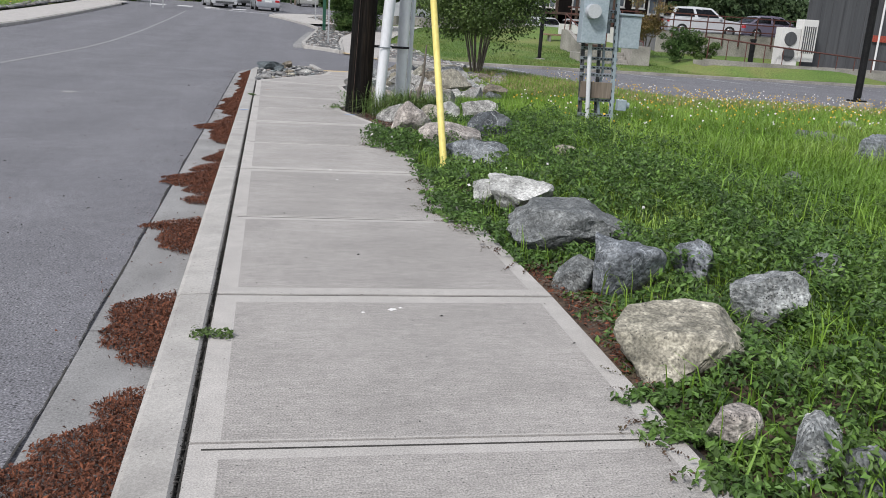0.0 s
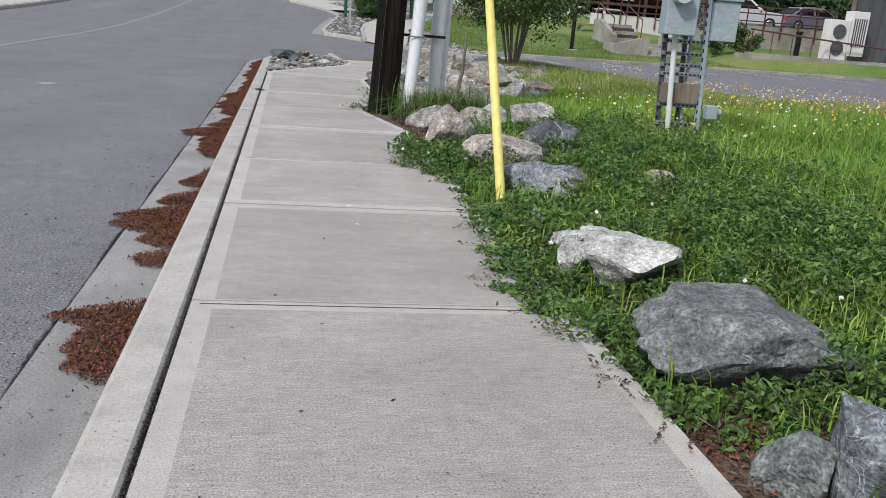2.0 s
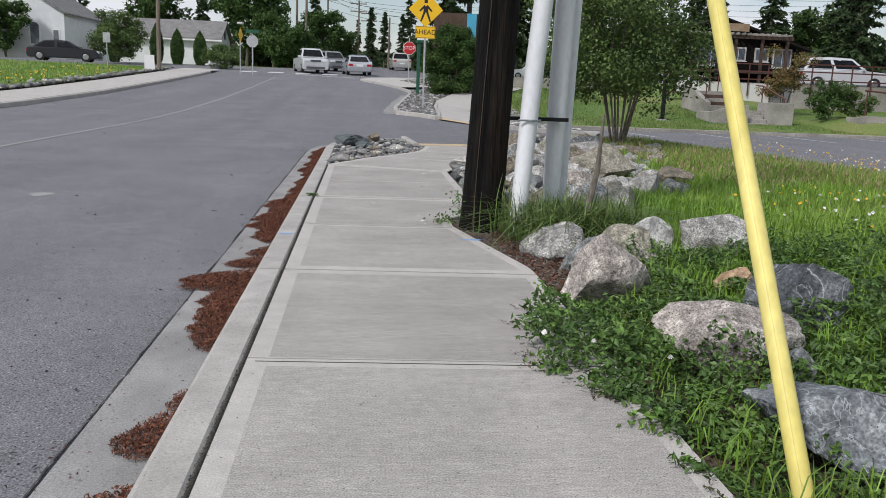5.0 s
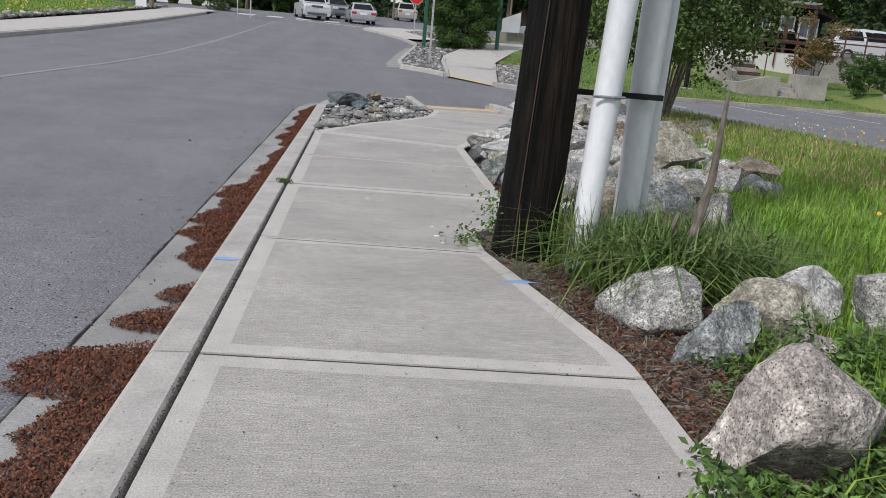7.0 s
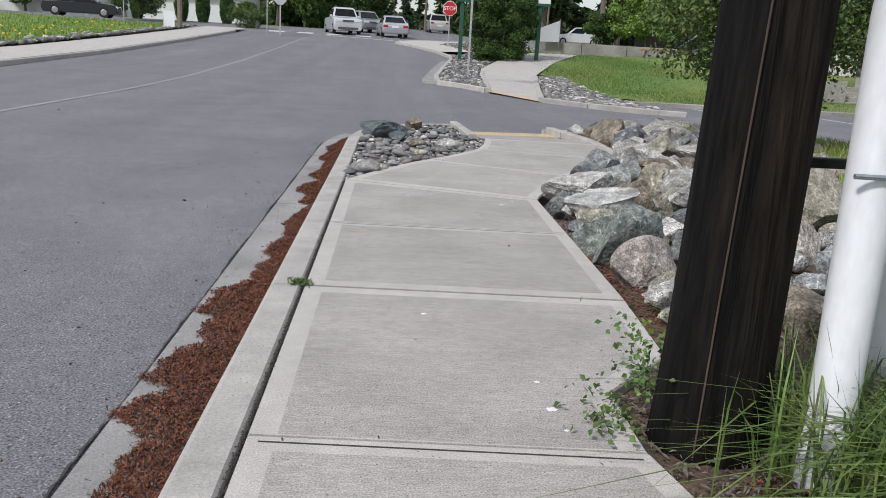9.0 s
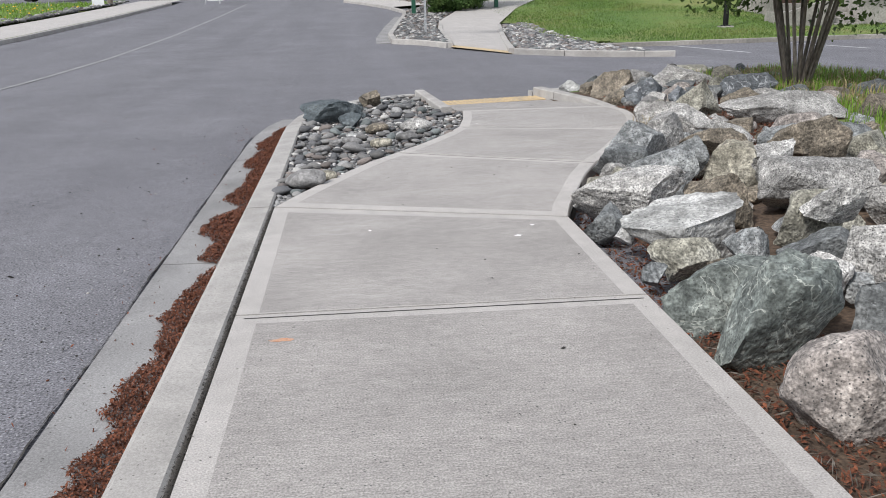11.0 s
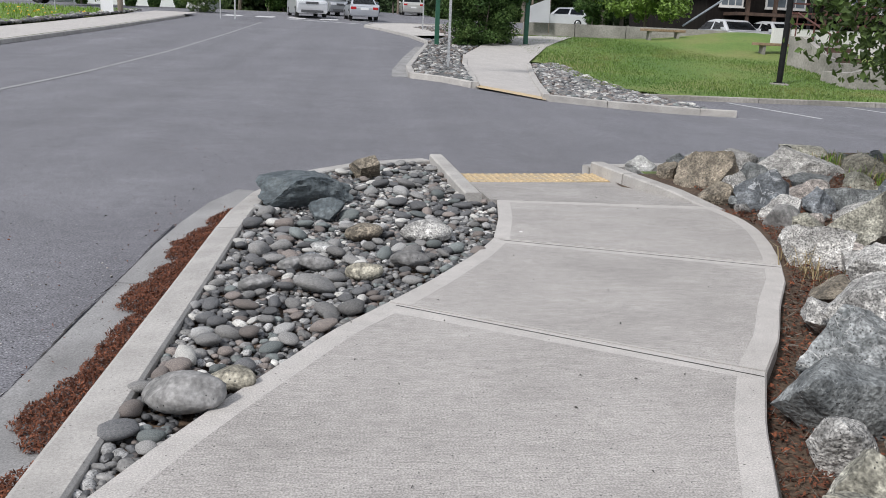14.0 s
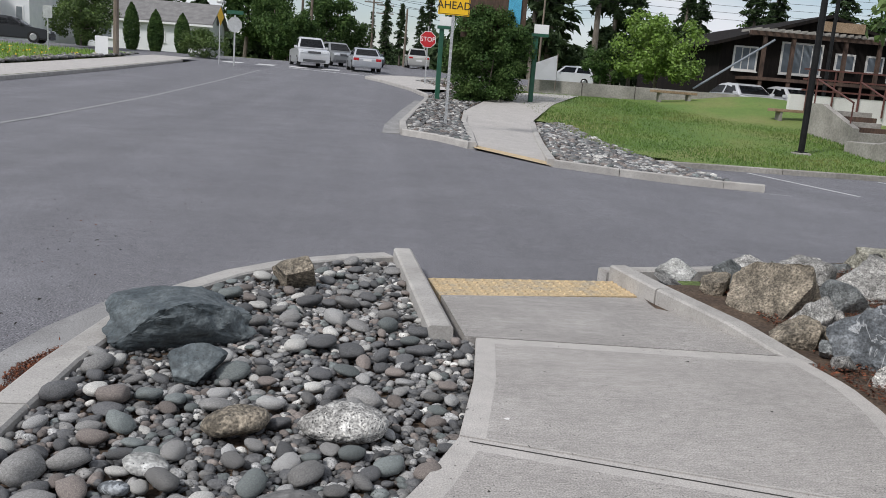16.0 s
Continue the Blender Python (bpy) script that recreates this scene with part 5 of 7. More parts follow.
tagged(new("weed_grass", blades("weed_grass", x, y, z_bank(x, y) + 0.03, 0.15, 0.003, grass_leaf, 50, 0.6)), "thin grass growing through the weeds", "grass", kind="stuff")
n = 52000
x, y = r8.uniform(4.6, 18, n), r8.uniform(11.5, 21.8, n)
k = bank_inside(x, y) & (0.6 * wavy(x, y, 0.9) + 1.6 * ss(12.2, 16, y + 0.2 * r8.normal(size=n)) > 0.75)
x, y = x[k], y[k]
tagged(new("dry_grass", blades("dry_grass", x, y, z_bank(x, y), 0.11, 0.006, straw, 35)), "dry straw-coloured grass near the lot", "grass", kind="stuff")
n = 3600
x, y = r8.uniform(3.6, 17, n), 20 - 11 * r8.random(n) ** 1.3
k = bank_inside(x, y) & ~((x < 6.5) & (y > 12.5))
x, y = x[k], y[k]
z = z_bank(x, y) + r8.uniform(0.14, 0.30, len(x))
for m, nm, sel, lab in ((petal_yellow, "yellow_flowers", np.arange(len(x)) % 5 < 3, "small yellow dandelion flowers in the grass"), (petal_white, "white_flowers", np.arange(len(x)) % 5 >= 3, "small white seed heads in the grass")):
    P = np.stack([x, y, z], -1)[sel]
    P3 = np.repeat(P, 4, 0)
    tagged(new(nm, leaves(nm, P3, np.tile((0, -0.6, 0.8), (len(P3), 1)), 0.0125, m, 36, 0.9, 0.5)), lab, "flowers", kind="stuff")
fl = [(1.5, 8.75), (1.38, 8.5), (1.62, 8.3), (1.75, 8.2), (1.3, 8.8), (1.95, 6.5), (1.8, 6.9), (1.7, 7.6), (1.55, 6.0), (2.4, 5.1), (2.3, 6.6), (1.9, 8.05), (1.2, 8.6), (2.15, 5.35)]
P3 = np.repeat(np.array([(a, b, float(z_bank(a, b)) + 0.16) for a, b in fl]), 5, 0)
tagged(new("bindweed_flowers", leaves("bindweed_flowers", P3, np.tile((0, -0.6, 0.7), (len(P3), 1)), 0.011, petal_white, 37, 0.95, 0.5)), "white bindweed flowers among the weeds", "flowers", kind="stuff")
# tall grass round the pole and pipes
n = 2300
a = r8.normal(0, 1, (n, 2))
x, y = 2.02 + 0.22 * a[:, 0], 11.36 + 0.2 * a[:, 1]
k = (x > 1.56) & (x < 2.9) & (y > 10.95) & ((x - 1.64) ** 2 + (y - 11.57) ** 2 > 0.008)
x, y = x[k], y[k]
tagged(new("tall_grass", blades("tall_grass", x, y, z_bank(x, y), 0.34, 0.0055, grass_dark, 38, 1.0)), "tall arching grass around the pole and pipes", "grass", kind="stuff")
n = 260
x, y = r8.normal(1.6, 0.1, n), r8.normal(11.75, 0.22, n)
k = (x > right_x(y) + 0.03) & ((x - 1.39) ** 2 + (y - 11.82) ** 2 > 0.034)
tagged(new("pole_grass", blades("pole_grass", x[k], y[k], z_bank(x[k], y[k]), 0.4, 0.0035, grass_dark, 138, 0.45)), "thin pale grass stems against the pole", "grass", kind="stuff")
n = 260
x, y = r8.normal(1.27, 0.05, n), r8.normal(12.12, 0.14, n)
z = 0.01 + 0.2 * r8.random(n)
tagged(new("pole_weed", leaves("pole_weed", np.stack([x, y, z], -1), np.tile((-0.4, -0.4, 0.8), (n, 1)), 0.013, weed_leaf, 39)), "leafy green weed growing at the pole's foot", "weeds", kind="stuff")
n = 110
x, y = 1.17 - np.abs(r8.normal(0, 0.09, n)), r8.normal(11.88, 0.1, n)
tagged(new("creeping_weed", leaves("creeping_weed", np.stack([x, y, 0.01 + 0.1 * r8.random(n) * (x - 0.8)], -1), np.tile((0, -0.3, 1.0), (n, 1)), 0.014, foliage_mid, 40)), "small creeping weed on the concrete", "weeds", kind="stuff")
n = 240
x, y = r8.uniform(-0.05, 0.10, n), 3.55 + r8.normal(0, 0.022, n)
tagged(new("joint_weed", leaves("joint_weed", np.stack([x, y, 0.004 + 0.016 * r8.random(n)], -1), np.tile((0, -0.2, 1.0), (n, 1)), 0.008, foliage_mid, 41)), "small weed growing in the kerb joint", "weeds", kind="stuff")
n = 160
x, y = r8.normal(0.0, 0.025, n), 13.22 + r8.normal(0, 0.025, n)
tagged(new("joint_weed", leaves("joint_weed", np.stack([x, y, 0.004 + 0.02 * r8.random(n)], -1), np.tile((0, -0.2, 1.0), (n, 1)), 0.009, foliage_mid, 42)), "small weed growing in the kerb joint", "weeds", kind="stuff")
n = 70
x, y = r8.normal(2.88, 0.035, n), r8.normal(18.4, 0.12, n)
tagged(new("dry_tuft", blades("dry_tuft", x, y, z_bank(x, y), 0.13, 0.003, straw, 43, 0.8)), "dry straw tuft at the edge of the walk", "grass", kind="stuff")

# ---- far side of the entrance: island, walk, lawn kerb ----
def ribbon(name, left, right, fz, material, lift=0.0, n=24):
    """A strip between two edge lines, laid on the ground."""
    L = np.array(left, float)
    R = np.array(right, float)
    t = np.linspace(0, 1, n)
    a = np.stack([np.interp(t, np.linspace(0, 1, len(L)), L[:, i]) for i in (0, 1)], -1)
    b = np.stack([np.interp(t, np.linspace(0, 1, len(R)), R[:, i]) for i in (0, 1)], -1)
    m = 7
    P = np.stack([a + (b - a) * u for u in np.linspace(0, 1, m)], 1).reshape(-1, 2)
    V = np.concatenate([P, (fz(P[:, 0], P[:, 1]) + lift)[:, None]], 1)
    F = [(i * m + k, i * m + k + 1, (i + 1) * m + k + 1, (i + 1) * m + k) for i in range(n - 1) for k in range(m - 1)]
    return new(name, np_mesh(name, V, F, [material], True))


def on_ground(pts, lift=0.0, step=1.0):
    """A polyline set on the asphalt level, cut into short lengths."""
    out = []
    for (x0, y0), (x1, y1) in zip(pts, pts[1:]):
        n = max(1, int(math.hypot(x1 - x0, y1 - y0) / step))
        for i in range(n):
            x, y = x0 + (x1 - x0) * i / n, y0 + (y1 - y0) * i / n
            out.append((x, y, float(z_asphalt(x, y)) + lift))
    x, y = pts[-1]
    return out + [(x, y, float(z_asphalt(x, y)) + lift)]


KB = [(-0.075, -0.15), (-0.075, 0.115), (-0.06, 0.13), (0.06, 0.13), (0.075, 0.115), (0.08, -0.15)]
walk_l = [(2.85, 32.1), (3.05, 34.5), (3.25, 38), (3.7, 42), (5.0, 47), (6.2, 49.5)]
walk_r = [(4.05, 30.5), (4.5, 33.5), (5.0, 37), (5.5, 40.5), (7.2, 46), (9.2, 50.5)]
tagged(ribbon("far_pavement", walk_l, walk_r, lambda x, y: z_asphalt(x, y) + 0.085 * ss(30.2, 33.5, y + 0.9 * (x - 3.4)) + 0.06 * ss(38, 42, y), concrete_edge, 0.006), "pale concrete sidewalk beyond the entrance", "sidewalk", kind="structure")
tagged(ribbon("far_tactile", [(2.88, 31.95), (2.86, 32.5)], [(4.02, 30.4), (4.1, 30.95)], lambda x, y: z_asphalt(x, y) + 0.085 * ss(30.2, 33.5, y + 0.9 * (x - 3.4)), tactile_yellow, 0.012, 4), "worn yellow tactile strip", "tactile strip", kind="structure")
island_l = [(1.6, 33.8), (1.62, 36), (2.1, 41), (2.72, 46.5), (2.85, 49), (2.4, 53), (1.25, 58), (0.3, 61), (0.6, 63.5), (2.4, 65.5), (8, 66.5)]
tagged(ribbon("island_bed", [(2.3, 33.1), (1.6, 34), (1.65, 36), (2.1, 41), (2.72, 46.5), (2.85, 49), (4.2, 52), (5.5, 54)], [(2.85, 32.2), (3.05, 34.5), (3.2, 37), (3.3, 39), (3.7, 42), (4.5, 45.5), (5.6, 49), (8, 54)], z_asphalt, soil, 0.07), "stone-covered bed beside the far sidewalk", "stone bed", kind="structure")
tagged(ribbon("island_bed_right", [(4.15, 30.75), (4.55, 33.5), (5.05, 37), (5.5, 40.4)], [(6.95, 30.3), (7.6, 33), (7.7, 37), (7.5, 41)], z_asphalt, soil, 0.07), "stone-covered bed beside the lawn", "stone bed", kind="structure")
tagged(ribbon("corner_pavement", [(2.4, 52.5), (1.35, 58), (0.4, 61), (0.7, 63.3), (2.4, 65.4)], [(4.2, 52), (3.4, 58), (2.8, 61), (3.4, 62.5), (5, 64)], z_asphalt, concrete_edge, 0.12), "pale concrete sidewalk at the far corner", "sidewalk", kind="structure")
tagged(ribbon("corner_bed", [(3.9, 51), (2.9, 58), (2.4, 61), (3.0, 62.9), (4.6, 64.6)], [(9, 51), (9, 58), (9, 61), (9, 63), (9, 65)], z_asphalt, soil, 0.1), "gravelled bed at the far corner", "stone bed", kind="structure")
far_kerb = thing("island_kerb", (0, 0, 0), 0, "pale concrete kerb round the island", "kerb", kind="structure")
for pts in (island_l[:5], island_l[4:8], island_l[7:], [(1.6, 33.75), (2.3, 33.05), (2.82, 32.12)], walk_l[:4], walk_r[:4], [(4.08, 30.5), (5.2, 30.42)], [(5.22, 30.42), (6.95, 30.15)], [(6.97, 30.15), (7.6, 29.95)]):
    part("kerb_length", sweep(on_ground(pts), KB), concrete_kerb, far_kerb)
part("gutter_length", sweep(on_ground([(1.35, 33.9), (1.4, 36), (1.85, 41), (2.5, 46.5)], 0.004), [(-0.2, -0.1), (-0.2, 0.004), (0.17, 0.01), (0.17, -0.1)]), concrete_gutter, far_kerb)
lawn_kerb = thing("lawn_kerb", (0, 0, 0), 0, "dark weathered kerb between the lot and the lawn", "kerb", kind="structure")
for i in range(11):
    part("kerb_length", sweep(on_ground([(7.1 + 3 * i, 34.4), (10.08 + 3 * i, 34.4)]), [(-0.08, -0.15), (-0.08, 0.11), (-0.065, 0.125), (0.065, 0.125), (0.08, 0.11), (0.08, -0.15)]), concrete_old, lawn_kerb)
for a, b in (((7.1, 29.75), (7.9, 29.6)), ((9.2, 34.1), (9.5, 30.3)), ((12.2, 34.1), (12.4, 30.3)), ((15.2, 34.1), (15.3, 30.3)), ((18.2, 34.1), (18.3, 30.3)), ((21.2, 34.1), (21.3, 30.3)), ((24.2, 34.1), (24.3, 30.3))):
    d = 0.05
    tagged(ribbon("parking_line", [(a[0] - d, a[1]), (b[0] - d, b[1])], [(a[0] + d, a[1]), (b[0] + d, b[1])], z_asphalt, paint_white, 0.006, 6), "white painted parking line", "road marking", kind="structure")
tagged(ribbon("centre_line", [(-5.0, -6), (-5.05, 20), (-5.35, 62)], [(-4.9, -6), (-4.95, 20), (-5.25, 62)], z_asphalt, paint_faded, 0.005, 60), "faded white line along the road", "road marking", kind="structure")
for x0 in np.arange(-8.6, 0.5, 2.0):
    tagged(ribbon("crosswalk_bar", [(x0, 68.6), (x0, 70.6)], [(x0 + 1.1, 68.6), (x0 + 1.1, 70.6)], z_asphalt, paint_white, 0.006, 4), "white crosswalk bar", "road marking", kind="structure")
tagged(ribbon("stop_line", [(-4.4, 67.2), (0.1, 64.6)], [(-4.4, 67.6), (0.1, 65.0)], z_asphalt, paint_white, 0.007, 6), "white stop line", "road marking", kind="structure")

rs = np.random.default_rng(44)
Lb, Rb = np.array([(2.3, 33.1), (1.7, 34), (1.75, 36), (2.2, 41), (2.8, 46.5), (3.0, 49), (4.2, 52), (5.5, 54)]), np.array([(2.8, 32.4), (2.95, 34.5), (3.1, 37), (3.2, 39), (3.6, 42), (4.5, 45.5), (5.6, 49), (8, 54)])
Lc, Rc = np.array([(4.25, 30.85), (4.65, 33.5), (5.15, 37), (5.6, 40.4)]), np.array([(7.2, 30.4), (7.35, 33), (7.0, 36.6), (6.5, 41)])
Ld, Rd = np.array([(4.1, 51), (3.3, 58), (2.9, 61), (3.5, 62.5)]), np.array([(9, 51), (9, 58), (9, 61), (9, 63)])
for nm, L, R, n in (("island_stones", Lb, Rb, 2000), ("lawn_edge_stones", Lc, Rc, 2000), ("corner_stones", Ld, Rd, 1100)):
    t, u = rs.random(n), rs.random(n)
    q = np.linspace(0, 1, len(L))
    a = np.stack([np.interp(t, q, L[:, i]) for i in (0, 1)], -1)
    b = np.stack([np.interp(t, q, R[:, i]) for i in (0, 1)], -1)
    p = a + (b - a) * u[:, None]
    tagged(pebble_stuff(nm, [(x, y, s) for (x, y), s in zip(p, 0.045 + 0.05 * rs.random(n) ** 2)], lambda x, y: float(z_asphalt(x, y)) + 0.09 + 0.03 * rs.random(), 45, small_shapes, cobble_mats), "grey river stones covering the bed", "stones", kind="stuff")

# ---- far side of the road ----
walk_w = thing("left_kerb", (0, 0, 0), 0, "weathered concrete kerb across the road", "kerb", kind="structure")
ys = list(np.arange(6, 67, 3.05))
for a, b in zip(ys, ys[1:]):
    part("kerb_length", sweep([(-9.86, a + 0.01, float(z_road(a))), (-9.86, b - 0.01, float(z_road(b)))], KB), concrete_kerb, walk_w)
tagged(ribbon("left_pavement", [(-12.5, 6), (-12.5, 40), (-12.4, 68)], [(-9.93, 6), (-9.93, 40), (-9.93, 68)], lambda x, y: z_road(y), concrete_edge, 0.14, 60), "pale concrete sidewalk across the road", "sidewalk", kind="structure")
n = 900
yy = rs.uniform(24, 66, n)
tagged(pebble_stuff("edging_stones", [(x, y, s) for x, y, s in zip(-12.65 - np.abs(rs.normal(0, 0.45, n)), yy, 0.05 + 0.13 * rs.random(n) ** 2)], lambda x, y: float(z_road(y)) + 0.22, 46, small_shapes, cobble_mats), "grey stones edging the lawn across the road", "stones", kind="stuff")
n = 18000
x, y = -12.8 - 14 * rs.random(n) ** 1.6, rs.uniform(24, 66, n)
tagged(new("left_grass", blades("left_grass", x, y, z_road(y) + 0.17 + 0.012 * (-12.6 - x), 0.14, 0.016, grass_leaf, 47)), "grass with weeds across the road", "grass", kind="stuff")
n = 150
x, y = -12.8 - 5 * rs.random(n), rs.uniform(26, 60, n)
P3 = np.repeat(np.stack([x, y, z_road(y) + 0.3 + 0.1 * rs.random(n)], -1), 3, 0)
tagged(new("lawn_flowers", leaves("lawn_flowers", P3, np.tile((0, -0.6, 0.8), (len(P3), 1)), 0.045, petal_yellow, 48, 0.9, 0.5)), "yellow dandelions on the lawn", "flowers", kind="stuff")
n = 90000
x, y = rs.uniform(6, 24, n), rs.uniform(34.6, 52, n)
k = y > np.interp(x, [5.2, 6.2, 6.6, 7.1, 8, 40], [43, 39, 36, 34.6, 34.6, 34.6])
x, y = x[k], y[k]
tagged(new("mown_grass", blades("mown_grass", x, y, z_asphalt(x, y) + 0.10, 0.07, 0.009, lawn_blade, 49)), "short mown grass", "grass", kind="stuff")


# ---- trees and shrubs ----
def clump_points(r, centres, radii, per):
    out, nor = [], []
    for c, q in zip(centres, radii):
        d = r.normal(size=(per, 3))
        d /= np.linalg.norm(d, axis=1)[:, None]
        rad = q * (0.45 + 0.6 * r.random(per))[:, None]
        out.append(c + d * rad * (1, 1, 0.8))
        nor.append(d + (0, 0, 0.4))
    return np.concatenate(out), np.concatenate(nor)


def broadleaf(name, h, spread, foliage, seed, bare=0.3, clumps=46, per=120, leaf=0.07, stems=1, crown_base=0.35, label="", category="tree"):
    """Trunk with limbs and a crown of leaf clumps; its foot is at the origin."""
    r = np.random.default_rng(seed)
    ob = thing(name, (0, 0, 0), 0, label, category)
    bm = bmesh.new()
    C, Q = [], []
    for s in range(stems):
        a0 = r.uniform(0, 6.28)
        foot = Vector((0.05 * h * math.cos(a0), 0.05 * h * math.sin(a0), 0)) * (stems > 1) * 0.5
        top = Vector((spread * 0.5 * math.cos(a0) * (stems > 1), spread * 0.5 * math.sin(a0) * (stems > 1), h * r.uniform(0.7, 0.85)))
        mid = (foot + top) / 2 + Vector(r.normal(0, 0.03 * h, 3))
        r0 = 0.022 * h / math.sqrt(stems)
        tube([foot, mid, top], 0, 7, bm, [r0, r0 * 0.7, r0 * 0.25])
        for _ in range(int(9 / stems) + 2):
            t = r.uniform(0.35, 0.95)
            p = foot.lerp(top, t)
            a, up = r.uniform(0, 6.28), r.uniform(0.1, 0.7)
            ln = spread * r.uniform(0.35, 0.85) * (1.15 - 0.6 * t)
            q = p + Vector((math.cos(a) * ln, math.sin(a) * ln, ln * up))
            tube([p, (p + q) / 2 + Vector((0, 0, 0.06 * ln)), q], 0, 5, bm, [r0 * 0.4, r0 * 0.28, r0 * 0.1])
            C += [q, (p + q) / 2 + Vector(r.normal(0, 0.1 * spread, 3))]
    part("trunk", bm, bark, ob, "", True)
    while len(C) < clumps:
        a, rr = r.uniform(0, 6.28), spread * math.sqrt(r.random())
        zz = h * (crown_base + (1 - crown_base) * r.random())
        lim = math.sqrt(max(0.05, 1 - ((zz / h - (crown_base + 1) / 2) / ((1 - crown_base) / 2 + 0.08)) ** 2))
        C.append(Vector((rr * lim * math.cos(a), rr * lim * math.sin(a), zz)))
    C = np.array([tuple(c) for c in C])
    C = C[C[:, 2] > h * crown_base * 0.7]
    P, N = clump_points(r, C, spread * r.uniform(0.16, 0.34, len(C)), per)
    P[:, 2] = np.maximum(P[:, 2], 0.02)
    part("crown", leaves("crown", P, N, leaf, foliage, seed + 1, 0.55, 0.7), None, ob)
    return ob


def conifer(name, h, spread, seed, label, gaps=0.0, base=0.12):
    r = np.random.default_rng(seed)
    ob = thing(name, (0, 0, 0), 0, label, "tree")
    part("trunk", tube([(0, 0, 0), (0, 0, h * 0.5), (0, 0, h * 0.98)], 0, 7, None, [0.016 * h, 0.011 * h, 0.002 * h]), bark, ob, "", True)
    P, N = [], []
    z = h * base
    while z < h * 0.98:
        t = z / h
        for _ in range(7):
            if r.random() < gaps:
                continue
            a, ln = r.uniform(0, 6.28), spread * (1 - t) ** 0.75 * r.uniform(0.55, 1.1) + 0.015 * h
            n = int(9 + 8 * ln)
            s = r.random(n) ** 0.7
            d = np.array((math.cos(a), math.sin(a), 0))
            q = d * (ln * s)[:, None] + r.normal(0, 0.12 * spread * 0.4, (n, 3)) * (1, 1, 0.5)
            q[:, 2] += z - 0.28 * ln * s
            P.append(q)
            N.append(np.tile((d[0] * 0.4, d[1] * 0.4, 0.8), (n, 1)))
        z += h * 0.028
    part("crown", leaves("crown", np.concatenate(P), np.concatenate(N), 0.033 * h, needles, seed + 1, 0.3, 0.5), None, ob)
    return ob


def put(ob, x, y, z, s=1.0, rz=0.0):
    ob.matrix_world = pose(x, y, z, 0, 0, rz) @ Matrix.Diagonal((s, s, s, 1))
    return ob


def again(ob, x, y, z, s, rz):
    c = copy_thing(ob, pose(x, y, z, 0, 0, rz))
    c.scale = (s, s, s)
    return c


firs = [conifer("fir_tree", 20, 2.9, 61, "tall dark green fir behind the houses", 0.45), conifer("fir_tree", 20, 2.3, 62, "tall dark green fir behind the houses", 0.62, 0.38), conifer("fir_tree", 18, 3.0, 63, "tall dark green fir behind the houses", 0.52, 0.25)]
rt = np.random.default_rng(64)
spots = [(9, 92, 1.0), (11.5, 96, 1.1), (14, 90, 0.95), (17, 98, 1.15), (20, 92, 1.0), (23, 97, 1.0), (27, 104, 0.7), (31, 100, 0.72), (34, 104, 0.66), (38, 100, 0.75), (42, 104, 0.8), (46, 98, 0.85), (51, 92, 0.9), (56, 96, 1.0), (36, 92, 0.45), (48, 84, 0.8), (61, 88, 1.0), (67, 84, 1.1),
         (1.4, 121, 0.42), (-0.4, 124, 0.34), (3.1, 118, 0.42), (5.2, 112, 0.36), (-5.4, 110, 0.55), (-3.2, 112, 0.3), (-11.5, 112, 0.8), (-16, 116, 0.75), (-34, 112, 0.7), (-44, 104, 0.8), (7.0, 128, 0.6), (-20.5, 120, 0.6), (-52, 98, 0.9)]
for i, (x, y, s) in enumerate(spots):
    src = firs[i % 3]
    z = float(z_asphalt(x, y)) - 0.3
    if i < 3:
        put(src, x, y, z, s, rt.uniform(0, 360))
    else:
        again(src, x, y, z, s, rt.uniform(0, 360))

put(broadleaf("multi_stem_tree", 3.4, 1.6, foliage_mid, 71, clumps=190, per=190, leaf=0.036, stems=13, crown_base=0.33, label="small many-stemmed green tree beside the boulders"), 5.0, 20.0, 0.02)
put(broadleaf("lawn_tree", 3.6, 2.0, foliage_bright, 73, clumps=80, per=150, leaf=0.09, crown_base=0.22, label="bright light green tree behind the low wall"), 13.6, 54.5, 1.15)
put(broadleaf("round_shrub", 1.9, 1.1, foliage_dark, 74, clumps=40, per=150, leaf=0.06, crown_base=0.1, label="round dark green shrub behind the low wall", category="shrub"), 11.4, 56, 1.6)
put(broadleaf("corner_bush", 3.3, 1.5, foliage_dark, 75, clumps=190, per=190, leaf=0.055, stems=4, crown_base=0.04, label="large dense dark green bush beside the sidewalk", category="bush"), 4.85, 46.6, 0.45)
put(broadleaf("rusty_tree", 2.8, 1.25, foliage_rust, 76, clumps=44, per=120, leaf=0.05, stems=3, crown_base=0.45, label="small tree with rusty green leaves by the stairs"), 19.0, 41.2, 0.3)
put(broadleaf("dark_shrub", 1.65, 0.95, foliage_dark, 77, clumps=44, per=140, leaf=0.05, stems=4, crown_base=0.15, label="dark green shrub on the lawn", category="shrub"), 19.3, 38.2, 0.08)
put(broadleaf("dark_shrub", 1.5, 0.7, foliage_mid, 78, clumps=30, per=110, leaf=0.05, stems=3, crown_base=0.2, label="loose green shrub on the lawn", category="shrub"), 20.6, 38.0, 0.08)
put(broadleaf("front_yard_tree", 3.8, 2.3, foliage_mid, 79, clumps=70, per=150, leaf=0.1, crown_base=0.18, label="green tree in front of the white house"), -19.3, 76, 1.85)
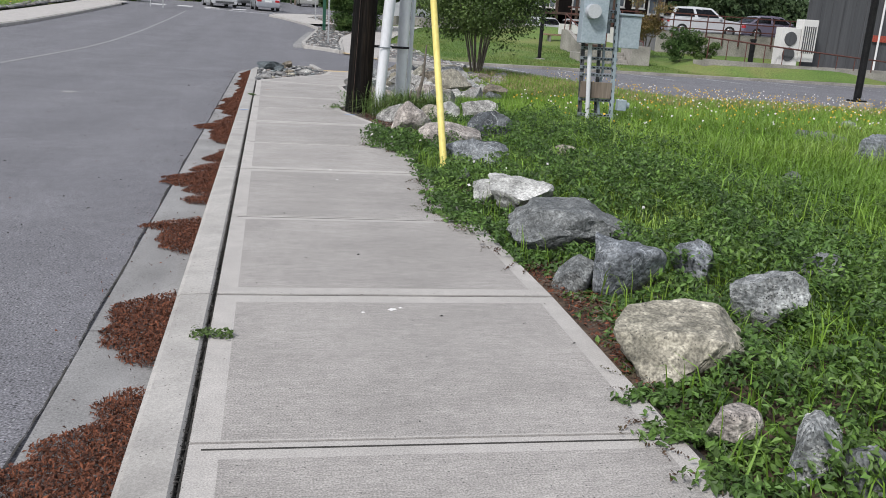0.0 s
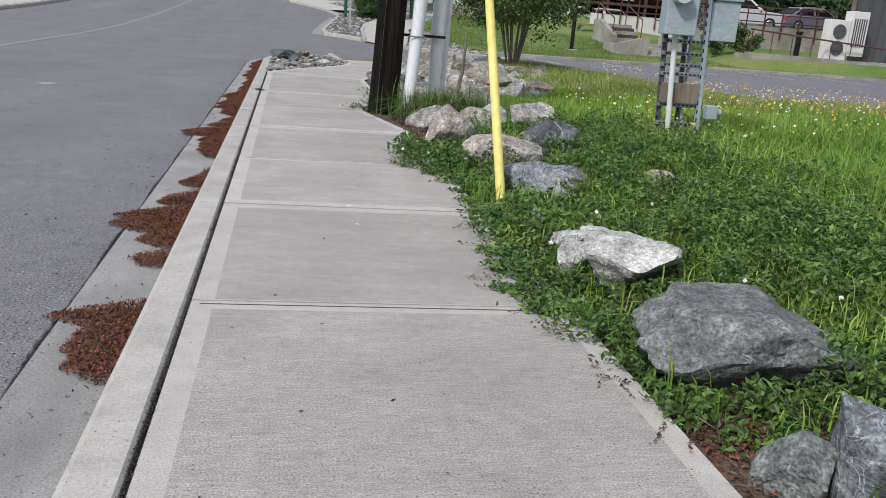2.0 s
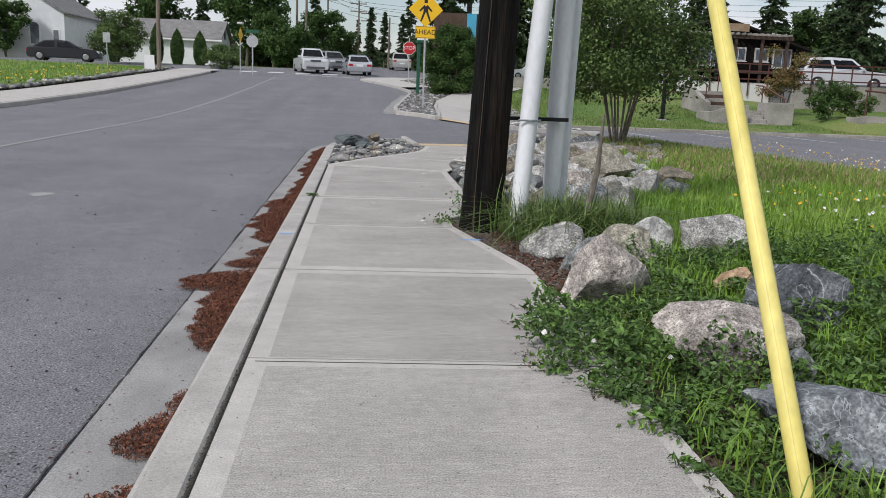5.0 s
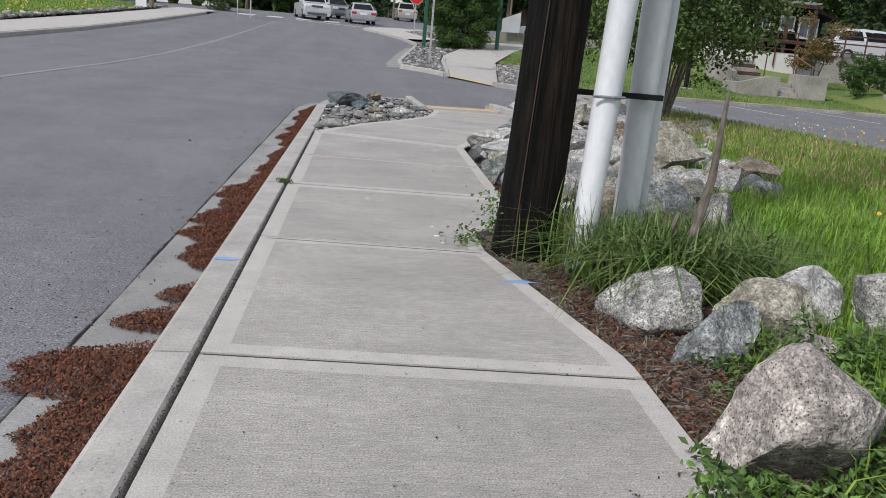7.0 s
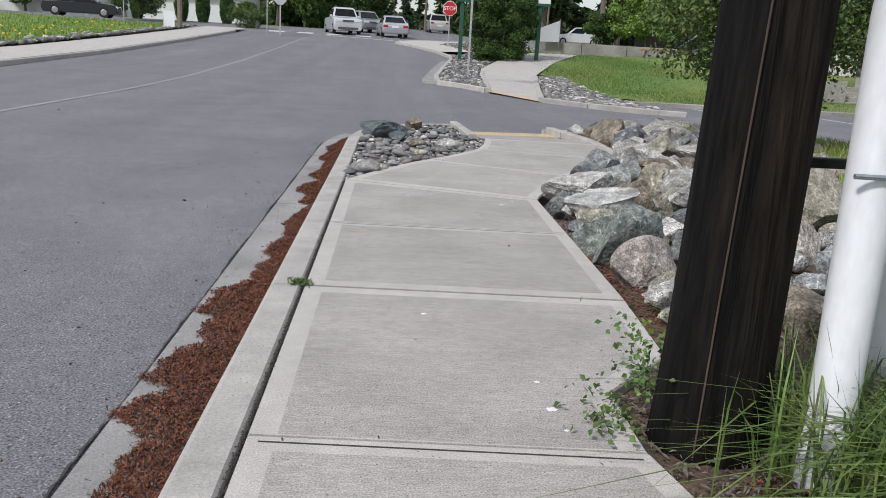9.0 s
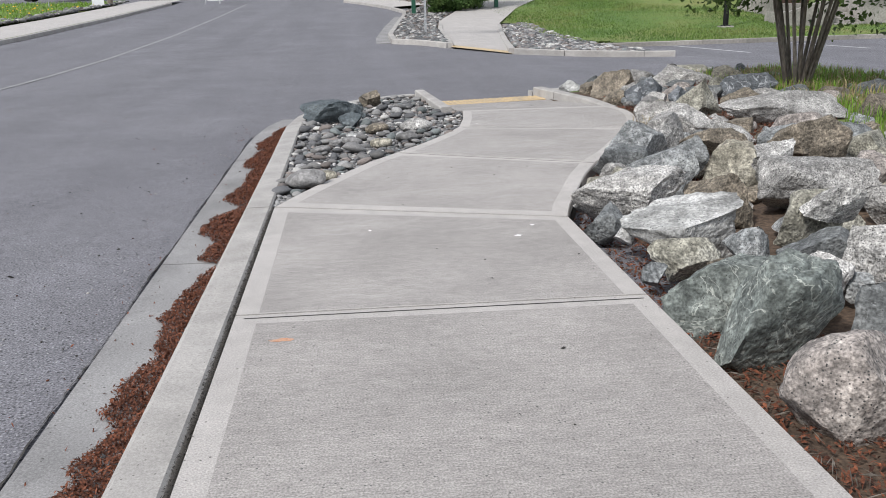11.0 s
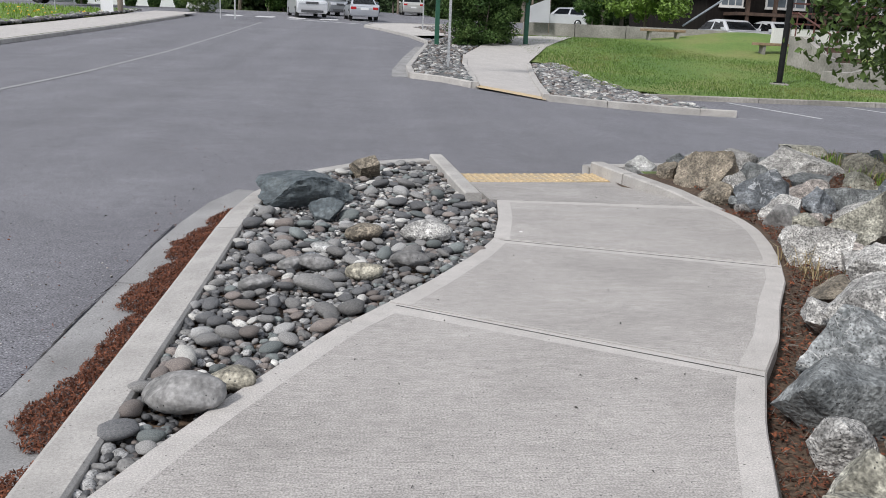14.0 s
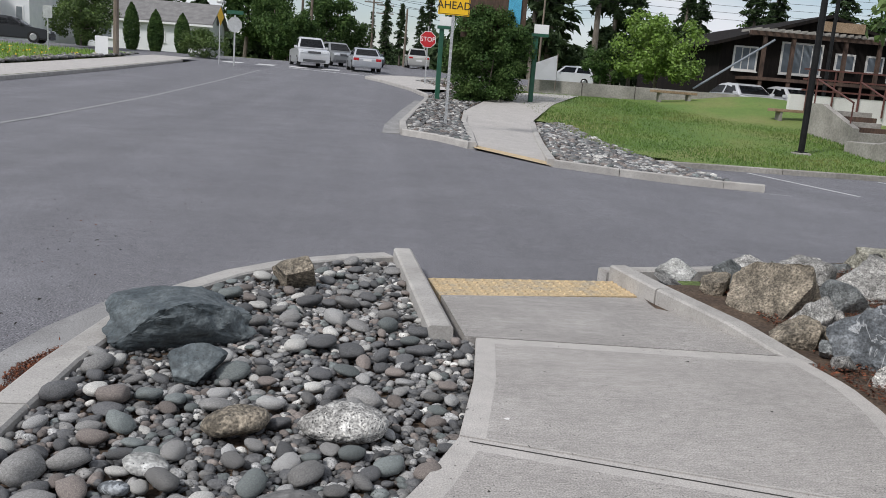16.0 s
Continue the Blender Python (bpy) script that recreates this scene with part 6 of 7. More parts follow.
put(broadleaf("hedge", 1.75, 1.5, foliage_mid, 80, clumps=60, per=140, leaf=0.07, stems=4, crown_base=0.05, label="rounded green hedge at the street corner", category="hedge"), -10.4, 73, 1.55)
put(broadleaf("street_tree", 3.9, 2.7, foliage_dark, 81, clumps=70, per=170, leaf=0.16, crown_base=0.15, label="spreading dark green tree at the crossing"), -7.2, 92, 2.0)
oak = put(broadleaf("street_tree", 10, 4.2, foliage_dark, 82, clumps=80, per=90, leaf=0.27, crown_base=0.2, label="tall dark green tree behind the crossing"), -12.8, 104, 2.3)
for x, y, s in ((-4.2, 98, 0.6), (-24, 110, 0.9), (-9.2, 98, 0.55), (-1.8, 102, 0.42), (30, 84, 0.5), (-31, 84, 0.5), (-40, 82, 0.6), (36, 112, 0.7), (44, 110, 0.8), (55, 105, 0.9)):
    again(oak, x, y, float(z_asphalt(x, y)) - 0.2, s, x * 40)


rw = np.random.default_rng(99)
n = 42000
x = rw.uniform(-70, 85, n)
y = rw.uniform(108, 122, n) - 14 * ss(20, 60, np.abs(x))
top = 3.2 + 1.6 * np.sin(x * 0.35) * np.sin(x * 0.13 + 1) + 1.4 * ss(8, 16, x) - 2.2 * ss(6, 2, np.abs(x - 1))
z = z_asphalt(x, y) - 0.3 + np.abs(top) * rw.random(n) ** 0.8
k = (np.abs(x - 1.2) > 5.2)
fx_, fy_ = rw.uniform(-16, 20, 9000), rw.uniform(190, 215, 9000)
fz_ = z_asphalt(fx_, fy_) - 0.5 + 4.0 * rw.random(9000)
tagged(new("far_woods", leaves("far_woods", np.stack([fx_, fy_, fz_], -1), np.tile((0, -0.8, 0.5), (9000, 1)), 0.5, needles, 97, 0.6, 0.7)), "dark trees at the far end of the street", "woods", kind="stuff")
tagged(new("far_woods", leaves("far_woods", np.stack([x, y, z], -1)[k], np.tile((0, -0.8, 0.5), (int(k.sum()), 1)), 0.5, needles, 98, 0.6, 0.7)), "dark undergrowth of the distant woods", "woods", kind="stuff")


def cypress(x, y, z, h, seed):
    r = np.random.default_rng(seed)
    ob = thing("columnar_cypress", (x, y, z), 0, "narrow dark green columnar cypress by the house", "tree", "cypresses by the house")
    part("trunk", tube([(0, 0, 0), (0, 0, h * 0.8)], 0, 6, None, [0.06, 0.02]), bark, ob)
    n = 3800
    t = r.random(n)
    a = r.uniform(0, 6.28, n)
    rad = 0.52 * np.sin(np.clip(t * 0.9 + 0.12, 0, 1) * math.pi) ** 0.6 * (0.75 + 0.35 * r.random(n))
    P = np.stack([rad * np.cos(a), rad * np.sin(a), t * h], -1)
    part("crown", leaves("crown", P, np.stack([np.cos(a), np.sin(a), 0.3 + 0 * a], -1), 0.11, foliage_dark, seed, 0.4, 0.6), None, ob)


for x, h, s in ((-17.1, 3.3, 91), (-15.4, 2.9, 92), (-13.5, 2.8, 93), (-20.6, 3.6, 94)):
    cypress(x, 80, 1.9, h, s)


# ---- houses ----
def opening(parent, x0, x1, z0, z1, y, frame_mat, mull=1):
    """A window in a wall that faces the viewer: frame, sill, panes."""
    w = part("window", box(x0 - 0.07, y - 0.05, z0 - 0.07, x1 + 0.07, y + 0.02, z1 + 0.07), frame_mat, parent)
    step = (x1 - x0) / mull
    for i in range(mull):
        part("pane", box(x0 + step * i + 0.03, y - 0.065, z0 + 0.02, x0 + step * (i + 1) - 0.03, y - 0.045, z1 - 0.02), glass_dark, w)
    part("sill", box(x0 - 0.12, y - 0.12, z0 - 0.12, x1 + 0.12, y - 0.05, z0 - 0.072), frame_mat, w)


def gable(x0, x1, y0, y1, z, eave, ridge, axis="x", over=0.35):
    """Two roof planes with thickness and the gable walls below them."""
    roof, wall = bmesh.new(), bmesh.new()
    t = 0.16
    if axis == "x":
        ym = (y0 + y1) / 2
        for ya, yb in ((y0 - over, ym), (y1 + over, ym)):
            drop = (ridge - eave) * over / (ym - y0)
            q = [(x0 - over, ya, eave - drop), (x1 + over, ya, eave - drop), (x1 + over, yb, ridge), (x0 - over, yb, ridge)]
            lo, hi = [roof.verts.new(p) for p in q], [roof.verts.new((p[0], p[1], p[2] + t)) for p in q]
            roof.faces.new(lo)
            roof.faces.new(hi)
            for i in range(4):
                roof.faces.new((lo[i], lo[(i + 1) % 4], hi[(i + 1) % 4], hi[i]))
        prof = [(y0, z), (y1, z), (y1, eave), (ym, ridge - 0.01), (y0, eave)]
        a, b = [wall.verts.new((x0, p, q)) for p, q in prof], [wall.verts.new((x1, p, q)) for p, q in prof]
    else:
        xm = (x0 + x1) / 2
        for xa, xb in ((x0 - over, xm), (x1 + over, xm)):
            drop = (ridge - eave) * over / (xm - x0)
            q = [(xa, y0 - over, eave - drop), (xa, y1 + over, eave - drop), (xb, y1 + over, ridge), (xb, y0 - over, ridge)]
            lo, hi = [roof.verts.new(p) for p in q], [roof.verts.new((p[0], p[1], p[2] + t)) for p in q]
            roof.faces.new(lo)
            roof.faces.new(hi)
            for i in range(4):
                roof.faces.new((lo[i], lo[(i + 1) % 4], hi[(i + 1) % 4], hi[i]))
        prof = [(x0, z), (x1, z), (x1, eave), (xm, ridge - 0.01), (x0, eave)]
        a, b = [wall.verts.new((p, y0, q)) for p, q in prof], [wall.verts.new((p, y1, q)) for p, q in prof]
    wall.faces.new(a)
    wall.faces.new(b)
    for i in range(5):
        wall.faces.new((a[i], a[(i + 1) % 5], b[(i + 1) % 5], b[i]))
    return roof, wall


house = thing("white_house", (0, 0, 0), 0, "long white house with a grey shingled gable roof", "house")
rf, wl_ = gable(-24.5, -13.6, 90, 97, 1.9, 4.6, 6.3)
part("wall", wl_, siding_white, house)
part("roof", rf, shingle_grey, house)
for x0 in (-22.5, -18.2, -15.6):
    opening(house, x0, x0 + 0.95, 2.9, 4.0, 90, sign_white)
part("gutter_board", box(-24.9, 89.55, 4.32, -13.2, 89.63, 4.48), sign_white, house)
part("attic_vent", prism([(-13.58, 93.2), (-13.52, 93.2), (-13.52, 93.9), (-13.58, 93.9)], 4.7, 5.6), siding_grey, house)
church = thing("white_hall", (0, 0, 0), 0, "taller white hall with an arched window and grey roof", "house")
rf, wl_ = gable(-36, -26.6, 86, 98, 1.9, 6.2, 9.2, "y")
part("wall", wl_, siding_white, church)
part("roof", rf, shingle_grey, church)
opening(church, -29.6, -28.8, 3.3, 4.8, 86, sign_white)
opening(church, -27.6, -27.1, 3.2, 4.6, 86, sign_white)
bm = prism([(-29.2 + 0.4 * math.cos(a), 4.8 + 0.42 * math.sin(a)) for a in np.linspace(0, math.pi, 12)], 0, 0.06)
for v_ in bm.verts:
    v_.co = Vector((v_.co.x, 85.95 - v_.co.z, v_.co.y))
part("fanlight", bm, glass_dark, church)
part("porch_roof", box(-34, 83.5, 4.2, -30.6, 86, 4.4), shingle_grey, church)

lodge = thing("dark_timber_building", (0, 0, 0), 0, "dark stained timber building with a low gable and pergola", "building")
rf, wl_ = gable(17.5, 27.6, 57, 70, 0.9, 4.15, 5.65, "y", 0.7)
part("wall", wl_, siding_dark, lodge)
part("roof", rf, siding_dark, lodge)
for x0, x1, m in ((18.2, 19.3, 3), (20.6, 22.6, 4), (23.4, 24.3, 2), (25.0, 25.8, 1), (26.2, 27.3, 2)):
    opening(lodge, x0, x1, 2.95 if x1 - x0 > 0.95 else 3.3, 4.35 if x1 - x0 > 1.5 else 4.0, 57, wall_white, m)
part("deck", box(18.4, 55.4, 2.45, 26.4, 57, 2.6), timber_brown, lodge)
for x0 in (18.9, 20.3, 22.9, 24.6, 26.2):
    part("post", box(x0, 55.45, 1.0, x0 + 0.16, 55.61, 4.5), timber_brown, lodge)
part("pergola_beam", box(18.2, 55.4, 4.5, 26.6, 55.6, 4.7), timber_brown, lodge)
for i in range(22):
    part("pergola_slat", box(18.4 + 0.37 * i, 54.9, 4.71, 18.47 + 0.37 * i, 57, 4.82), concrete_old, lodge)
part("sign_board", box(21.4, 55.2, 4.9, 23.6, 55.3, 5.35), timber_bench, lodge, "carved wooden sign board, its writing unreadable")
part("brace", tube([(15.6, 55, 1.8), (19.2, 55, 4.3)], 0.05, 8), steel_galv, lodge, "slanting steel handrail")

annex = thing("charcoal_building", (0, 0, 0), 0, "charcoal grey sided building with red trim", "building")
part("wall", prism([(25.0, 37), (42, 37), (42, 48), (35.4, 48)], -0.4, 5.2), siding_grey, annex)
for i in range(24):
    part("batten", box(25.1 + 0.6 * i, 36.965, 0.2, 25.15 + 0.6 * i, 37, 5.2), siding_grey, annex)
part("roof", prism([(24.6, 36.7), (42.3, 36.7), (42.3, 48.3), (35.2, 48.3)], 5.2, 5.4), shingle_grey, annex)
part("red_trim", box(28.3, 36.9, 1.75, 34, 36.96, 2.05), trim_red, annex)
part("downpipe", tube([(29.0, 36.9, 0), (29.0, 36.9, 5.1)], 0.05, 8), sign_white, annex)
opening(annex, 29.9, 31.2, 0.6, 1.5, 37, sign_white, 1)
ac = thing("heat_pump", (24.25, 36.5, 0.42), 0, "white twin-fan heat pump beside the charcoal wall", "heat pump")
part("cabinet", box(-0.9, -0.25, 0.0, 0.1, 0.25, 1.7, 0.02), wall_white, ac)
part("side_unit", box(0.12, -0.3, 0.2, 0.9, 0.3, 2.1, 0.02), wall_white, ac)
for zc in (0.5, 1.2):
    bm = bmesh.new()
    bmesh.ops.create_cone(bm, segments=20, radius1=0.32, radius2=0.30, depth=0.05, cap_ends=True, matrix=pose(-0.4, -0.27, zc, 90))
    part("fan_grille", bm, siding_grey, ac)
for i in range(6):
    part("louvre", box(0.2 + 0.11 * i, -0.32, 0.6, 0.25 + 0.11 * i, -0.3, 1.8), siding_grey, ac)
tagged(new("walkway", to_mesh("walkway", prism([(19.5, 36.09), (31, 36.09), (31, 36.99), (19.5, 36.99)], -0.4, 0.42), concrete_old)), "raised concrete walkway along the building", "walkway", kind="structure")
bollard = thing("bollard", (22.0, 36.3, 0.5), 0, "black post bollard by the ramp", "bollard")
part("post", tube([(0, 0, -0.1), (0, 0, 0.9)], 0.12, 12), metal_black, bollard)
part("cap", tube([(0, 0, 0.9), (0, 0, 1.0)], 0.15, 12), metal_black, bollard)

# ---- walls, ramp, stairs, rails beyond the lot ----
low_wall = thing("low_concrete_wall", (0, 0, 0), 0, "low weathered concrete wall behind the lawn", "wall")
for a, b in zip(np.linspace(0, 1, 5), np.linspace(0, 1, 5)[1:]):
    x0, x1 = 7.2 + 9.1 * a, 7.2 + 9.1 * b - 0.03
    part("wall_length", box(x0, 51.3, 0.7, x1, 51.6, 1.62, 0.01), concrete_old, low_wall)
terrace = tagged(new("terrace", to_mesh("terrace", prism([(7.2, 51.6), (16.3, 51.6), (16.3, 84), (7.2, 84)], 0.3, 0.98), asphalt)), "asphalt terrace above the lawn", "terrace", kind="structure")
tagged(new("lower_terrace", to_mesh("lower_terrace", prism([(16.31, 51.8), (21.3, 51.8), (21.3, 84), (16.31, 84)], 0.1, 0.76), asphalt)), "asphalt parking strip below the dark building", "terrace", kind="structure")
tagged(new("upper_terrace", to_mesh("upper_terrace", prism([(21.31, 44.9), (60, 44.9), (60, 84), (21.31, 84)], 0.3, 1.6), asphalt)), "asphalt parking terrace above the ramp", "terrace", kind="structure")
ramp_wall = thing("ramp_wall", (0, 0, 0), 0, "pale concrete ramp wall with brown metal railing", "wall")
part("white_panel", box(16.35, 47.0, 0.3, 21.2, 47.2, 1.75), wall_white, ramp_wall)
part("concrete_length", box(21.22, 44.6, 0.0, 29.5, 44.8, 1.75), concrete_old, ramp_wall)
for i in range(13):
    x0 = 16.9 + i * 1.02
    y0 = 46.9 if x0 < 21.2 else 44.5
    part("rail_post", box(x0, y0, 1.1, x0 + 0.05, y0 + 0.05, 2.7), rail_red, ramp_wall)
for zc in (1.9, 2.3, 2.66):
    part("rail", box(16.7, 46.88, zc, 21.2, 46.94, zc + 0.06), rail_red, ramp_wall)
    part("rail", box(21.2, 44.48, zc, 29.5, 44.54, zc + 0.06), rail_red, ramp_wall)
low_ramp = thing("lower_ramp", (0, 0, 0), 0, "low concrete ramp kerb with a brown handrail", "ramp")
bm = prism([(19.5, 0.0), (30.5, -0.5), (30.5, 0.25), (24, 0.44), (19.5, 0.5)], 0, 0.18)
for v_ in bm.verts:
    v_.co = Vector((v_.co.x, 35.9 + v_.co.z, v_.co.y))
part("side_wall", bm, concrete_old, low_ramp)
part("handrail", tube([(19.5, 35.95, 1.45), (24, 35.95, 1.15), (30.5, 35.95, 0.75)], 0.035, 8), rail_red, low_ramp)
for i in range(12):
    x0 = 19.6 + i * 0.95
    top = float(np.interp(x0, [19.5, 24, 30.5], [1.45, 1.15, 0.75]))
    part("rail_post", tube([(x0, 35.95, -0.2), (x0, 35.95, top)], 0.022, 6), rail_red, low_ramp)
stairs = thing("concrete_stairs", (1.7, 2.1, 0), 0, "weathered concrete stairs with side walls up the lawn", "stairs")
for i in range(4):
    part("step", box(14.02, 35.36 + 0.28 * i, -0.3, 14.9, 36.6, -0.14 + 0.16 * (i + 1), 0.01), concrete_old, stairs)
part("right_wall", box(14.92, 35.35, -0.3, 15.85, 36.6, 0.85, 0.015), concrete_old, stairs)
bm = prism([(12.5, -0.3), (14.0, -0.3), (14.0, 0.72), (13.6, 0.72), (12.5, 0.42)], 0, 0.2)
for v_ in bm.verts:
    v_.co = Vector((v_.co.x, 35.4 + v_.co.z, v_.co.y))
part("front_wall", bm, concrete_old, stairs)
part("landing", box(12.6, 35.61, -0.3, 14.0, 37.2, 0.40, 0.01), concrete_old, stairs)
for i in range(5):
    part("step", box(13.7, 39.0 + 0.3 * i, 0.0, 15.1, 41.2, 0.62 + 0.155 * i, 0.01), timber_brown if i % 2 else concrete_old, stairs)
bm = prism([(38.4, -0.3), (41.2, 0.3), (41.2, 1.42), (40.4, 1.42), (38.4, 0.75)], 0, 0.2)
for v_ in bm.verts:
    v_.co = Vector((13.48 + v_.co.z, v_.co.x, v_.co.y))
part("side_wall", bm, concrete_old, stairs)
part("handrail", tube([(15.6, 35.7, 1.02), (14.96, 36.35, 1.5), (14.7, 36.5, 1.52)], 0.03, 8), rail_red, stairs, "brown metal handrail")
part("handrail", tube([(13.6, 38.8, 1.5), (13.6, 41.1, 2.2)], 0.03, 8), rail_red, stairs)
part("handrail", tube([(15.1, 39.0, 1.5), (15.1, 41.1, 2.2)], 0.03, 8), rail_red, stairs)
for x0, y0, z0, z1 in ((15.6, 35.7, 0.6, 1.02), (14.96, 36.35, 0.8, 1.5), (13.6, 38.8, 0.6, 1.5), (13.6, 41.1, 1.3, 2.2), (15.1, 39.0, 0.6, 1.5), (15.1, 41.1, 1.2, 2.2)):
    part("rail_post", tube([(x0, y0, z0), (x0, y0, z1)], 0.025, 6), rail_red, stairs)
for bx_, by_ in ((13.0, 50.2), (15.9, 45.6)):
    bz = float(z_low(by_)) + 0.12
    bench = thing("park_bench", (bx_, by_, bz), 4, "plain timber bench without a back on the lawn", "bench", "lawn benches")
    part("seat", box(-0.95, -0.2, 0.42, 0.95, 0.2, 0.52, 0.01), timber_bench, bench)
    for sx in (-0.65, 0.6):
        part("leg", box(sx, -0.16, -0.1, sx + 0.1, 0.16, 0.42), concrete_old, bench)


def lamp_post(x, y, z, h, r0, base):
    ob = thing("lamp_post", (x, y, z), 0, "black metal lamp post on a concrete foot", "lamp post", "lot lamp posts")
    part("pole", tube([(0, 0, 0), (0, 0, h)], r0, 12), metal_black, ob, "", True)
    part("base", box(-base, -base, -0.2, base, base, 0.12 if base > 0.2 else 0.04, 0.02), concrete_old, ob)
    part("base_plate", box(-base * 0.6, -base * 0.6, 0.12 if base > 0.2 else 0.04, base * 0.6, base * 0.6, 0.16 if base > 0.2 else 0.07), metal_black, ob)
    part("lamp_head", box(-0.2, -0.5, h, 0.2, 0.2, h + 0.15, 0.03), metal_black, ob)


lamp_post(12.37, 38.0, 0.0, 5.6, 0.085, 0.2)
lamp_post(13.65, 17.9, -0.06, 6.0, 0.085, 0.26)
lamp_post(20.6, 52.5, 0.76, 7.0, 0.08, 0.2)

# ---- electric meter stand ----
meter = thing("electric_meter_stand", (3.95, 9.7, -0.02), -8, "grey electric meter boxes on a galvanised steel frame", "electric meter")
part("conduit", tube([(-0.14, -0.07, 0), (-0.21, -0.07, 1.1)], 0.024, 12), pvc, meter, "pale grey plastic conduit", True)
part("conduit", tube([(0.0, 0.06, 0), (0.02, 0.07, 0.25), (-0.03, 0.06, 0.5), (0.0, 0.06, 0.8), (-0.02, 0.06, 1.1)], 0.016, 8), steel_grey, meter, "", True)
for x0, yy_, wd, mt in ((-0.23, 0.02, 0.042, siding_grey), (-0.03, 0.06, 0.036, siding_grey), (0.125, -0.02, 0.045, steel_grey)):
    bm = box(x0, yy_, 0, x0 + wd, yy_ + 0.042, 2.15, 0.004)
    for v_ in bm.verts:
        v_.co.x -= 0.05 * v_.co.z
    st = part("strut", bm, mt, meter, "slotted steel channel")
    bm = bmesh.new()
    for i in range(26):
        zc = 0.1 + i * 0.078
        bmesh.ops.create_cube(bm, size=1, matrix=pose(x0 + 0.006 - 0.05 * zc, yy_ - 0.001, zc) @ Matrix.Diagonal((0.010, 0.006, 0.035, 1)))
    tagged(part("slots", bm, metal_black, st), kind="stuff")
for zc in (0.16, 0.27, 0.44, 0.72, 0.80, 0.90, 1.01, 1.32, 1.42):
    cs = part("cross_strut", box(-0.24 - 0.05 * zc, 0.0, zc, 0.19 - 0.05 * zc, 0.018, zc + 0.035, 0.003), steel_galv, meter, "slotted cross channel")
    bm = bmesh.new()
    for i in range(10):
        bmesh.ops.create_cube(bm, size=1, matrix=pose(-0.20 - 0.05 * zc + i * 0.04, -0.001, zc + 0.018) @ Matrix.Diagonal((0.02, 0.006, 0.012, 1)))
    tagged(part("slots", bm, metal_black, cs), kind="stuff")
part("backing_board", box(-0.26, -0.035, 0.48, 0.10, -0.008, 0.66, 0.004), wood_grey, meter, "weathered grey timber board")
mb = part("meter_box", box(-0.35, -0.2, 1.08, -0.07, 0.0, 2.0, 0.008), steel_grey, meter, "painted grey steel meter box")
bm = bmesh.new()
bmesh.ops.create_cone(bm, segments=24, radius1=0.085, radius2=0.075, depth=0.12, cap_ends=True, matrix=pose(-0.25, -0.25, 1.42, 90))
part("meter_glass", bm, glass_meter, mb, "round glass meter", True)
part("switch_box", box(0.12, -0.06, 1.05, 0.35, 0.1, 1.40, 0.008), steel_grey, meter, "grey switch box")
part("box_lid", box(0.105, -0.08, 1.40, 0.365, 0.115, 1.425, 0.006), steel_grey, meter)
part("small_box", box(0.17, -0.12, 0.36, 0.27, -0.02, 0.48, 0.006), steel_grey, meter)
part("knob", tube([(0.27, -0.07, 0.42), (0.31, -0.07, 0.42)], 0.035, 12), steel_grey, meter)
part("mast", tube([(0.0, 0.05, 1.2), (0.0, 0.05, 3.2)], 0.03, 10), steel_galv, meter)

# a dead sapling by the pipes
sap = thing("bare_sapling", (2.05, 11.3, -0.05), 0, "bare grey sapling beside the pole", "sapling")
part("stem", tube([(0, 0, 0), (0.05, 0.02, 0.25), (0.12, 0.06, 0.55), (0.15, 0.1, 0.95)], 0, 7, None, [0.032, 0.027, 0.02, 0.009]), bark, sap)
part("branch", tube([(0.03, 0.01, 0.12), (-0.05, 0.03, 0.3), (-0.02, 0.05, 0.38)], 0, 6, None, [0.02, 0.015, 0.008]), bark, sap)


# ---- signs ----
def flat_text(body, size, material, parent, m, name="lettering"):
    cu = bpy.data.curves.new(name, "FONT")
    cu.body, cu.size, cu.align_x, cu.align_y, cu.extrude = body, size, "CENTER", "CENTER", 0.002
    cu.materials.append(material)
    ob = new(name, cu)
    ob.parent = parent
    ob.matrix_local = m
    return ob


def plate(outline, depth=0.006):
    bm = prism(outline, 0, depth)
    for v_ in bm.verts:
        v_.co = Vector((v_.co.x, -v_.co.z, v_.co.y))
    return bm


def octagon(r):
    return [(r * math.cos(math.radians(22.5 + 45 * i)), r * math.sin(math.radians(22.5 + 45 * i))) for i in range(8)]


stop = thing("stop_sign", (3.2, 57.5, 1.05), 2, "red octagonal stop sign on a metal post", "stop sign")
part("post", box(-0.03, 0.01, -0.2, 0.03, 0.06, 2.75), sign_back, stop)
pl = part("plate", plate(octagon(0.41)), sign_white, stop)
pl.location.z = 2.12
pf = part("red_face", plate(octagon(0.385)), sign_red, pl)
pf.location.y = -0.006
flat_text("STOP", 0.30, sign_white, pl, pose(0, -0.015, 0, 90))
back_stop = thing("stop_sign", (-7.05, 64, 1.25), 178, "back of an octagonal stop sign on a post", "stop sign")
part("post", box(-0.04, -0.07, -0.2, 0.04, -0.01, 2.7), sign_back, back_stop)
part("plate", plate(octagon(0.42)), sign_back, back_stop).location.z = 2.2
part("street_name_plate", box(-0.45, -0.05, 2.75, 0.45, -0.03, 2.95), metal_green, back_stop, "green street name plate, unlettered bar")
warn = thing("warning_sign", (-7.9, 64.5, 1.25), 80, "yellow diamond warning sign seen edge on", "road sign")
part("post", box(-0.03, 0.01, -0.2, 0.03, 0.06, 3.0), sign_back, warn)
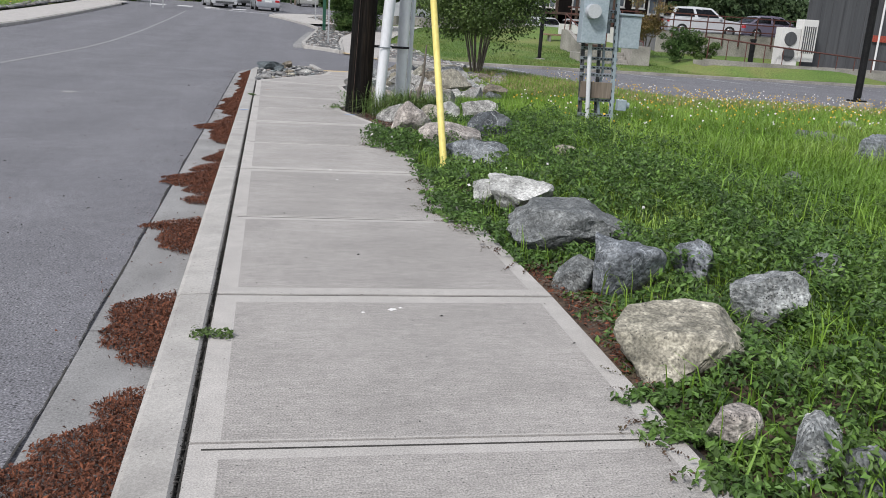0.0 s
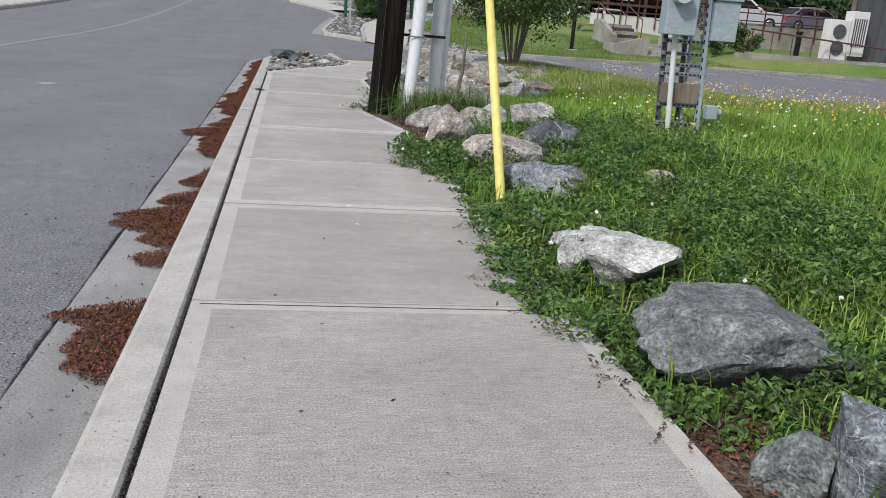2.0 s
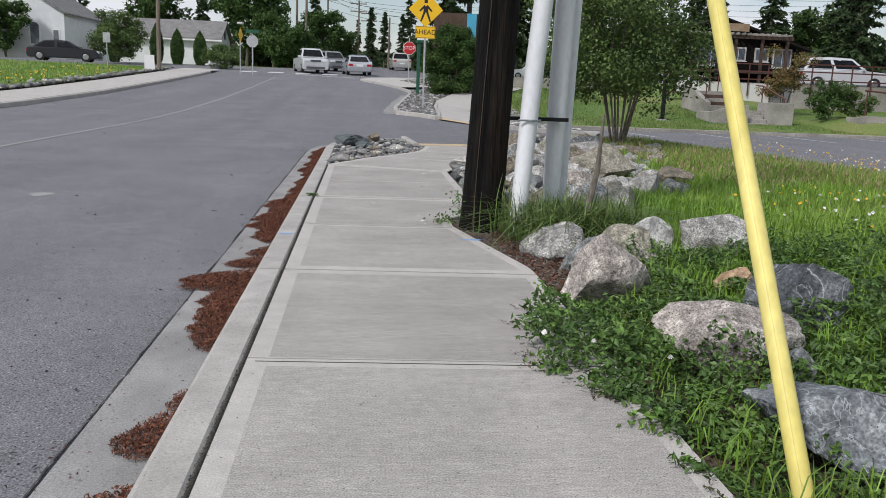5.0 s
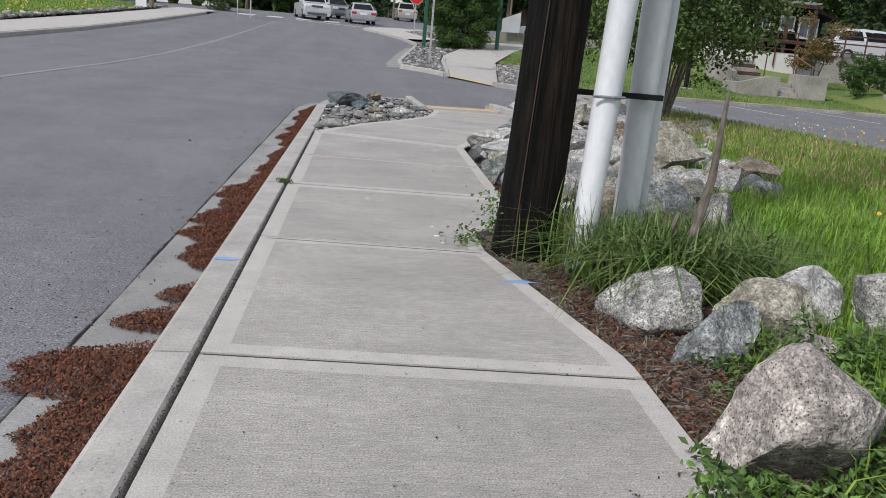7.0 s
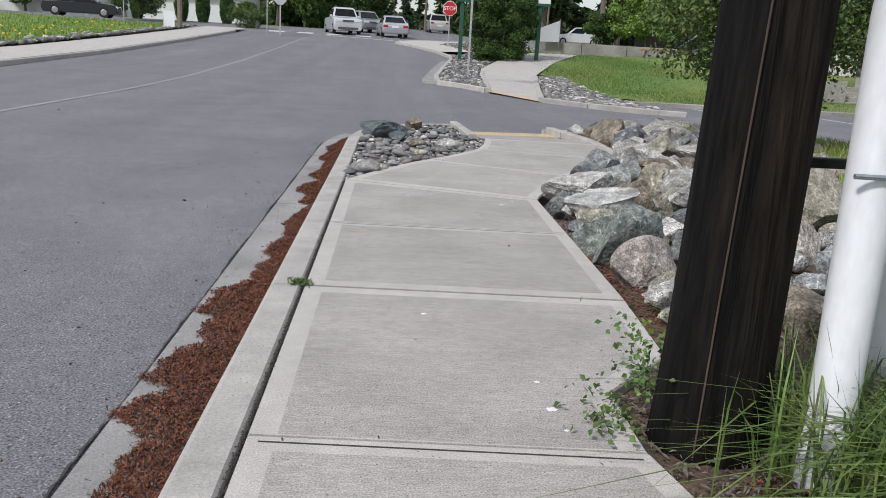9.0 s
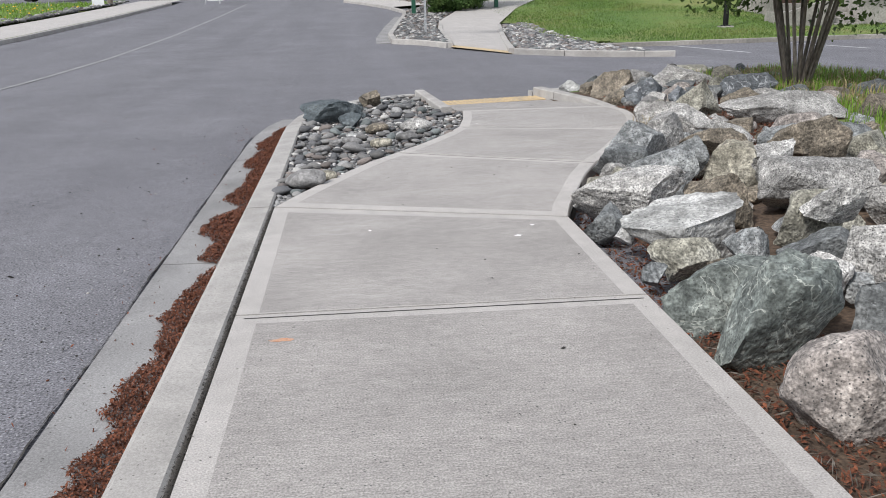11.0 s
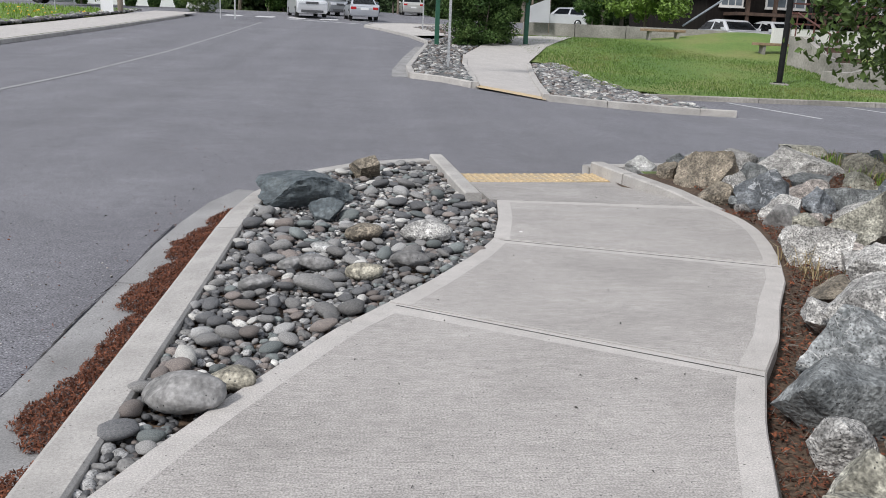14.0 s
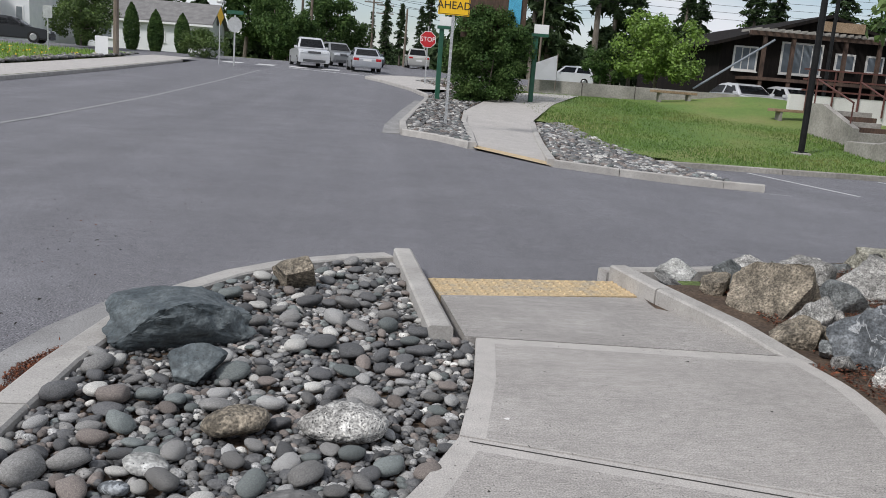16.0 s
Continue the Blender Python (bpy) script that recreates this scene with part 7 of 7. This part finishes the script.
part("plate", plate([(0, -0.5), (0.5, 0), (0, 0.5), (-0.5, 0)]), sign_yellow, warn).location.z = 2.6
part("beacon", box(-0.15, -0.2, 3.3, 0.15, 0.2, 3.45, 0.03), sign_back, warn)

ahead = thing("crossing_ahead_sign", (2.62, 36.0, 0.15), 3, "yellow diamond crossing sign with a plate below", "road sign")
part("post", box(-0.03, 0.01, -0.2, 0.03, 0.06, 4.3), sign_back, ahead, "galvanised sign post")
dm = part("diamond", plate([(0, -0.62), (0.62, 0), (0, 0.62), (-0.62, 0)]), sign_yellow, ahead)
dm.location.z = 3.52
for q in ([(-0.06, 0.1), (0.06, 0.1), (0.09, -0.1), (-0.09, -0.1)], [(-0.09, -0.1), (-0.01, -0.1), (-0.14, -0.42), (-0.2, -0.42)], [(0.01, -0.1), (0.09, -0.1), (0.2, -0.42), (0.14, -0.42)], [(0.0, 0.1), (0.2, -0.08), (0.24, -0.04), (0.05, 0.16)], [(0.0, 0.1), (-0.2, -0.08), (-0.24, -0.04), (-0.05, 0.16)], [(-0.06, 0.22), (0.06, 0.22), (0.06, 0.34), (-0.06, 0.34)]):
    s_ = part("symbol_bar", plate(q, 0.003), sign_black, dm)
    s_.location.y = -0.0065
ap = part("plate", box(-0.36, -0.006, 2.52, 0.36, 0.0, 2.94), sign_yellow, ahead)
for q in ((-0.345, 2.535, 0.345, 2.545), (-0.345, 2.915, 0.345, 2.925), (-0.345, 2.535, -0.335, 2.925), (0.335, 2.535, 0.345, 2.925)):
    part("border", box(q[0], -0.009, q[1], q[2], -0.0062, q[3]), sign_black, ap)
flat_text("AHEAD", 0.24, sign_black, ap, pose(0, -0.01, 2.73, 90))

board = thing("notice_board", (3.0, 46.3, 0.45), 0, "green framed notice board standing behind the bush", "notice board")
for x0 in (0.0, 3.35):
    part("post", box(x0, 0, -0.2, x0 + 0.16, 0.16, 2.55, 0.01), metal_green, board)
    part("post_cap", box(x0 - 0.08, -0.06, 2.56, x0 + 0.5, 0.2, 2.66), metal_green, board)
    part("white_plate", box(x0 - 0.02, 0.0, 2.67, x0 + 0.5, 0.05, 2.98), sign_white, board)
part("panel", box(0.75, 0.02, 2.35, 3.0, 0.12, 4.0), timber_brown, board, "brown back panel")
part("blue_panel", box(2.35, -0.03, 2.75, 2.8, 0.018, 4.0), sign_blue, board, "blue notice panel")
tarp = thing("white_banner", (7.75, 51.0, 1.5), 0, "plain white cloth banner on the wall", "banner")
bm = bmesh.new()
q = [(-0.45, 0, 0.1), (0.5, 0.0, 0.12), (0.5, 0.05, 1.15), (-0.45, 0.0, 0.75)]
bm.faces.new([bm.verts.new(p) for p in q])
bmesh.ops.solidify(bm, geom=bm.faces[:], thickness=0.02)
part("cloth", bm, tarp_white, tarp)
part("stake", tube([(0.5, 0.05, -0.3), (0.5, 0.05, 1.2)], 0.02, 6), wood_grey, tarp)
aframe = thing("sandwich_board", (-13.0, 60.5, 1.28), 20, "white folding sandwich board on the lawn", "sandwich board")
for sgn in (-1, 1):
    bm = box(-0.3, -0.01, 0, 0.3, 0.01, 0.95)
    ob_ = part("leaf", bm, sign_white, aframe)
    ob_.matrix_local = pose(0, 0.22 * sgn, 0, 13 * sgn)
post2 = thing("notice_sign", (-15.4, 60, 1.25), 0, "small pale sign on a thin post", "road sign")
part("post", tube([(0, 0, -0.1), (0, 0, 1.9)], 0.03, 8), sign_back, post2)
part("plate", box(-0.22, -0.03, 1.6, 0.22, 0.0, 2.2), sign_back, post2)


# ---- far poles and wires ----
def far_pole(x, y, h, arms=True, r0=0.15):
    z = float(z_asphalt(x, y)) - 0.2
    ob = thing("utility_pole", (x, y, z), 0, "weathered wooden utility pole with crossarm", "utility pole", "far utility poles")
    part("shaft", tube([(0, 0, 0), (0.05, 0, h)], 0, 9, None, [r0, r0 * 0.65]), wood_grey, ob, "", True)
    if arms:
        for zc in (h - 0.5, h - 1.5):
            part("crossarm", box(-1.1, -0.06, zc, 1.1, 0.06, zc + 0.12), wood_grey, ob)
            for xx in (-1.0, -0.4, 0.4, 1.0):
                part("insulator", tube([(xx, 0, zc + 0.12), (xx, 0, zc + 0.27)], 0.04, 6), sign_back, ob)
    return ob


far_pole(-12.75, 62, 9.0, False)
far_pole(-5.6, 96, 13)
far_pole(-7.2, 104, 14)
far_pole(-4.0, 110, 9.5)
far_pole(-0.35, 122, 9.0)
far_pole(1.1, 126, 8.0)
far_pole(3.4, 108, 6.2, False)
far_pole(9.5, 62, 5.0, False, 0.07)


def wire(a, b, sag, r0=0.018):
    a, b = Vector(a), Vector(b)
    pts = [a.lerp(b, t) - Vector((0, 0, sag * 4 * t * (1 - t))) for t in np.linspace(0, 1, 13)]
    ob = new("overhead_wire", to_mesh("overhead_wire", tube(pts, r0, 5), metal_black))
    tagged(ob, "black overhead wire strung between the poles", "wire", "overhead wires")


for i, dz in enumerate((0, 0.5, 1.4)):
    wire((-5.6, 96, 13.2 - dz), (-0.35, 122, 11.6 - dz), 0.5)
    wire((-0.35, 122, 11.6 - dz), (30, 118, 12.2 - dz), 0.9)
    wire((-4.0, 110, 11 - dz), (14, 112, 9.8 - dz), 0.9)
for i in range(5):
    wire((4, 74, 9.2 - 0.45 * i), (60, 78, 10.6 - 0.5 * i), 0.8, 0.012)


# ---- vehicles ----
def vehicle(name, x, y, z, rz, colour, kind, label, rear=True):
    """Length along x, front towards +x. kind: sedan, suv, pickup, van."""
    L, W, H = {"sedan": (4.7, 1.8, 1.45), "suv": (4.6, 1.85, 1.7), "pickup": (5.6, 1.95, 1.85), "van": (4.9, 1.95, 1.75)}[kind]
    ob = thing(name, (x, y, z), rz, label, "car")
    pm = paint(name + "_paint", colour)
    g = 0.22
    belt = {"sedan": 0.92, "suv": 1.02, "pickup": 1.12, "van": 1.0}[kind]
    h = L / 2
    low = [(-h, g + 0.15), (-h + 0.08, g), (h - 0.1, g), (h, g + 0.2), (h - 0.05, belt - 0.22), (h - 0.25, belt - 0.1), (h * 0.45, belt), (-h + 0.15, belt), (-h, belt - 0.12)]

    def extrude(prof, w0, w1, split):
        bm = bmesh.new()
        a = [bm.verts.new((px_, -(w1 if pz_ > split else w0) / 2, pz_)) for px_, pz_ in prof]
        b = [bm.verts.new((px_, (w1 if pz_ > split else w0) / 2, pz_)) for px_, pz_ in prof]
        bm.faces.new(a)
        bm.faces.new(b[::-1])
        for i in range(len(prof)):
            j = (i + 1) % len(prof)
            bm.faces.new((a[i], b[i], b[j], a[j]))
        return bm

    bm = extrude(low, W, W * 0.97, belt - 0.05)
    bmesh.ops.bevel(bm, geom=bm.edges[:], offset=0.06, segments=2, affect="EDGES")
    part("body", bm, pm, ob, "", True)
    c0, c1, c2, c3 = {"sedan": (-h + 0.35, -h + 1.15, 0.35, 1.15), "suv": (-h + 0.08, -h + 0.4, 0.3, 1.1), "pickup": (-0.75, -0.5, 0.75, 1.4), "van": (-h + 0.1, -h + 0.35, 0.7, 1.75)}[kind]
    bm = extrude([(c0, belt - 0.02), (c1, H - 0.06), ((c1 + c2) / 2, H), (c2, H - 0.05), (c3, belt - 0.02)], W * 0.93, W * 0.72, belt)
    bmesh.ops.bevel(bm, geom=bm.edges[:], offset=0.05, segments=2, affect="EDGES")
    part("cabin", bm, pm, ob, "", True)
    for sy in (-1, 1):
        e = W * 0.93 / 2 * sy
        t_ = W * 0.72 / 2 * sy
        for u0, u1 in ((0.06, 0.46), (0.52, 0.93)):
            q = []
            for u, v_ in ((u0, 0.12), (u1, 0.12), (u1, 0.86), (u0, 0.86)):
                xl, xt = c0 + (c3 - c0) * u, c1 + (c2 - c1) * u
                q.append((xl + (xt - xl) * v_, (e + (t_ - e) * v_) + 0.012 * sy, belt + (H - 0.06 - belt) * v_))
            bm = bmesh.new()
            bm.faces.new([bm.verts.new(p) for p in q])
            bmesh.ops.solidify(bm, geom=bm.faces[:], thickness=0.01)
            part("side_window", bm, glass_car, ob)
    for nm, xa, xb in (("rear_window", c0, c1), ("windscreen", c3, c2)):
        s_ = -0.02 if nm == "rear_window" else 0.02
        q = [(xa + (xb - xa) * v_ + s_, w * (W * 0.93 / 2 * (1 - v_) + W * 0.72 / 2 * v_) * 0.86, belt + (H - 0.06 - belt) * v_ + 0.01) for v_, w in ((0.12, -1), (0.12, 1), (0.86, 1), (0.86, -1))]
        bm = bmesh.new()
        bm.faces.new([bm.verts.new(p) for p in q])
        bmesh.ops.solidify(bm, geom=bm.faces[:], thickness=0.012)
        part(nm, bm, glass_car, ob)
    for sx in (-h + 0.85, h - 0.85):
        for sy in (-1, 1):
            bm = bmesh.new()
            bmesh.ops.create_cone(bm, segments=20, radius1=0.33, radius2=0.33, depth=0.22, cap_ends=True, matrix=pose(sx, sy * (W / 2 - 0.09), 0.33, 90))
            wh = part("wheel", bm, rubber, ob)
            bm = bmesh.new()
            bmesh.ops.create_cone(bm, segments=14, radius1=0.21, radius2=0.17, depth=0.03, cap_ends=True, matrix=pose(sx, sy * (W / 2 + 0.03), 0.33, 90 * -sy if sy > 0 else 90))
            part("rim", bm, alloy, wh)
    for sy in (-1, 1):
        part("headlight", box(h - 0.14, sy * W * 0.34 - 0.2, belt - 0.32, h + 0.012, sy * W * 0.34 + 0.2, belt - 0.16, 0.02), lamp_clear, ob)
        part("tail_light", box(-h - 0.012, sy * W * 0.38 - 0.17, belt - 0.3, -h + 0.1, sy * W * 0.38 + 0.17, belt - 0.14, 0.02), lamp_red, ob)
        part("mirror", box(c3 - 0.35, sy * (W / 2 + 0.02) - 0.09, belt, c3 - 0.22, sy * (W / 2 + 0.02) + 0.09, belt + 0.14, 0.02), pm, ob)
    part("number_plate", box(-h - 0.012, -0.25, 0.6, -h + 0.02, 0.25, 0.73), sign_white, ob, "blank number plate")
    part("front_bumper", box(h - 0.05, -W * 0.36, g + 0.04, h + 0.02, W * 0.36, g + 0.2, 0.02), siding_grey, ob)
    part("grille", box(h - 0.04, -W * 0.2, belt - 0.34, h + 0.016, W * 0.2, belt - 0.2), siding_grey, ob)
    return ob


def zc(x, y):
    return float(z_asphalt(x, y))


vehicle("sedan", -0.1, 71, zc(0, 71), 97, (0.50, 0.52, 0.56), "sedan", "silver sedan driving away over the crossing")
vehicle("pickup_truck", -3.7, 72.5, zc(-3, 72.5), -78, (0.66, 0.67, 0.69), "pickup", "white pickup truck facing the camera at the crossing")
vehicle("hatchback", -2.3, 79.5, zc(-2, 79), -70, (0.28, 0.29, 0.3), "suv", "grey car waiting behind the white pickup")
vehicle("dark_car", 0.0, 86, zc(0, 86), -80, (0.09, 0.11, 0.13), "sedan", "dark car farther along the street")
vehicle("far_pickup", 4.3, 96, zc(4, 96), 92, (0.55, 0.55, 0.53), "pickup", "pale pickup truck far along the street")
vehicle("parked_wagon", -20.6, 68, 1.68, 8, (0.012, 0.013, 0.018), "sedan", "black car parked by the lawn across the road")
vehicle("white_suv", 17.5, 91, 1.9, 178, (0.68, 0.69, 0.71), "suv", "white car parked behind the low wall")
vehicle("parked_car", 17.9, 54.6, 0.76, -85, (0.68, 0.69, 0.71), "sedan", "white car parked below the dark building")
vehicle("parked_car", 20.3, 54.7, 0.76, -85, (0.66, 0.67, 0.69), "sedan", "white car parked below the dark building")
vehicle("parked_pickup", 26.4, 49.5, 1.6, -12, (0.66, 0.67, 0.69), "suv", "white car parked on the terrace")
vehicle("purple_car", 30.6, 48.8, 1.6, 4, (0.20, 0.18, 0.24), "sedan", "dusky purple car parked on the terrace")
